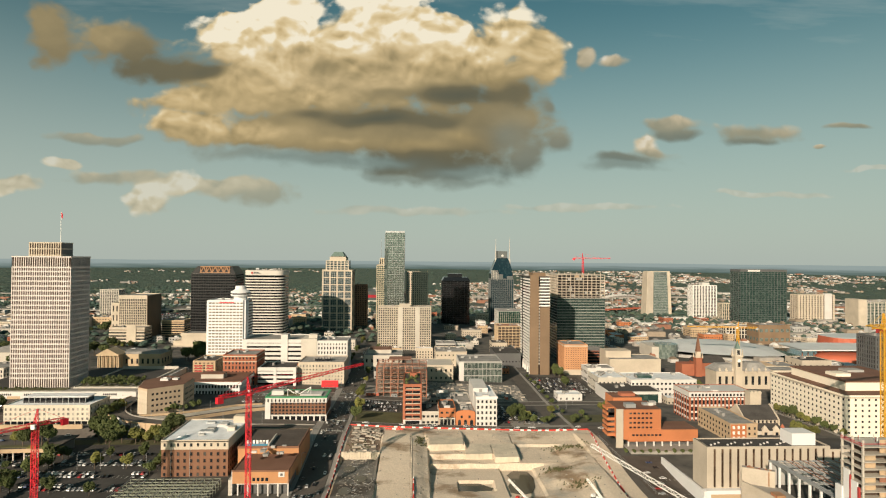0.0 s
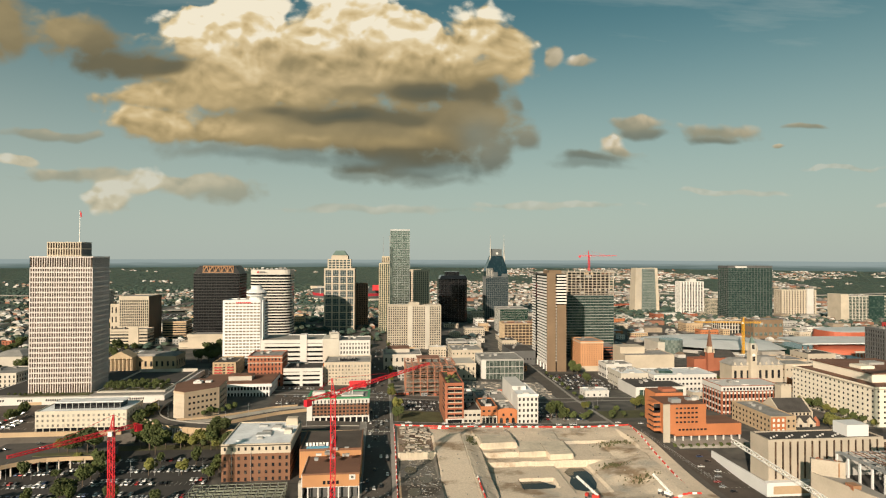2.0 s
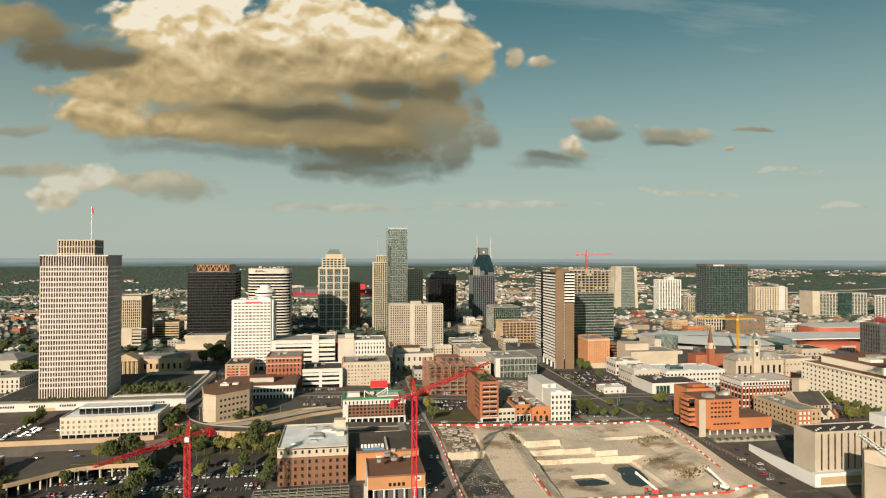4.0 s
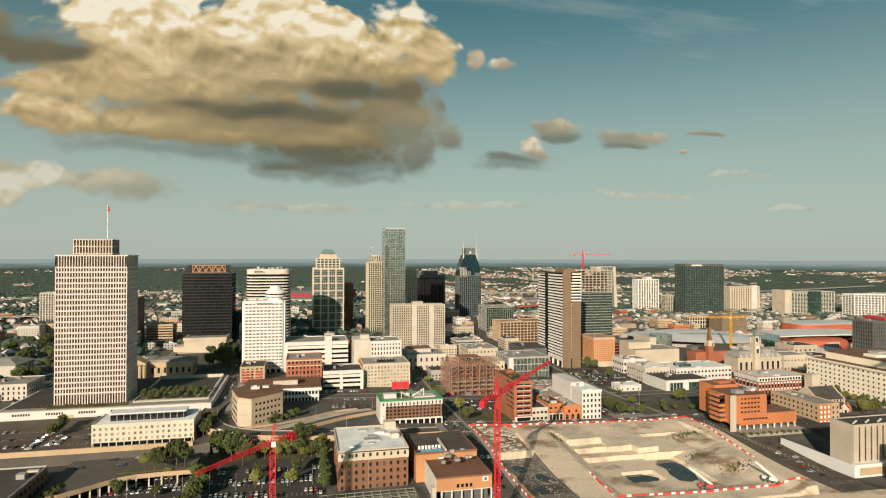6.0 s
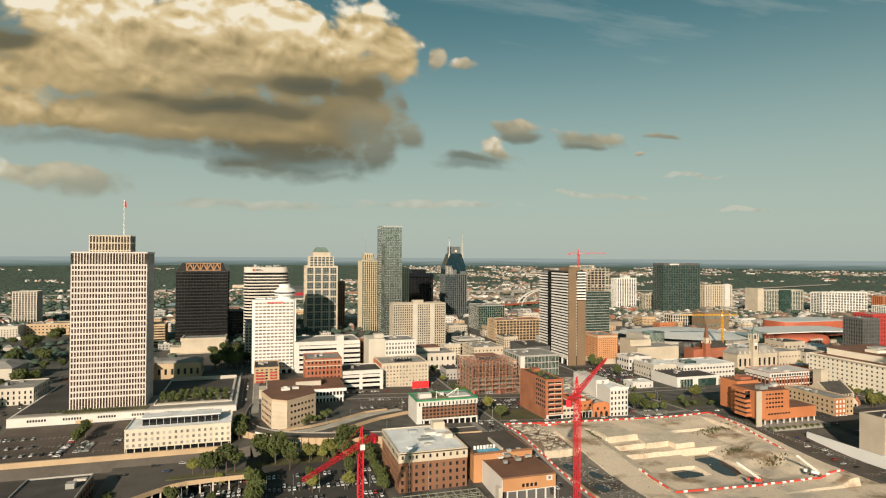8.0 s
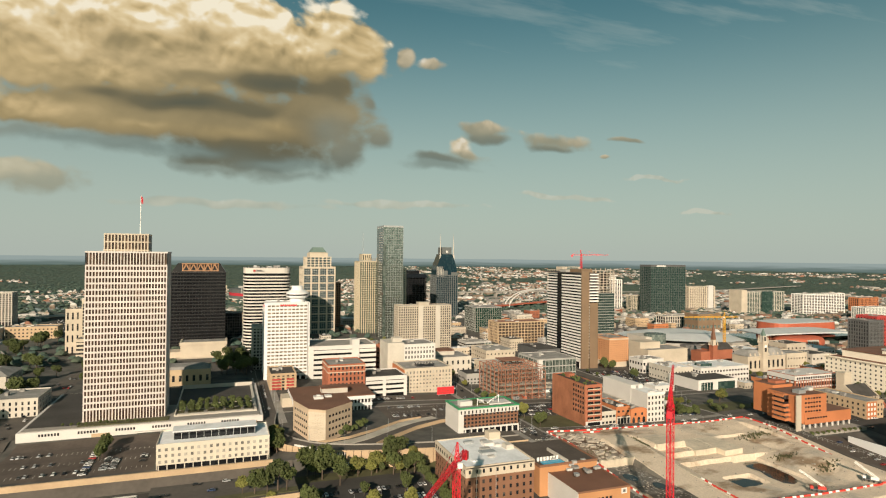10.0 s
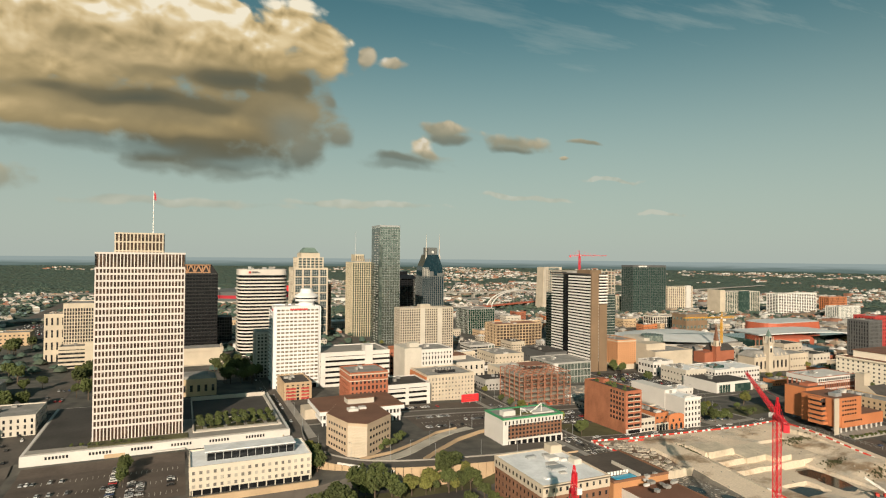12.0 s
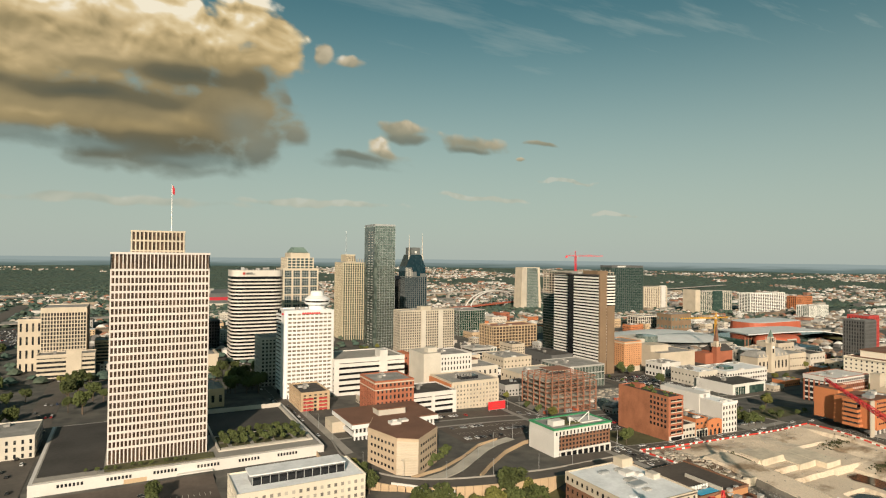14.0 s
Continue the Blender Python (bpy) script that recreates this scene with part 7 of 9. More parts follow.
for x0, x1, rows_ in ((-298, -175, (345, 355, 376.8, 398.8, 420.8)), (-420, -335, (511, 530, 551)), (-160, -90, (569, 583, 597)), (-50, 2, (561, 575, 589)), (74, 116, (531, 549, 567, 585)), (140, 202, (665, 683, 701, 719, 737)), (155, 180, (362, 384, 406))):
    for y in rows_:
        for i in range(int((x1 - x0) / 2.9)):
            x = x0 + i * 2.9 + 1.45
            stalls.box(x - 0.07, x + 0.07, y - 5.2, y - 0.4, land(x, y - 3) + 0.13, land(x, y - 3) + 0.15)
tagged(setting("stall_lines", stalls, PAINT, "worn white stall lines on the car parks", "road marking"), kind="structure")
patch("verge_corner", 138, 196, 526, 556, GRASS, "dry planted verge beside the crossing", "grass", 0.26)
patch("pavement_corner", 86, 134, 512.6, 519, WALKWAY, "pale concrete pavement by the crossing", "pavement", 0.32)
patch("pavement_church_south", -250, 230, 600.5, 603.7, WALKWAY, "pale concrete pavement", "pavement", 0.26)
patch("pavement_church_north", -250, 230, 616.3, 619.5, WALKWAY, "pale concrete pavement", "pavement", 0.26)
patch("pavement_east_street", 134.3, 137.5, 500, 900, WALKWAY, "pale concrete pavement", "pavement", 0.28)
patch("road_diagonal", 206, 214, 498, 700, ROADGREY, "side street past the white stores", "road", 0.17)
patch("road_federal", 338, 351, 480, 900, ROADGREY, "street along the federal block", "road", 0.17)
patch("pavement_federal", 351.3, 356, 480, 584, WALKWAY, "pale concrete pavement along the cream block", "pavement", 0.25)
patch("road_arena", 215, 600, 735, 748, ROADGREY, "street in front of the church", "road", 0.19)

def ribbon(name, pts, width, material, label, category, lift=0.0, thick=0.0, steps=6):
    """A smooth strip of road through the given points (x, y, z)."""
    out = []
    P = [Vector(p) for p in pts]
    P = [P[0] * 2 - P[1]] + P + [P[-1] * 2 - P[-2]]
    for k in range(1, len(P) - 2):
        for i in range(steps):
            u = i / steps
            a, b, c, d = P[k - 1], P[k], P[k + 1], P[k + 2]
            out.append(0.5 * (2 * b + (c - a) * u + (2 * a - 5 * b + 4 * c - d) * u * u + (3 * b - a - 3 * c + d) * u ** 3))
    out.append(P[-2])
    s = Shape()
    for i, p in enumerate(out):
        q = out[min(i + 1, len(out) - 1)] - out[max(i - 1, 0)]
        side = Vector((-q.y, q.x, 0)).normalized() * width / 2
        for v in (p + side, p - side):
            s.v.append((v.x, v.y, v.z + lift))
        if thick:
            for v in (p + side, p - side):
                s.v.append((v.x, v.y, v.z + lift - thick))
    n = len(out)
    for i in range(n - 1):
        if thick:
            k = 4 * i
            s.f += [(k, k + 1, k + 5, k + 4), (k + 2, k + 6, k + 7, k + 3), (k, k + 4, k + 6, k + 2), (k + 1, k + 3, k + 7, k + 5)]
        else:
            s.f.append((2 * i, 2 * i + 1, 2 * i + 3, 2 * i + 2))
    ob = setting(name, s, material, label, category)
    return ob, out


RAMP = [(-258, 600, 0.6), (-262, 560, 1.2), (-256, 526, 2.0), (-240, 502, 2.2), (-218, 489, 2.2), (-190, 482, 1.8), (-158, 480, 0.6), (-128, 484, -2.0), (-82, 487, -3.4)]
ob_, line_ = ribbon("road_ring_ramp", RAMP, 13, ROADGREY, "curved ring ramp of worn asphalt", "road", thick=0.8)
wall_, kerb_ = Shape(), Shape()
for i in range(len(line_) - 1):
    a, b = line_[i], line_[i + 1]
    d_ = (b - a).normalized()
    o_ = Vector((d_.y, -d_.x, 0))
    under = -232 < (a.x + b.x) / 2 < -215
    for sgn, store, dep in ((1, wall_, 0.6 if under else 11.5), (-1, kerb_, 0.9)):
        p, q = a + (o_ * sgn * 6.6 if sgn > 0 else o_ * sgn * 6.6), b + o_ * sgn * 6.6
        p2, q2 = a + o_ * sgn * 7.2, b + o_ * sgn * 7.2
        k = len(store.v)
        store.v += [(p.x, p.y, p.z - dep), (q.x, q.y, q.z - dep), (q2.x, q2.y, q2.z - dep), (p2.x, p2.y, p2.z - dep), (p.x, p.y, p.z + 0.9), (q.x, q.y, q.z + 0.9), (q2.x, q2.y, q2.z + 0.9), (p2.x, p2.y, p2.z + 0.9)]
        store.f += [(k + e, k + f, k + g, k + h) for e, f, g, h in ((4, 5, 6, 7), (0, 1, 5, 4), (1, 2, 6, 5), (2, 3, 7, 6), (3, 0, 4, 7))]
underpass = thing("underpass_colonnade", -224, 484, -8.5, "row of white columns under the ring ramp", "colonnade")
for a, b in zip(line_, line_[1:]):
    m_ = (a + b) / 2
    if -232 < m_.x < -215:
        d_ = (b - a).normalized()
        for u_ in (0.15, 0.5, 0.85):
            q_ = a + (b - a) * u_ + Vector((d_.y, -d_.x, 0)) * 6.9
            part("column", Shape().box(q_.x + 223.7, q_.x + 224.3, q_.y - 484.3, q_.y - 483.7, -0.5, q_.z + 8.0), WHITE, underpass)
setting("ramp_retaining_wall", wall_, TAN, "tan concrete retaining wall of the ramp", "wall")
setting("ramp_parapet", kerb_, WALKWAY, "low concrete ramp parapet", "wall")
RAMP2 = [(x, y, land(x, y) + 0.1) for x, y in ((-226, 503), (-201, 511), (-178, 528), (-155, 545), (-128, 556))]
ribbon("road_lower_ramp", RAMP2, 8, RAMPCONC, "pale concrete lower ramp", "road", lift=0.35, thick=0.5)
RAMP3 = [(x, y, land(x, y) + 0.1) for x, y in ((-214, 493), (-196, 502), (-176, 517), (-152, 536), (-127, 549), (-98, 556))]
ribbon("road_middle_ramp", RAMP3, 9, ROADGREY, "worn asphalt middle ramp", "road", lift=0.3, thick=0.5)


def poly_wall(name, pts, low, high, thick, material, label):
    """A wall along a bent line, from low under to high over the ground."""
    s = Shape()
    for (x0, y0), (x1, y1) in zip(pts, pts[1:]):
        d_ = Vector((x1 - x0, y1 - y0, 0)).normalized() * thick / 2
        o_ = Vector((-d_.y, d_.x, 0))
        k = len(s.v)
        for z_ in (low, high):
            s.v += [(x0 + o_.x, y0 + o_.y, land(x0, y0) + z_), (x0 - o_.x, y0 - o_.y, land(x0, y0) + z_), (x1 - o_.x, y1 - o_.y, land(x1, y1) + z_), (x1 + o_.x, y1 + o_.y, land(x1, y1) + z_)]
        s.f += [(k + 4, k + 5, k + 6, k + 7), (k, k + 4, k + 7, k + 3), (k + 1, k + 2, k + 6, k + 5), (k, k + 1, k + 5, k + 4), (k + 2, k + 3, k + 7, k + 6)]
    return setting(name, s, material, label, "wall")


poly_wall("ramp_middle_wall", [(-192, 494), (-176, 508), (-152, 527), (-128, 540), (-104, 547)], -2, 2.6, 0.8, TAN, "tan wall between two ramps")
poly_wall("ramp_inner_wall", [(-230, 510), (-207, 516), (-184, 530), (-160, 549), (-140, 556)], -2, 1.8, 0.7, TAN, "tan wall beside the pale ramp")
poly_wall("ramp_outer_rail", [(-247, 500.5), (-236, 489.5), (-224, 482.2), (-212, 478.2)], 2.6, 4.3, 0.5, WHITE, "white parapet of the ring ramp")
setting("retaining_wall_south", Shape().box(-420, -262, 484.5, 486, -10, 0.6), TAN, "long tan retaining wall below the white office", "wall")
patch("road_lower", -430, -250, 478.5, 484.4, ROADGREY, "sunken road along the retaining wall", "road", 0.16)
DECKEDGE = [(-330, 396), (-318, 401.5), (-309, 408.5), (-301, 416), (-293, 422), (-284, 425.5), (-270, 426.6), (-252, 427)]
setting("upper_road", Shape().prism(DECKEDGE + [(-252, 462), (-330, 462)], -1.7, -0.75), ROADGREY, "raised street on columns over the car park", "road")
deck_rail = Shape()
for (x0, y0), (x1, y1) in zip(DECKEDGE, DECKEDGE[1:]):
    d_ = Vector((x1 - x0, y1 - y0, 0)).normalized()
    o_ = Vector((d_.y, -d_.x, 0)) * 0.45
    deck_rail.prism([(x0, y0), (x0 + o_.x, y0 + o_.y), (x1 + o_.x, y1 + o_.y), (x1, y1)], -2.5, 0.15)
setting("upper_road_parapet", deck_rail, TAN, "tan concrete parapet along the raised street", "wall")
setting("upper_road_back_wall", Shape().box(-330, -252, 455, 456, -9, -1.8), GREY, "shaded concrete wall under the raised street", "wall")
colonnade = thing("deck_colonnade", -290, 425, -8.6, "pale concrete columns under the raised street", "colonnade")
for (x0, y0), (x1, y1) in zip(DECKEDGE[1:], DECKEDGE[2:]):
    for q in (0.0, 0.5):
        x, y = x0 + (x1 - x0) * q, y0 + (y1 - y0) * q + 0.8
        part("column", Shape().box(x - 0.45 + 290, x + 0.45 + 290, y - 0.4 - 425, y + 0.4 - 425, -0.4, 6.85), PALE, colonnade)
setting("planter_strip", Shape().prism([(-296, 431), (-252, 431.5), (-252, 438), (-296, 436.5)], -0.74, -0.3), GRASS, "dry planted strip beside the raised street", "grass")
patch("verge", -262, -150, 462, 474, GRASS, "dry verge under the ramp", "grass", 0.22)

# ---- the building site ----
patch("site_apron", -3, 215, 296, 344.3, EARTH, "bare pale earth in front of the site", "ground", 0.30)
patch("site_apron_east", 133, 147.4, 344, 500, EARTH, "bare pale earth strip", "ground", 0.26)
def site_z(x, y):
    edge = min(x + 53.8, 133.0 - x, y - 344.2, 500.0 - y)
    if edge < 1.2:
        return land(x, y) + 0.05
    n_ = 0.45 * noise.noise((x * 0.09, y * 0.09, 5.0)) + 0.2 * noise.noise((x * 0.35, y * 0.35, 2.0))
    if y > 470:
        back = smoothstep(472, 499, y)
        near_ = -7.5 if x < 38 else -11.5 if x < 76 else -13.2
        if x > -26:
            return (near_ if x > 8 else -8.5) * (1 - back) + (land(x, y) - 0.3) * back + 0.8 * n_
    if x < -26:
        return (land(x, y) - 0.4 if y > 432 else -11.0 + n_) + 0.3 * n_
    if x < -3:
        return -4.0 - 9.0 * smoothstep(478, 352, y) + 0.2 * n_
    if x < 10:
        return -5.0 - 8.0 * smoothstep(478, 352, y) - 4.0 * smoothstep(-3, 10, x) + n_
    if x < 38 and y > 452:
        return -7.5 + 0.3 * n_
    if x < 76 and y > 442 - 6 * smoothstep(60, 76, x):
        return -11.5 + n_
    if y > 432 and x < 108:
        return -15.0 + n_
    rise = 2.7 * smoothstep(84, 98, x) * smoothstep(388, 402, y)
    rise += (5.7 - rise) * smoothstep(102, 124, x + 9 * noise.noise((y * 0.045, 1.0, 0.0)))
    rise += (2.5 - rise) * smoothstep(374, 358, y) * smoothstep(125, 105, x)
    if 60 < x < 85 and 380 < y < 431:
        return -19.6 + 0.3 * n_
    if 28 < x < 53 and 389 < y < 408:
        return -20.2
    return -18.0 + rise + 0.6 * n_


sx, sy = [-53.8 + 1.6 * i for i in range(118)], [344.2 + 1.6 * i for i in range(98)]
earth = Shape()
earth.v = [(x + 0.5 * noise.noise((x * 0.3, y * 0.3, 8.0)), y + 0.5 * noise.noise((x * 0.3, y * 0.3, 9.0)), site_z(x, y) + 0.25) for y in sy for x in sx]
earth.f = [(j * len(sx) + i, j * len(sx) + i + 1, (j + 1) * len(sx) + i + 1, (j + 1) * len(sx) + i) for j in range(len(sy) - 1) for i in range(len(sx) - 1)]
setting("site_earth", earth, EARTH, "excavated pale earth and rock terraces of the building site", "ground")
debris = Shape()
dx_, dy_ = [-52 + 1.6 * i for i in range(17)], [348 + 1.6 * i for i in range(52)]
debris.v = [(x, y, max(site_z(x, y), site_z(x + 0.9, y), site_z(x, y + 0.9)) + 0.62 + 0.3 * noise.noise((x * 0.4, y * 0.4, 3.0))) for y in dy_ for x in dx_]
debris.f = [(j * 17 + i, j * 17 + i + 1, (j + 1) * 17 + i + 1, (j + 1) * 17 + i) for j in range(51) for i in range(16)]
setting("debris_ground", debris, GRAVEL, "grey wet gravel and old foundations on the site floor", "ground")
upper = Shape()
uy_ = [433.5 + 1.6 * i for i in range(42)]
upper.v = [(x, y, site_z(x, y) + 0.45 + 0.2 * noise.noise((x * 0.3, y * 0.3, 6.0))) for y in uy_ for x in dx_]
upper.f = [(j * 17 + i, j * 17 + i + 1, (j + 1) * 17 + i + 1, (j + 1) * 17 + i) for j in range(41) for i in range(16)]
setting("gravel_yard_upper", upper, REDDIRT, "reddish dirt storage yard above the pit wall", "ground")
pit_wall = Shape()
for i in range(14):
    x = -53 + i * 1.95
    pit_wall.box(x, x + 1.85, 430.4, 432.6, -12, -5.0 - 0.3 * (i % 3))
setting("pit_wall", pit_wall, ROCK, "pale broken concrete wall of the pit", "wall")
for i, (x_, y_) in enumerate(((-44, 372), (-36, 392), (-45, 410))):
    setting("debris_pool_%d" % (i + 1), Shape().quad(*[(x_ + a * 4.2, y_ + b * 6.5, -10.0) for a, b in ring(0, 0, 1, 1, 9, 0.4 * i)]), WATER, "shallow rain pool among debris", "water")
pool = Shape()
path_ = [(68, 385), (76, 388), (80, 398), (82, 414), (80, 427), (70, 428), (64, 420), (66, 410), (62, 400), (62, 389)]
pool.quad(*[(x, y, -18.9) for x, y in path_])
setting("site_pool", pool, WATER, "muddy rain pool on the site floor", "water")
setting("site_pool_small", Shape().quad((29, 390, -19.5), (48, 390, -19.5), (52, 398, -19.5), (43, 407, -19.5), (29, 407, -19.5)), WATER, "small rain pool in a trench", "water")
for i, (x0, x1, y0, y1, z0, z1) in enumerate(((10.5, 37, 451, 469, -19, -6.6), (37, 58, 440.6, 466, -19, -10.6), (58, 77, 434, 466, -19, -10.9))):
    s = Shape()
    s.prism([(x0, y0), (x1 - 1.0, y0 + 0.8), (x1, y1), (x0 + 0.6, y1)], z0, z1, 0.985)
    setting("rock_face_%d" % (i + 1), s, ROCK, "cut pale limestone bench", "rock")
strip_ = Shape()
for i in range(60):
    y = 362 + i * 1.7
    strip_.box(-3.6, -2.6, y, y + 1.6, site_z(-3, y) - 0.5, site_z(-3, y) + 0.75)
setting("ramp_kerb", strip_, ROCK, "broken rock kerb along the site ramp", "rock")

rub = Shape()
r_ = random.Random(21)
for i in range(760):
    if i < 520:
        x, y = r_.uniform(-49, -28), r_.uniform(351, 430)
    else:
        x, y = r_.uniform(-50, 130), r_.uniform(350, 494)
    z = site_z(x, y) + 0.3
    a = r_.uniform(0.2, 0.9)
    an = r_.uniform(0, 3.1)
    rub.prism([(x + a * math.cos(an + k * 1.57 + r_.uniform(-0.3, 0.3)) * r_.uniform(0.7, 1.3), y + a * math.sin(an + k * 1.57) * r_.uniform(0.7, 1.3)) for k in range(4)], z - 0.3, z + a * r_.uniform(0.4, 0.9), 0.6)
tagged(new("rubble", rub.mesh("rubble", RUBBLE)), "loose rubble and broken concrete on the site floor", "rubble", kind="stuff")
junk = Shape()
for i in range(60):
    x, y = r_.uniform(-49, -28), r_.uniform(352, 428)
    z = site_z(x, y) + 0.4
    a, l_ = r_.uniform(0, 3.14), r_.uniform(2, 7)
    junk.tube((x, y, z), (x + l_ * math.cos(a), y + l_ * math.sin(a), z + r_.uniform(0, 0.8)), 0.14, 4)
tagged(new("scrap_steel", junk.mesh("scrap_steel", GALV)), "heaped scrap steel and pipes on the site", "scrap", kind="stuff")
weeds = Shape()
for cx, cy, rx, ry, n_ in ((118, 462, 14, 6, 160), (100, 420, 10, 5, 120), (4, 462, 4, 10, 120), (110, 395, 12, 4, 90), (-40, 450, 10, 16, 60)):
    for i in range(n_):
        x, y = r_.gauss(cx, rx / 2), r_.gauss(cy, ry / 2)
        z, h = site_z(x, y) + 0.2, r_.uniform(0.3, 1.0)
        weeds.prism([(x - h, y - h), (x + h, y - h * 0.6), (x + h * 0.4, y + h)], z, z + h, 0.3)
tagged(new("weeds", weeds.mesh("weeds", GRASS)), "low weeds on the bare ground", "weeds", kind="stuff")


def barrier(pts, seg=3.0):
    """A run of red and white water-filled barriers."""
    th = thing("barrier_run", pts[0][0], pts[0][1], 0, "red and white plastic barriers round the site", "barrier", "site barriers")
    form = Shape()
    form.v = [(-1.45, -0.45, 0), (1.45, -0.45, 0), (1.45, 0.45, 0), (-1.45, 0.45, 0), (-1.45, -0.16, 1.05), (1.45, -0.16, 1.05), (1.45, 0.16, 1.05), (-1.45, 0.16, 1.05)]
    form.f = Shape().box(0, 1, 0, 1, 0, 1).f
    meshes = [form.mesh("barrier", BARRED), form.mesh("barrier", BARWHITE)]
    k = 0
    for (x0, y0), (x1, y1) in zip(pts, pts[1:]):
        n_ = max(1, int(math.hypot(x1 - x0, y1 - y0) / seg))
        for i in range(n_):
            u = (i + 0.5) / n_
            x, y = x0 + (x1 - x0) * u, y0 + (y1 - y0) * u
            z = max(land(x, y), site_z(x, y) if -50 < x < 132 and 346 < y < 499 else -99)
            o = part("barrier", meshes[0 if (k * 7) % 5 < 3 or k % 11 == 4 else 1], None, th, at=(x - pts[0][0], y - pts[0][1], z + 0.3))
            o.rotation_euler = (0, 0, math.atan2(y1 - y0, x1 - x0) + 0.05 * math.sin(k * 2.3))
            k += 1


barrier([(-54.4, 350), (-54.4, 500.6), (146, 500.8)])
barrier([(146.4, 499), (139, 440), (133.4, 359)])
barrier([(0, 361), (132, 358)])
barrier([(-1.5, 365), (-1.5, 395)])
barrier([(-25, 494), (-10, 494)])
fence = thing("mesh_fence", 147.0, 362, -10, "site fence of steel mesh and posts", "fence")
for i in range(30):
    part("post", Shape().tube((0.4, i * 4, 0), (0.4, i * 4, 2.6), 0.07, 5), GALV, fence)
part("top_rail", Shape().box(0.35, 0.45, 0, 116, 2.5, 2.6).box(0.35, 0.45, 0, 116, 1.3, 1.38), GALV, fence)


# ---- site cabins and stores ----
def site_cabin(x, y, turn, material, l_=9.0):
    th = thing("site_cabin", x, y, land(x, y) + 0.3, "boxy metal site cabin on muddy ground", "cabin", "site cabins", turn=turn)
    part("body", Shape().box(-l_ / 2, l_ / 2, -1.3, 1.3, 0.2, 2.8), material, th)
    part("cabin_roof", Shape().box(-l_ / 2 - 0.1, l_ / 2 + 0.1, -1.4, 1.4, 2.8, 3.0), GALV, th)
    part("door", Shape().box(-l_ / 2 + 1, -l_ / 2 + 2, -1.36, -1.25, 0.3, 2.4), DARKGREY, th)
    part("window", Shape().box(0.4, 2.2, -1.36, -1.25, 1.2, 2.2), GDARK, th)


r_ = random.Random(61)
for i in range(16):
    x_, y_ = ((14 + (i % 6) * 16, 628 + (i // 6) * 17) if i < 12 else (-48 + (i - 12) * 12, 606 + 13))
    site_cabin(x_ + r_.uniform(-3, 3), y_ + r_.uniform(-3, 3), r_.choice((0, 4, 90, 86)), r_.choice((BARWHITE, BARWHITE, GALV, REDPANEL, BEIGE)), r_.choice((6.0, 9.0, 12.0)))
stock = Shape()
for i in range(420):
    x_, y_ = (r_.uniform(6, 116), r_.uniform(622, 688)) if i < 260 else (r_.uniform(-50, -27), r_.uniform(436, 496))
    z_ = (land(x_, y_) if y_ > 500 else site_z(x_, y_) + 0.4) + 0.2
    if r_.random() < 0.5:
        a_, k_ = r_.uniform(0, 3.14), r_.uniform(2, 6)
        stock.tube((x_, y_, z_ + 0.2), (x_ + k_ * math.cos(a_), y_ + k_ * math.sin(a_), z_ + 0.25), r_.uniform(0.12, 0.3), 4)
    else:
        a_, b_, h_ = r_.uniform(0.5, 2.2), r_.uniform(0.5, 1.6), r_.uniform(0.3, 1.4)
        stock.box(x_ - a_, x_ + a_, y_ - b_, y_ + b_, z_ - 0.2, z_ + h_)
STOCKPAINT = mat("mixed_site_stock", (0.34, 0.30, 0.25), 0.85, vary=0.6, fine=0.4, coarse=0.2)
tagged(new("site_stock", stock.mesh("site_stock", STOCKPAINT)), "scattered pallets, pipes and boards on the yards", "materials", kind="stuff")

# ---- cranes ----
def lattice(a, b, w, r, bays, top=None):
    """Four chords from a to b with zigzag bracing; top: width at b."""
    a, b = Vector(a), Vector(b)
    d = (b - a).normalized()
    up = Vector((0, 0, 1)) if abs(d.z) < 0.9 else Vector((0, 1, 0))
    s1 = d.cross(up).normalized()
    s2 = s1.cross(d).normalized()
    s = Shape()
    rows = []
    for i in range(bays + 1):
        u = i / bays
        k = (w + ((top if top is not None else w) - w) * u) / 2
        p = a + (b - a) * u
        rows.append([p + s1 * k * i_ + s2 * k * j_ for i_, j_ in ((-1, -1), (1, -1), (1, 1), (-1, 1))])
    for c in range(4):
        s.tube(rows[0][c], rows[-1][c], r, 4)
    for i in range(bays):
        for c in range(4):
            e = (c + 1) % 4
            if i % 2:
                s.tube(rows[i][c], rows[i + 1][e], r * 0.62, 4)
            else:
                s.tube(rows[i][e], rows[i + 1][c], r * 0.62, 4)
            s.tube(rows[i + 1][c], rows[i + 1][e], r * 0.5, 4)
    return s


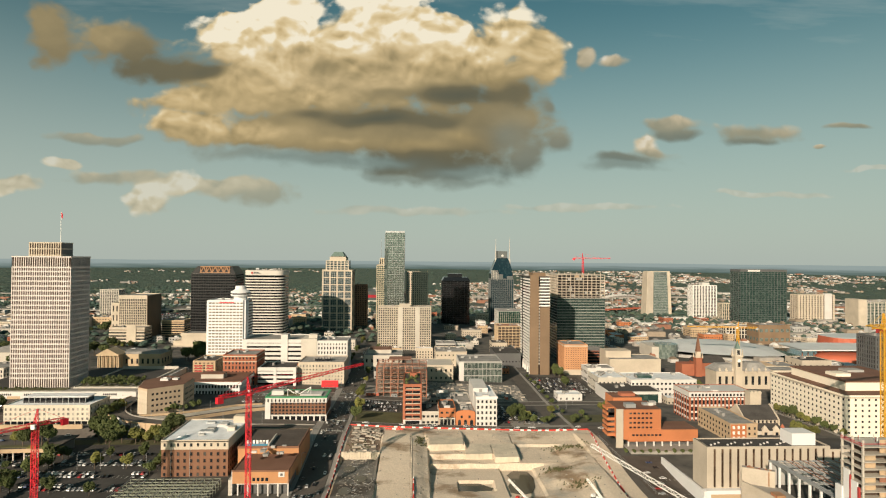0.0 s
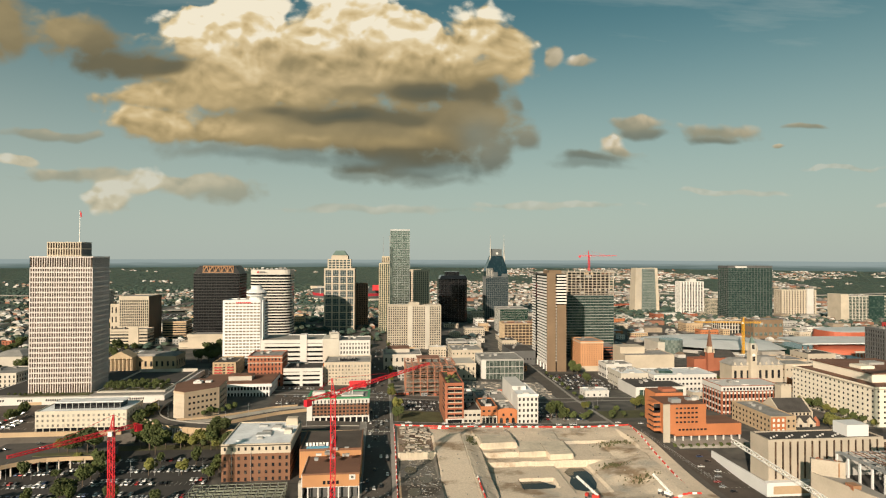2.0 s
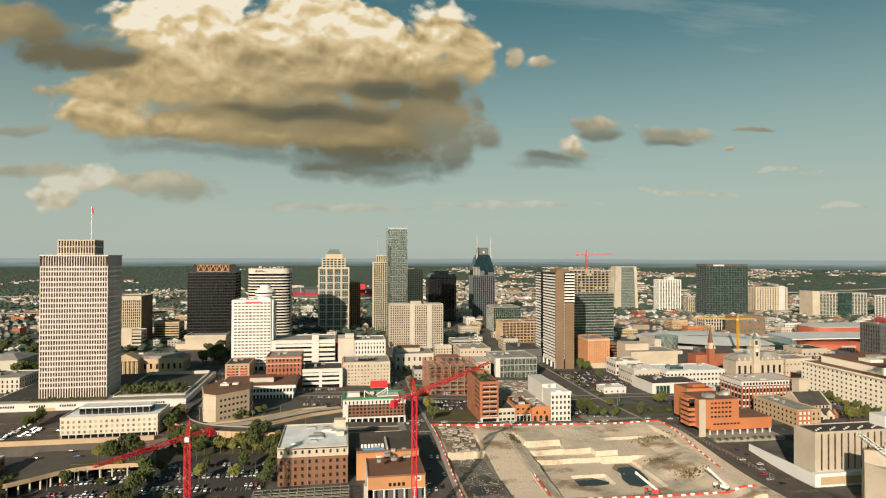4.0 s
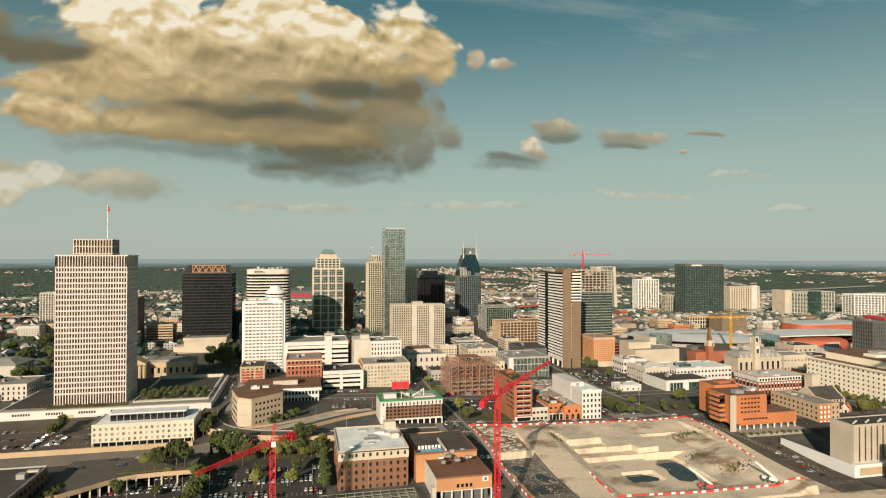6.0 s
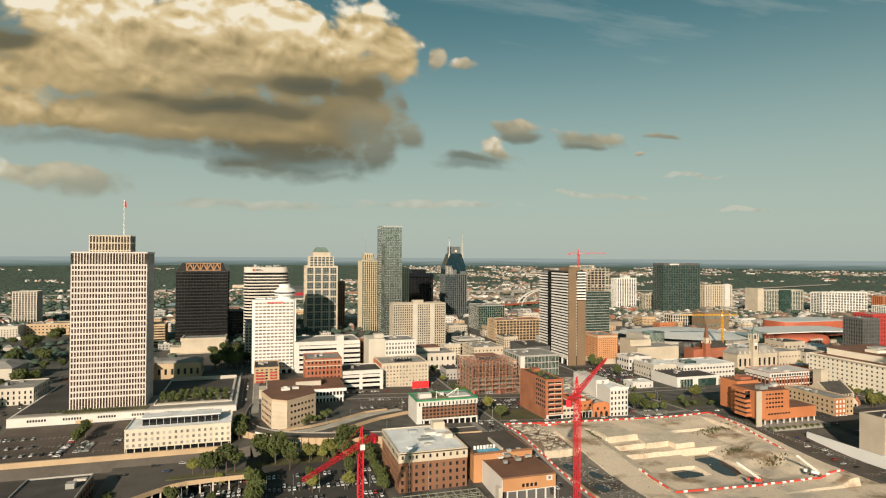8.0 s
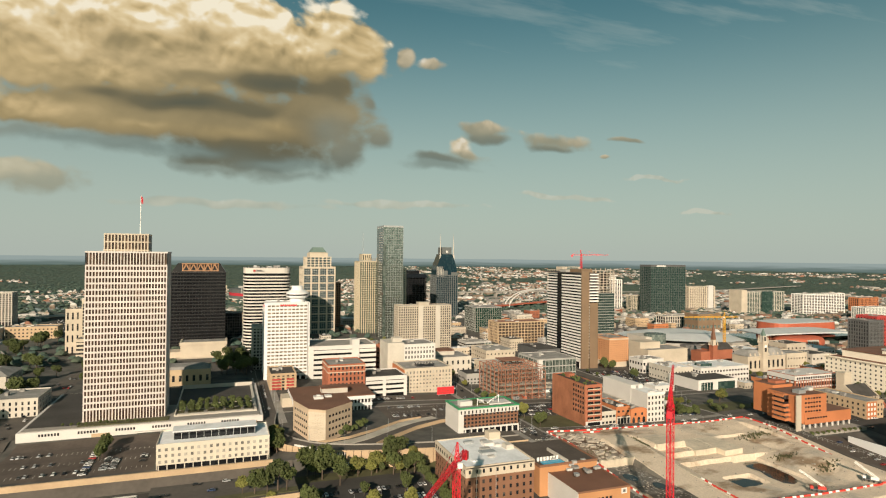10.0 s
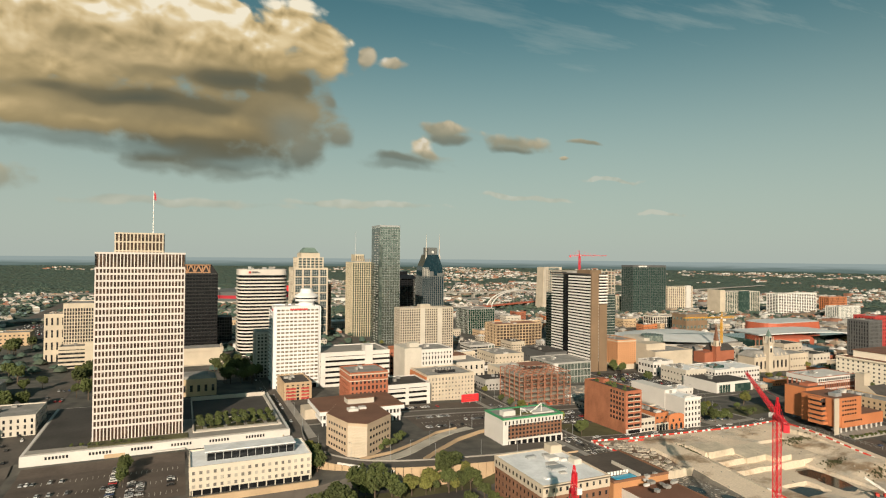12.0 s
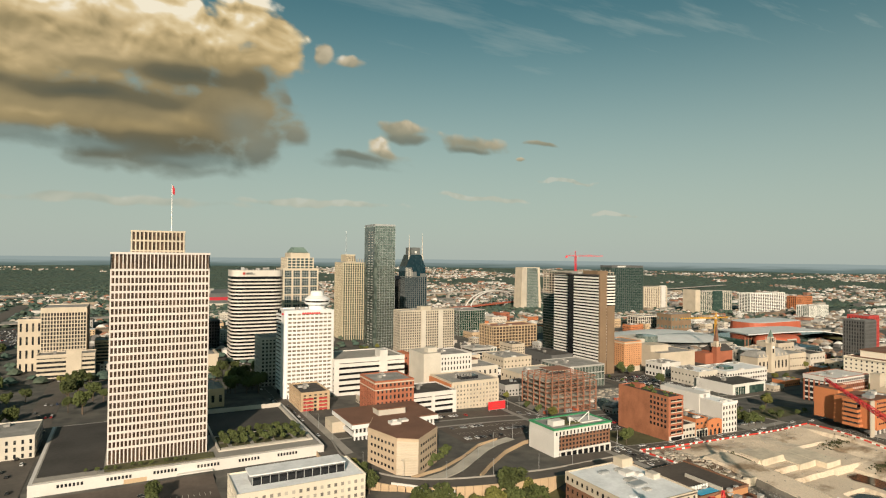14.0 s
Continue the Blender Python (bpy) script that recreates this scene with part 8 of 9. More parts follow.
def tower_crane(x, y, z0, zj, aim, reach, back, material, label, w=2.4, rise=0.0, heavy=0.2):
    th = thing("tower_crane", x, y, z0, label, "crane", "tower cranes")
    h = zj - z0
    part("mast", lattice((0, 0, 0), (0, 0, h), w, heavy, int(h / w)), material, th)
    dx, dy = math.cos(radians(aim)), math.sin(radians(aim))
    part("slewing_ring", Shape().prism(ring(0, 0, w * 0.8, w * 0.8, 12), h, h + 1.2), material, th)
    part("jib", lattice((dx * 1.5, dy * 1.5, h + 2), (dx * reach, dy * reach, h + 2 + rise), w * 0.8, heavy * 0.75, int(reach / 2.4), w * 0.45), material, th)
    part("counter_jib", lattice((-dx * 1.2, -dy * 1.2, h + 2), (-dx * back, -dy * back, h + 2), w * 0.7, heavy * 0.75, max(3, int(back / 2.4))), material, th)
    part("head_frame", lattice((0, 0, h + 1.2), (-dx * 1.0, -dy * 1.0, h + 10), w * 0.8, heavy * 0.75, 4, 0.4), material, th)
    part("tie_bars", Shape().tube((-dx, -dy, h + 10), (dx * reach * 0.6, dy * reach * 0.6, h + 3 + rise * 0.6), 0.09, 4).tube((-dx, -dy, h + 10), (-dx * back * 0.9, -dy * back * 0.9, h + 3), 0.09, 4), material, th)
    c = Shape().box(-1.6, 1.6, -1.2, 1.2, -3.2, 0)
    o = part("counterweight", c, GREY if material != CRANERED else CRANERED, th, at=(-dx * back, -dy * back, h + 2))
    o.rotation_euler = (0, 0, radians(aim))
    cab = part("cab", Shape().box(-1.0, 1.0, -0.8, 0.8, 0, 2.2), BARWHITE, th, "white glazed cab", at=(dx * 1.6 - dy * 1.8, dy * 1.6 + dx * 1.8, h + 0.2))
    part("cab_window", Shape().box(0.2, 1.06, -0.7, 0.7, 0.9, 1.9), GDARK, cab)
    return th


tower_crane(-89.5, 322.5, -9, 60, 48, 82, 17, CRANERED, "red lattice tower crane above the site street", rise=4)
tower_crane(-199.7, 323.5, -8, 43, 233, 46, 14, CRANERED, "red lattice tower crane in the car park")
tower_crane(272, 955, 108, 134, -30, 44, 15, CRANERED, "red tower crane on the unfinished tower", w=2.4, heavy=0.26)
tower_crane(465, 838, -18, 36, 170, 70, 26, CRANEYELLOW, "yellow tower crane behind the church", w=2.6, heavy=0.35)
tower_crane(289, 356, -18, 92, 20, 50, 16, CRANEYELLOW, "yellow tower crane by the concrete frame", w=3.0, heavy=0.3)


def mobile_crane(x, y, turn, boom, material):
    th = thing("mobile_crane", x, y, site_z(min(139, max(-50, x)), min(476, max(346, y))) + 0.3, "mobile crane with a pale telescopic boom", "crane", "site machines", turn=turn)
    part("chassis", Shape().box(-5, 5, -1.3, 1.3, 0.7, 1.7), DARKGREY, th)
    part("cab", Shape().box(3.2, 4.9, -1.25, 1.25, 1.7, 3.3), material, th)
    part("turret", Shape().box(-4, 0.5, -1.3, 1.3, 1.7, 3.4), material, th)
    part("boom", lattice((-3, 0, 3.2), (boom * 0.72, 0, 3.2 + boom * 0.6), 0.9, 0.16, 8), BARWHITE, th)
    for i in range(4):
        for s_ in (-1.35, 1.35):
            part("wheel", Shape().tube((-4 + i * 2.7, s_ - 0.2, 0.6), (-4 + i * 2.7, s_ + 0.2, 0.6), 0.6, 10), TYRE, th)


boom_crane = thing("crawler_crane", 192, 242, -16, "crawler crane with a long pale lattice boom", "crane", "site machines")
part("boom", lattice((0, 0, 4), (-131.3, -33, 84), 2.2, 0.16, 56, 1.2), BARWHITE, boom_crane, "long white lattice boom")
part("machine_house", Shape().box(-3, 5, -2, 2, 1.8, 5), CRANEYELLOW, boom_crane)
part("counterweight", Shape().box(5, 7.5, -2.4, 2.4, 1.6, 4), GREY, boom_crane)
for y_ in (-3, 2):
    part("crawler_track", Shape().box(-5, 5, y_, y_ + 1.2, 0, 1.6), TYRE, boom_crane)
mobile_crane(66, 366, 140, 15, BARRED)
mobile_crane(112, 364, 120, 13, BARWHITE)


# ---- cars, lamps and trees ----
def car_model(paint, van=False):
    th = thing("parked_car", 0, 0, 0, "parked car on asphalt", "car", "parked cars")
    s = Shape()
    pr = [(-2.2, 0.35), (2.2, 0.35), (2.25, 0.75), (1.15, 0.95), (-2.1, 0.98), (-2.25, 0.7)] if not van else [(-2.6, 0.4), (2.6, 0.4), (2.6, 1.1), (1.9, 2.1), (-2.6, 2.15)]
    for yy in (-0.9, 0.9):
        s.v += [(a, yy, b) for a, b in pr]
    k = len(pr)
    s.f = [tuple(range(k)), tuple(range(2 * k - 1, k - 1, -1))] + [(i, k + i, k + (i + 1) % k, (i + 1) % k) for i in range(k)]
    part("body", s, paint, th)
    if not van:
        part("glasshouse", Shape().prism([(-1.75, -0.8), (0.95, -0.8), (0.95, 0.8), (-1.75, 0.8)], 0.95, 1.42, 0.8), GBLACK, th)
        part("car_roof", Shape().box(-1.35, 0.55, -0.62, 0.62, 1.41, 1.47), paint, th)
    else:
        part("windscreen", Shape().box(1.2, 2.25, -0.8, 0.8, 1.3, 1.95), GBLACK, th)
    for x in (-1.4, 1.4):
        part("axle_wheels", Shape().tube((x, -0.95, 0.33), (x, -0.7, 0.33), 0.33, 8).tube((x, 0.7, 0.33), (x, 0.95, 0.33), 0.33, 8), TYRE, th)
    return th


LABELS = ("white", "silver", "black", "grey", "red", "blue")
models = []
for i_, c_ in enumerate(CARS):
    m_ = car_model(c_)
    tagged(m_, LABELS[i_] + " car standing on the asphalt")
    m_.location = (-300 + i_ * 3.1, 470.5, land(-300, 470) + 0.14)
    m_.rotation_euler = (0, 0, radians(90))
    models.append(m_)
r_ = random.Random(5)
parked = []
rest = [[Shape() for ch in m_.children] for m_ in models]


def park(x, y, turn, lift=0.14, dark=False):
    k_ = r_.choices(range(6), (30, 24, 20, 18, 4, 4))[0]
    m_ = pose(x, y, land(x, y) + lift, 0, 0, turn + r_.uniform(-3, 3) + 180 * r_.randrange(2))
    near = (-300 < x < -165 and y < 450) or (-420 < x < -330 and y < 575) or (150 < x < 182 and y < 450)
    if near and len(parked) < 58:
        parked.append(copy_thing(models[k_], m_))
    else:
        for store, src in zip(rest[k_], models[k_].children):
            n_ = len(store.v)
            store.v += [tuple(m_ @ v.co) for v in src.data.vertices]
            store.f += [tuple(n_ + i for i in p.vertices) for p in src.data.polygons]


for j, y in enumerate((338, 352, 357.5, 374, 379.5, 396, 401.5, 418, 423.5, 439)):
    for i in range(44):
        x = -298 + i * 2.85
        if r_.random() < 0.62 and abs(x + 248) > 4 and not (x > -178 and y < 392):
            park(x, y, 90)
for y in (508, 527, 548):
    for i in range(18):
        x = -420 + i * 2.9
        if r_.random() < 0.4:
            park(x, y, 90)
for x in (-362,):
    for i in range(8):
        if r_.random() < 0.75:
            park(x, 508 + i * 3.1, 0)
for x0, x1, ys in ((-592, -512, tuple(range(1198, 1428, 11))), (-160, -125, (566, 594)), (-50, 2, (558, 572, 586)), (74, 116, (528, 546, 564, 582)), (140, 202, (662, 680, 698, 716, 734))):
    for y in ys:
        n_ = int((x1 - x0) / 3.0)
        for i in range(n_):
            if r_.random() < 0.5:
                park(x0 + i * 3.0, y, 90)
for x in (-357, -341):
    for i in range(9):
        if r_.random() < 0.7:
            park(x, 506 + i * 3.1, 0)
for i in range(14):
    if r_.random() < 0.85:
        park(-372, 502 + i * 4.4, 0)
for x0, y0, n_ in ((-164, 628, 14), (-120, 580, 8), (-48, 560, 16), (-48, 574, 16), (-48, 590, 15), (140, 664, 20), (140, 676, 20), (140, 690, 20), (140, 706, 20), (140, 722, 18), (74, 540, 13), (74, 556, 13), (74, 572, 13), (74, 590, 13)):
    for i in range(n_):
        if r_.random() < 0.62:
            park(x0 + i * 3.0, y0, 90)

for i in range(70):
    y = r_.uniform(330, 900)
    park(r_.choice((-73.5, -69, -64.8, -60.5)), y, 90, 0.18)
for i in range(26):
    park(r_.uniform(-45, 200), r_.choice((503.6, 509.8)), 0, 0.22)
for i in range(34):
    park(r_.choice((-446, -441.5, -437, -433)), r_.uniform(520, 1080), 90, 0.18)
for i in range(9):
    if r_.random() < 0.7:
        park(-322 + i * 8, r_.choice((446, 458)), 0, 8.0)
for i in range(26):
    park(r_.choice((-264, -256)), r_.uniform(610, 950), 90, 0.18)
for i in range(8):
    park(160 + r_.uniform(-3, 12), 372 + i * 8, 0)
for i in range(14):
    park(r_.uniform(228, 300), r_.choice((428, 445, 462)), 90)
for k_, sh in enumerate(rest):
    for store, src in zip(sh, models[k_].children):
        if store.v:
            tagged(new("distant_cars", store.mesh("distant_cars", src.data.materials[0])), "many " + LABELS[k_] + " cars on streets and far car parks", "cars", kind="stuff")


def street_lamp(x, y, z, turn):
    th = thing("street_lamp", x, y, z, "grey steel street lamp with a single arm", "street lamp", "street lamps", turn=turn)
    part("pole", Shape().tube((0, 0, 0), (0, 0, 10.5), 0.14, 6, 0.08), GALV, th)
    part("arm", Shape().tube((0, 0, 10.4), (2.4, 0, 11.0), 0.06, 5), GALV, th)
    part("lamp_head", Shape().box(2.1, 3.1, -0.2, 0.2, 10.9, 11.1), DARKGREY, th)
    return th


lamp = street_lamp(-57, 520, land(-57, 520), 180)
for i in range(9):
    for x, tn in ((-57, 180), (-77.5, 0)):
        if (i, x) != (0, -57):
            y = 520 + i * 42 if x == -57 else 365 + i * 45
            copy_thing(lamp, pose(x, y, land(x, y) + 0.2, 0, 0, tn))
for i, p in enumerate(RAMP[2:8]):
    copy_thing(lamp, pose(p[0] + 4, p[1] + 7, p[2], 0, 0, 230))
for p in RAMP3[1:]:
    copy_thing(lamp, pose(p[0], p[1] + 6, p[2], 0, 0, -60))
for i in range(9):
    copy_thing(lamp, pose(-300 + i * 15, 410, land(-250, 410), 0, 0, 90))
    copy_thing(lamp, pose(-250, 600 + i * 36, land(-250, 600 + i * 36) + 0.2, 0, 0, 180))
    copy_thing(lamp, pose(100 + i * 12, 500 + i * 20, land(120, 600), 0, 0, 180))


def tree_model(seed, h, spread, label, leaves=120, material=None):
    r = random.Random(seed)
    th = thing("tree", 0, 0, 0, label, "tree", "street trees")
    tr = Shape().tube((0, 0, -0.5), (0.1, 0, h * 0.45), h * 0.03, 7, h * 0.018)
    for k in range(5):
        a = k * 1.3 + r.uniform(-0.3, 0.3)
        tr.tube((0.05, 0, h * (0.3 + 0.03 * k)), (spread * 0.55 * math.cos(a), spread * 0.55 * math.sin(a), h * r.uniform(0.55, 0.8)), h * 0.012, 5, h * 0.004)
    part("trunk", tr, BARK, th)
    cr = Shape()
    lobes = [(r.uniform(-0.5, 0.5) * spread, r.uniform(-0.5, 0.5) * spread, h * r.uniform(0.5, 0.82), r.uniform(0.32, 0.5) * spread) for _ in range(8)]
    for i in range(leaves * 3):
        lx, ly, lz, lr = lobes[i % 8]
        d = Vector((r.gauss(0, 1), r.gauss(0, 1), r.gauss(0, 0.8))).normalized() * lr * r.uniform(0.75, 1.08)
        c = Vector((lx, ly, lz)) + d
        s_ = r.uniform(0.28, 0.56)
        ax = Vector((r.gauss(0, 1), r.gauss(0, 1), r.gauss(0, 1))).normalized()
        bx = ax.orthogonal().normalized()
        cx_ = ax.cross(bx)
        k = len(cr.v)
        cr.v += [tuple(c + ax * s_ * 2), tuple(c - ax * s_ * 2), tuple(c + bx * s_ * 2), tuple(c - bx * s_ * 1.7), tuple(c + cx_ * s_), tuple(c - cx_ * s_)]
        cr.f += [(k, k + 2, k + 4), (k + 2, k + 1, k + 4), (k + 1, k + 3, k + 4), (k + 3, k, k + 4), (k + 2, k, k + 5), (k + 1, k + 2, k + 5), (k + 3, k + 1, k + 5), (k, k + 3, k + 5)]
    part("crown", cr, material or LEAF, th)
    return th


trees = [tree_model(1, 12, 5.2, "full green street tree"), tree_model(2, 9.5, 4.2, "round green park tree"), tree_model(3, 14, 6.0, "tall spreading green tree", 150), tree_model(4, 7, 3.0, "small young green tree", 80), tree_model(5, 10, 4.0, "yellow-green leafy street tree", 110, LEAFGOLD)]
for i, (m_, p_) in enumerate(zip(trees, ((-238, 470), (-210, 468), (-225, 452), (-196, 466), (-203, 463)))):
    m_.location = (p_[0], p_[1], land(*p_))
r_ = random.Random(8)


def plant(x, y, k=None, z=None, s=1.0):
    k = r_.randrange(4) if k is None else k
    if k in (0, 1) and r_.random() < 0.4:
        k = 4
    o = copy_thing(trees[k], pose(x, y, land(x, y) if z is None else z, 0, 0, r_.uniform(0, 360)))
    q = s * r_.uniform(0.95, 1.4)
    o.scale = (q, q, q * r_.uniform(0.9, 1.1))


for i in range(5):
    plant(-281 + i * 5.6 + r_.uniform(-1.5, 1.5), 434.5 + r_.uniform(-1.5, 1.5), r_.choice((0, 1, 2)), z=-0.5, s=0.95)
for i in range(7):
    plant(-322 + r_.uniform(-6, 9), 388 + i * 5, 2, s=0.6)
for i in range(4, 11):
    plant(-290 + i * 11.5 + r_.uniform(-3, 3), 468 + r_.uniform(-5, 4), r_.choice((0, 1, 2)), s=1.2)
for i in range(9):
    plant(-247 + r_.uniform(-1.5, 1.5), 335 + i * 12, r_.choice((0, 1, 3)))
for y in (366, 410, 431):
    for i in range(5):
        plant(-292 + i * 25 + r_.uniform(-3, 3), y + r_.uniform(-2, 2), r_.choice((0, 1, 1, 3)), s=0.85)
for i in range(5):
    plant(-189 + i * 4.5, 461 + r_.uniform(-3, 2), r_.choice((1, 2)), s=0.95)
for i in range(6):
    plant(-173 + r_.uniform(-2, 1), 400 + i * 9, 3)
for j in range(4):
    for i in range(9):
        plant(-323 + i * 6.2 + r_.uniform(-1, 1), 597 + j * 7.4 + r_.uniform(-1, 1), 3, z=6.6, s=r_.uniform(0.6, 0.78))
for i in range(10):
    plant(-402 + i * 6 + r_.uniform(-2, 2), 583 + r_.uniform(-1, 1), 3, z=6.2, s=0.35)
for i in range(7):
    plant(-258 + r_.uniform(-3, 3), 506 + i * 5.5, r_.choice((0, 1)), s=0.9)
for i in range(6):
    plant(-212 + i * 4.2, 522 + i * 3.3, 3, s=0.8)
for i in range(22):
    plant(-300 + r_.uniform(-6, 46), 776 + r_.uniform(-6, 100), 2)
for i in range(64):
    x, y = r_.uniform(-570, -398), r_.uniform(705, 905)
    if not (-454 < x < -426 or -528 < x < -472 and 742 < y < 798 or x > -480 and y > 850):
        plant(x, y, 2, s=r_.uniform(0.8, 1.25))
for i in range(5):
    plant(-366 + r_.uniform(-2, 2), 528 + i * 6, r_.choice((0, 1)), s=0.8)
for i in range(16):
    plant(r_.uniform(-575, -505), r_.uniform(925, 1085), 2)
for i in range(12):
    plant(-472 + r_.uniform(-3, 2), 560 + i * 11, r_.choice((0, 1, 2)))
for i in range(14):
    plant(-425 + r_.uniform(-16, 14), 905 + r_.uniform(-8, 8) - i, 0, s=0.6)
for x, y, k in ((-51, 517, 1), (-50, 546, 1), (86, 528, 2), (93, 536, 2), (100, 528, 1), (96, 521, 0), (104, 520, 3), (112, 520, 3), (118, 527, 3), (124, 535, 3), (128, 560, 1), (178, 560, 1), (186, 566, 0), (176, 690, 0), (181, 760, 0), (178, 752, 1), (182, 744, 0)):
    plant(x, y, k)
for i in range(10):
    plant(158 + i * 6.2, 443, 3, s=0.45)
for i in range(9):
    plant(353.5 + r_.uniform(-1, 1), 478 + i * 11, r_.choice((0, 1)), s=0.8)
for i in range(5):
    plant(318 + r_.uniform(-6, 12), 470 + r_.uniform(-6, 14), r_.choice((0, 1)))
for i in range(24):
    plant(-70 + r_.choice((-14, 15)) + r_.uniform(-1, 1), 600 + i * 18, 1, s=0.8)
for i in range(6):
    plant(138 + r_.uniform(0, 56), 522 + r_.uniform(0, 28), 3, s=0.75)
for i in range(9):
    plant(139.5, 560 + i * 22, 3, s=0.7)
for i in range(16):
    plant(462 + r_.uniform(-4, 4) + 90 * (i % 2), 640 + i * 12, r_.choice((0, 1)))
for i in range(10):
    plant(334 + r_.uniform(-3, 1), 600 + i * 13, r_.choice((0, 1)), s=0.8)

# ---- low buildings that fill the streets round downtown ----
def island_paint(name, colours, rough=0.85):
    """Roofs and walls that differ from piece to piece."""
    m, n, l, b = nodes_of(name)
    g = n.new("ShaderNodeNewGeometry")
    ra = n.new("ShaderNodeValToRGB")
    ra.color_ramp.interpolation = 'CONSTANT'
    els = ra.color_ramp.elements
    els[0].position, els[0].color = 0.0, (*colours[0], 1)
    els[1].position, els[1].color = 1.0 / len(colours), (*colours[1], 1)
    for i, c in enumerate(colours[2:]):
        e = els.new((i + 2) / len(colours))
        e.color = (*c, 1)
    l.new(g.outputs["Random Per Island"], ra.inputs[0])
    nz = n.new("ShaderNodeTexNoise")
    nz.inputs["Scale"].default_value = 0.15
    nz.inputs["Detail"].default_value = 4
    l.new(g.outputs["Position"], nz.inputs["Vector"])
    mr = n.new("ShaderNodeMapRange")
    mr.inputs["To Min"].default_value, mr.inputs["To Max"].default_value = 0.6, 1.35
    l.new(nz.outputs[0], mr.inputs[0])
    mx = n.new("ShaderNodeMix")
    mx.data_type, mx.blend_type = 'RGBA', 'MULTIPLY'
    mx.inputs["Factor"].default_value = 1.0
    l.new(ra.outputs[0], mx.inputs["A"])
    l.new(mr.outputs[0], mx.inputs["B"])
    l.new(mx.outputs["Result"], b.inputs["Base Color"])
    b.inputs["Roughness"].default_value = rough
    return m


taken = [(o.location.x, o.location.y, min(75.0, max(14.0, max((abs(c) for ch in o.children for c in (ch.bound_box[0][0], ch.bound_box[6][0], ch.bound_box[0][1], ch.bound_box[6][1])), default=14.0))))
         for o in scene.objects if o.parent is None and o.type == 'EMPTY' and o.get("category") in ("building", "church", "arena", "stadium")]
KEEP = [(-55, 145, 340, 516), (-310, -150, 300, 500), (-80, -54, 200, 1150), (-272, -246, 500, 1050), (-452, -428, 300, 1100), (-172, 10, 545, 645), (65, 206, 500, 760), (150, 470, 340, 600), (-430, -255, 480, 720), (-250, -80, 480, 600), (-580, -395, 560, 905), (-640, -500, 1170, 1440), (-600, -460, 900, 1100), (365, 630, 875, 1055), (565, 915, 770, 1000), (-440, -250, 560, 720)]
r_ = random.Random(31)
wall_kinds = (PALE, CREAM, BRICK, WHITE, GREY, TAN, ORANGE, BEIGE)
roof_kinds = (ROOFGREY, ROOFWHITE, ROOFDARK, ROOFGREY, WALKWAY)
made = 0
tries = 0
while made < 126 and tries < 16000:
    tries += 1
    x = r_.uniform(-900, 1000)
    y = r_.uniform(560, 1500) if made < 80 else r_.uniform(560, 1150)
    if abs(x + 100) > 0.80 * y + 60:
        continue
    big_ = made < 80
    w, d = (r_.uniform(16, 40), r_.uniform(16, 38)) if big_ else (r_.uniform(10, 24), r_.uniform(10, 22))
    rad = max(w, d) * 0.6
    if any(math.hypot(x - a, y - b) < rad + c for a, b, c in taken) or any(x0 - w / 2 < x < x1 + w / 2 and y0 - d / 2 < y < y1 + d / 2 for x0, x1, y0, y1 in KEEP):
        continue
    h = r_.choice((6, 8, 8, 11, 14, 18)) * (1.0 if y > 700 else 0.8)
    taken.append((x, y, rad))
    z0 = land(x, y)
    wm = r_.choice(wall_kinds)
    fl = max(1, int(h / 3.8))
    th = thing("low_building", x, y, z0, "low flat-roofed downtown building with rows of windows", "building", "low downtown buildings")
    part("wall", Shape().box(-w / 2, w / 2, -d / 2, d / 2, -4, h), wm, th)
    part("roof", Shape().box(-w / 2 + 0.5, w / 2 - 0.5, -d / 2 + 0.5, d / 2 - 0.5, h, h + 0.2), r_.choice(roof_kinds), th)
    s = Shape()
    for f in range(fl):
        n_ = int(w / 3.6)
        for i in range(n_):
            xx = -w / 2 + w * (i + 0.5) / n_
            s.box(xx - 0.8, xx + 0.8, -d / 2 - 0.1, -d / 2 + 0.2, 1.2 + f * 3.6, 3.0 + f * 3.6)
        n_ = int(d / 3.6)
        for i in range(n_):
            yy = -d / 2 + d * (i + 0.5) / n_
            s.box(-w / 2 - 0.1, -w / 2 + 0.2, yy - 0.8, yy + 0.8, 1.2 + f * 3.6, 3.0 + f * 3.6)
    tagged(part("glazing", s, GDARK, th), kind="stuff")
    part("parapet", Shape().box(-w / 2 - 0.1, w / 2 + 0.1, -d / 2 - 0.1, -d / 2 + 0.4, h - 0.2, h + 0.8).box(-w / 2 - 0.1, -w / 2 + 0.4, -d / 2 + 0.4, d / 2, h - 0.2, h + 0.8).box(w / 2 - 0.4, w / 2 + 0.1, -d / 2 + 0.4, d / 2, h - 0.2, h + 0.8), wm, th)
    a = r_.uniform(2, 5)
    part("roof_unit", Shape().box(-a, a * 0.2, 0, a, h + 0.2, h + 2.4).box(a * 0.6, a * 1.3, -a, -a * 0.3, h + 0.2, h + 1.5), r_.choice((GALV, WHITE, GREY)), th)
    made += 1

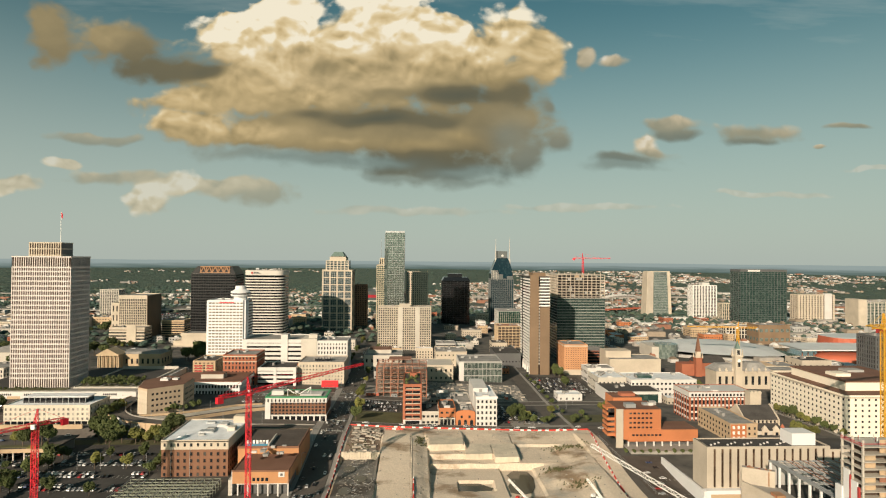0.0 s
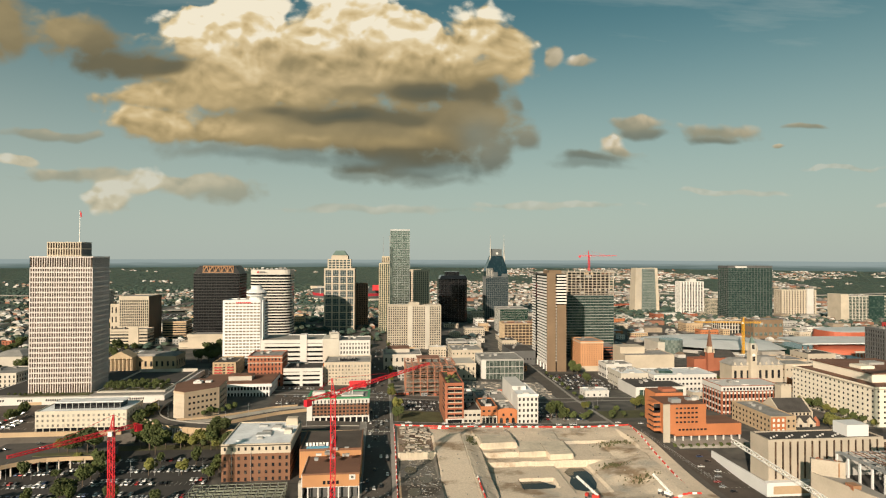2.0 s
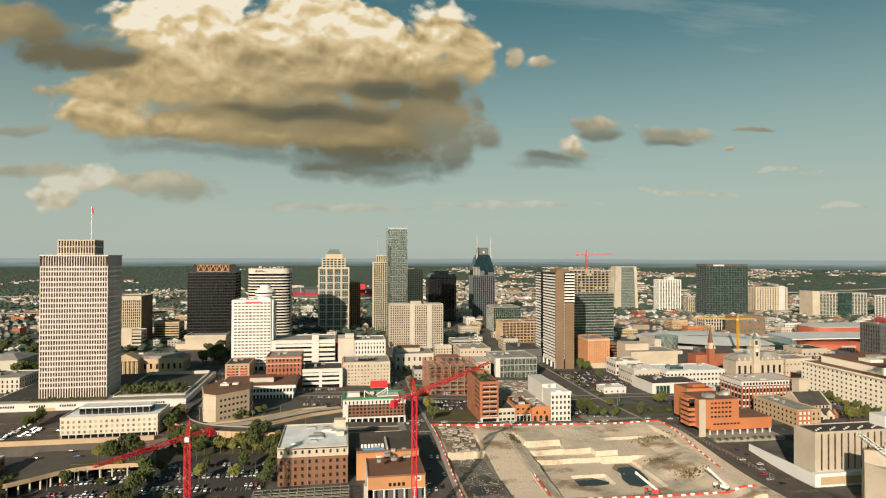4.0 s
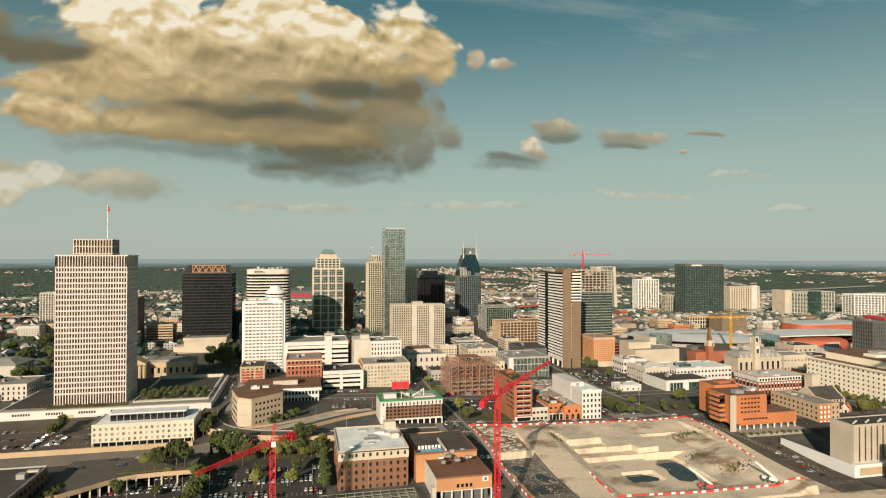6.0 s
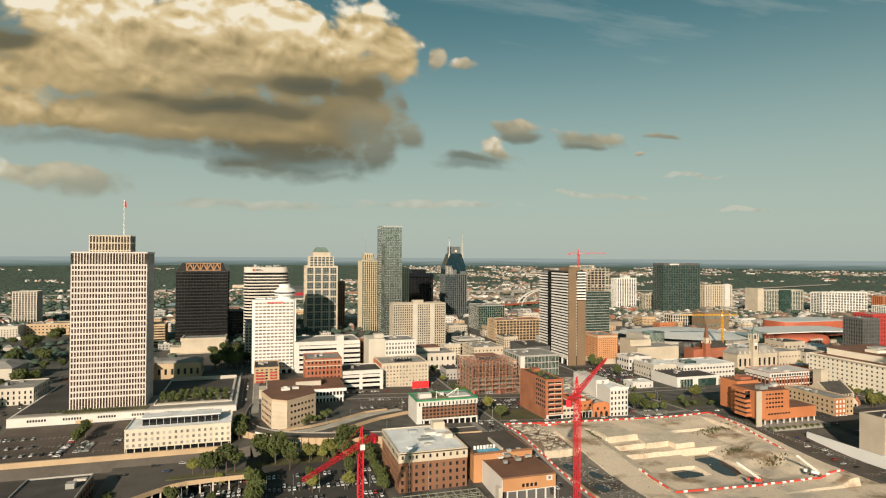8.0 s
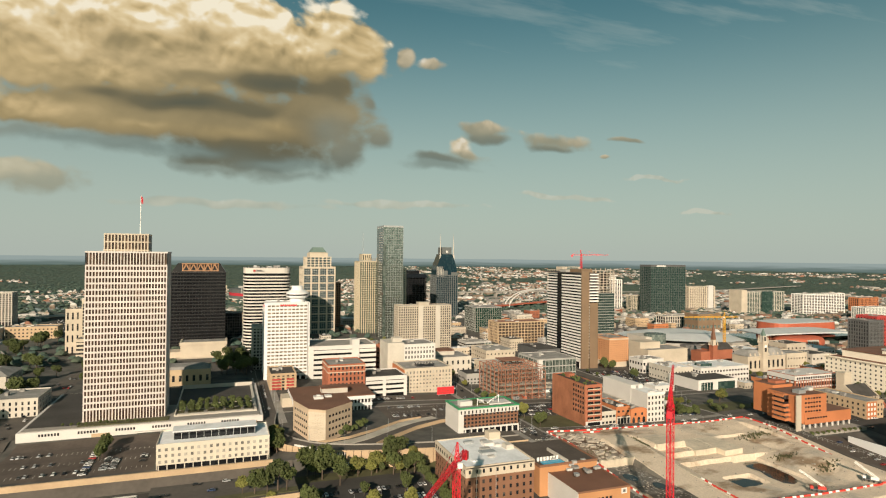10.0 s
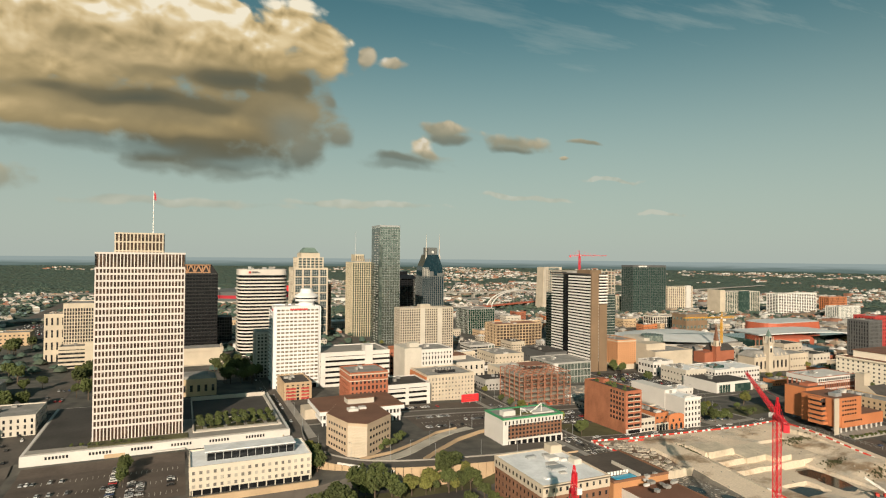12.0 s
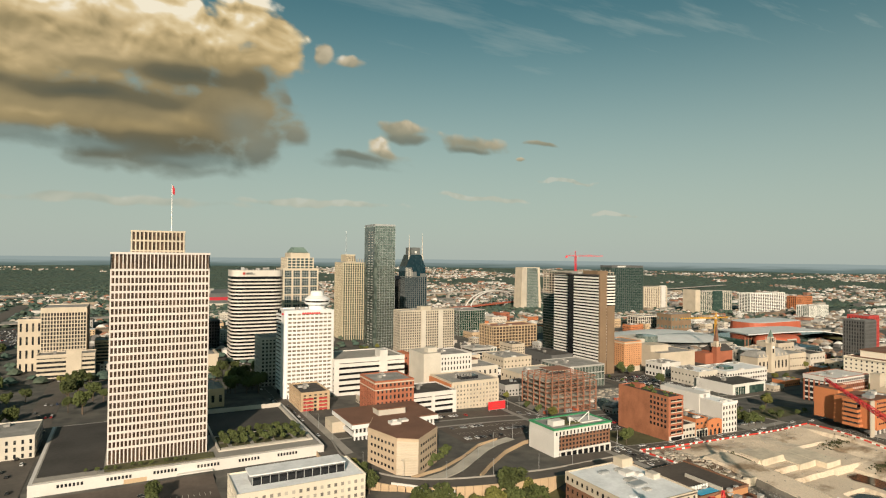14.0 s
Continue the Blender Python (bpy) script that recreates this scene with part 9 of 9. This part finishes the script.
# ---- the wide suburbs and woods, past counting ----
FARB = island_paint("far_walls", [(0.50, 0.48, 0.45), (0.36, 0.33, 0.29), (0.21, 0.20, 0.19), (0.27, 0.13, 0.085), (0.62, 0.60, 0.57), (0.31, 0.25, 0.19), (0.13, 0.125, 0.12), (0.40, 0.37, 0.33), (0.20, 0.15, 0.11)])
# distance haze is mixed into these leaf colours as a blue-green tint
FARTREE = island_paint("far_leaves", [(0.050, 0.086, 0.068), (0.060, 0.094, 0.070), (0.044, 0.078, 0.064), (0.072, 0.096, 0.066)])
rng = np.random.default_rng(12)


def spread(n, rmin, rmax, power=0.5):
    """Random places in the sector ahead of the walk."""
    rr = rmin + (rmax - rmin) * rng.random(n) ** power
    an = np.radians(rng.uniform(-52, 74, n))
    return -190 + rr * np.sin(an), 95 + rr * np.cos(an), rr


houses = Shape()
xs, ys, rr = spread(26000, 900, 4650, 0.72)
for x, y, d in zip(xs, ys, rr):
    dens_ = 0.75 * noise.noise((x * 0.0016, y * 0.0016, 4.0)) + 0.55 * noise.noise((x * 0.009, y * 0.009, 7.0)) + 0.40 * smoothstep(-100, 900, x) + 0.18 * smoothstep(2300, 1300, d) - 0.34 * smoothstep(1900, 3600, d) - 0.06 * smoothstep(300, -400, x) + 0.26 * smoothstep(-150, -350, x) * smoothstep(2300, 1900, y) - 0.17
    if d < 1500 and any(math.hypot(x - a, y - b) < c + 14 for a, b, c in taken):
        continue
    if any(a - 8 < x < b_ + 8 and p - 8 < y < q_ + 8 for a, b_, p, q_ in OPEN_GROUND):
        continue
    if dens_ < -0.02 or abs(y - 1640) < 90 and d < 2000:
        continue
    big = rng.random() < 0.03 + 0.07 * smoothstep(200, 1000, x)
    w, e, h = (rng.uniform(18, 44), rng.uniform(14, 28), rng.uniform(6, 15)) if big else (rng.uniform(7, 15), rng.uniform(7, 13), rng.uniform(5, 10))
    z = land(x, y)
    if big:
        houses.box(x - w / 2, x + w / 2, y - e / 2, y + e / 2, z - 4, z + h * 0.7)
    else:
        out_ = [(x - w / 2, y - e / 2), (x + w / 2, y - e / 2), (x + w / 2, y + e / 2), (x - w / 2, y + e / 2)]
        houses.prism(out_, z - 4, z + h * 0.6).prism(out_, z + h * 0.6, z + h, 0.35)
tagged(new("far_low_houses", houses.mesh("far_low_houses", FARB)), "countless low pale houses and sheds of the suburbs", "houses", kind="stuff")

ICO = [(0, 0, -0.55)] + [(math.cos(a) * 0.9, math.sin(a) * 0.9, -0.15) for a in np.arange(5) * math.tau / 5] + [(math.cos(a) * 0.62, math.sin(a) * 0.62, 0.45) for a in (np.arange(5) + 0.5) * math.tau / 5] + [(0, 0, 0.8)]
ICOF = [(0, (i + 1) % 5 + 1, i + 1) for i in range(5)] + [(i + 1, (i + 1) % 5 + 1, i + 6) for i in range(5)] + [((i + 1) % 5 + 1, (i + 1) % 5 + 6, i + 6) for i in range(5)] + [(i + 6, (i + 1) % 5 + 6, 11) for i in range(5)]
ICO = np.array(ICO)
V_, F_ = [], []
xs, ys, rr = spread(70000, 760, 4660, 0.72)
k = 0
for x, y, d in zip(xs, ys, rr):
    dens_ = noise.noise((x * 0.0016, y * 0.0016, 11.0)) - 0.22 * smoothstep(0, 900, x) * smoothstep(3400, 1500, d) + 0.75 * smoothstep(1300, 3000, d) + 0.35 * smoothstep(300, -300, x) - 0.02
    if dens_ < rng.uniform(-0.3, 0.2):
        continue
    if d < 1560 and any(math.hypot(x - a, y - b) < c + 5 for a, b, c in taken):
        continue
    if any(a < x < b_ and p < y < q_ for a, b_, p, q_ in LOTS + OPEN_GROUND):
        continue
    if d < 1250 and (x > -60 or rng.random() < 0.35) or x < -300 and 1040 < y < 1900 and rng.random() < 0.55:
        continue
    s_ = rng.uniform(4.0, 7.0) * (1 + 0.7 * smoothstep(1500, 4500, d))
    jit = ICO * (s_ * rng.uniform(0.75, 1.2, (12, 1)))
    z = land(x, y) + s_ * (0.5 - 0.42 * smoothstep(1500, 3000, d))
    V_.append(jit * np.array((1.25, 1.25, 0.85 - 0.65 * smoothstep(1500, 3000, d))) + np.array((x, y, z)))
    F_ += [(a + k, b + k, c + k) for a, b, c in ICOF]
    k += 12
woods = bpy.data.meshes.new("far_woods")
woods.from_pydata(np.concatenate(V_).tolist(), [], F_)
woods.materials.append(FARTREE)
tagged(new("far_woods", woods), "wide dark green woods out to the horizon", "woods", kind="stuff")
# freeways across the distance
for i, pts in enumerate(([(-1200, 1500, 0), (-700, 1450, 0), (-300, 1580, 0), (100, 1800, 0)], [(900, 2300, 0), (1500, 2100, 0), (2300, 2200, 0)], [(-500, 2300, 0), (-1000, 2000, 0), (-1700, 2100, 0)])):
    ribbon("freeway_%d" % (i + 1), [(x, y, land(x, y) + 6) for x, y, z in pts], 26, WALKWAY, "pale elevated freeway in the distance", "road", thick=2.0)


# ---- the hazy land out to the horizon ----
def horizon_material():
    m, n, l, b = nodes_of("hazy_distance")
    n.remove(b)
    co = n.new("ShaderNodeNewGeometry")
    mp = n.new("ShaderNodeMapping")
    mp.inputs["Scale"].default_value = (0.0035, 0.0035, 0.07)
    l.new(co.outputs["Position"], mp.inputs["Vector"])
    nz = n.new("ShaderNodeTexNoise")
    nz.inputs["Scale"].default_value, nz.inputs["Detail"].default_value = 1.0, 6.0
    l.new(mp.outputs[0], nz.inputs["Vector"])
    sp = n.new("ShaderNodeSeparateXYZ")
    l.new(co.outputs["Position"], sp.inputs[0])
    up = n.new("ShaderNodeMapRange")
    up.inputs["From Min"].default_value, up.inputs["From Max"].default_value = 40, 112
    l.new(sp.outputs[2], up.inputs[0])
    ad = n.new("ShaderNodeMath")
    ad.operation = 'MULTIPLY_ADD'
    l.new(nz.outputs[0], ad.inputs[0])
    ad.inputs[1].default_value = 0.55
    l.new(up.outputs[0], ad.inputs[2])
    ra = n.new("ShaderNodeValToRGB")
    # haze is painted into the backdrop's own glow, paler and bluer with height
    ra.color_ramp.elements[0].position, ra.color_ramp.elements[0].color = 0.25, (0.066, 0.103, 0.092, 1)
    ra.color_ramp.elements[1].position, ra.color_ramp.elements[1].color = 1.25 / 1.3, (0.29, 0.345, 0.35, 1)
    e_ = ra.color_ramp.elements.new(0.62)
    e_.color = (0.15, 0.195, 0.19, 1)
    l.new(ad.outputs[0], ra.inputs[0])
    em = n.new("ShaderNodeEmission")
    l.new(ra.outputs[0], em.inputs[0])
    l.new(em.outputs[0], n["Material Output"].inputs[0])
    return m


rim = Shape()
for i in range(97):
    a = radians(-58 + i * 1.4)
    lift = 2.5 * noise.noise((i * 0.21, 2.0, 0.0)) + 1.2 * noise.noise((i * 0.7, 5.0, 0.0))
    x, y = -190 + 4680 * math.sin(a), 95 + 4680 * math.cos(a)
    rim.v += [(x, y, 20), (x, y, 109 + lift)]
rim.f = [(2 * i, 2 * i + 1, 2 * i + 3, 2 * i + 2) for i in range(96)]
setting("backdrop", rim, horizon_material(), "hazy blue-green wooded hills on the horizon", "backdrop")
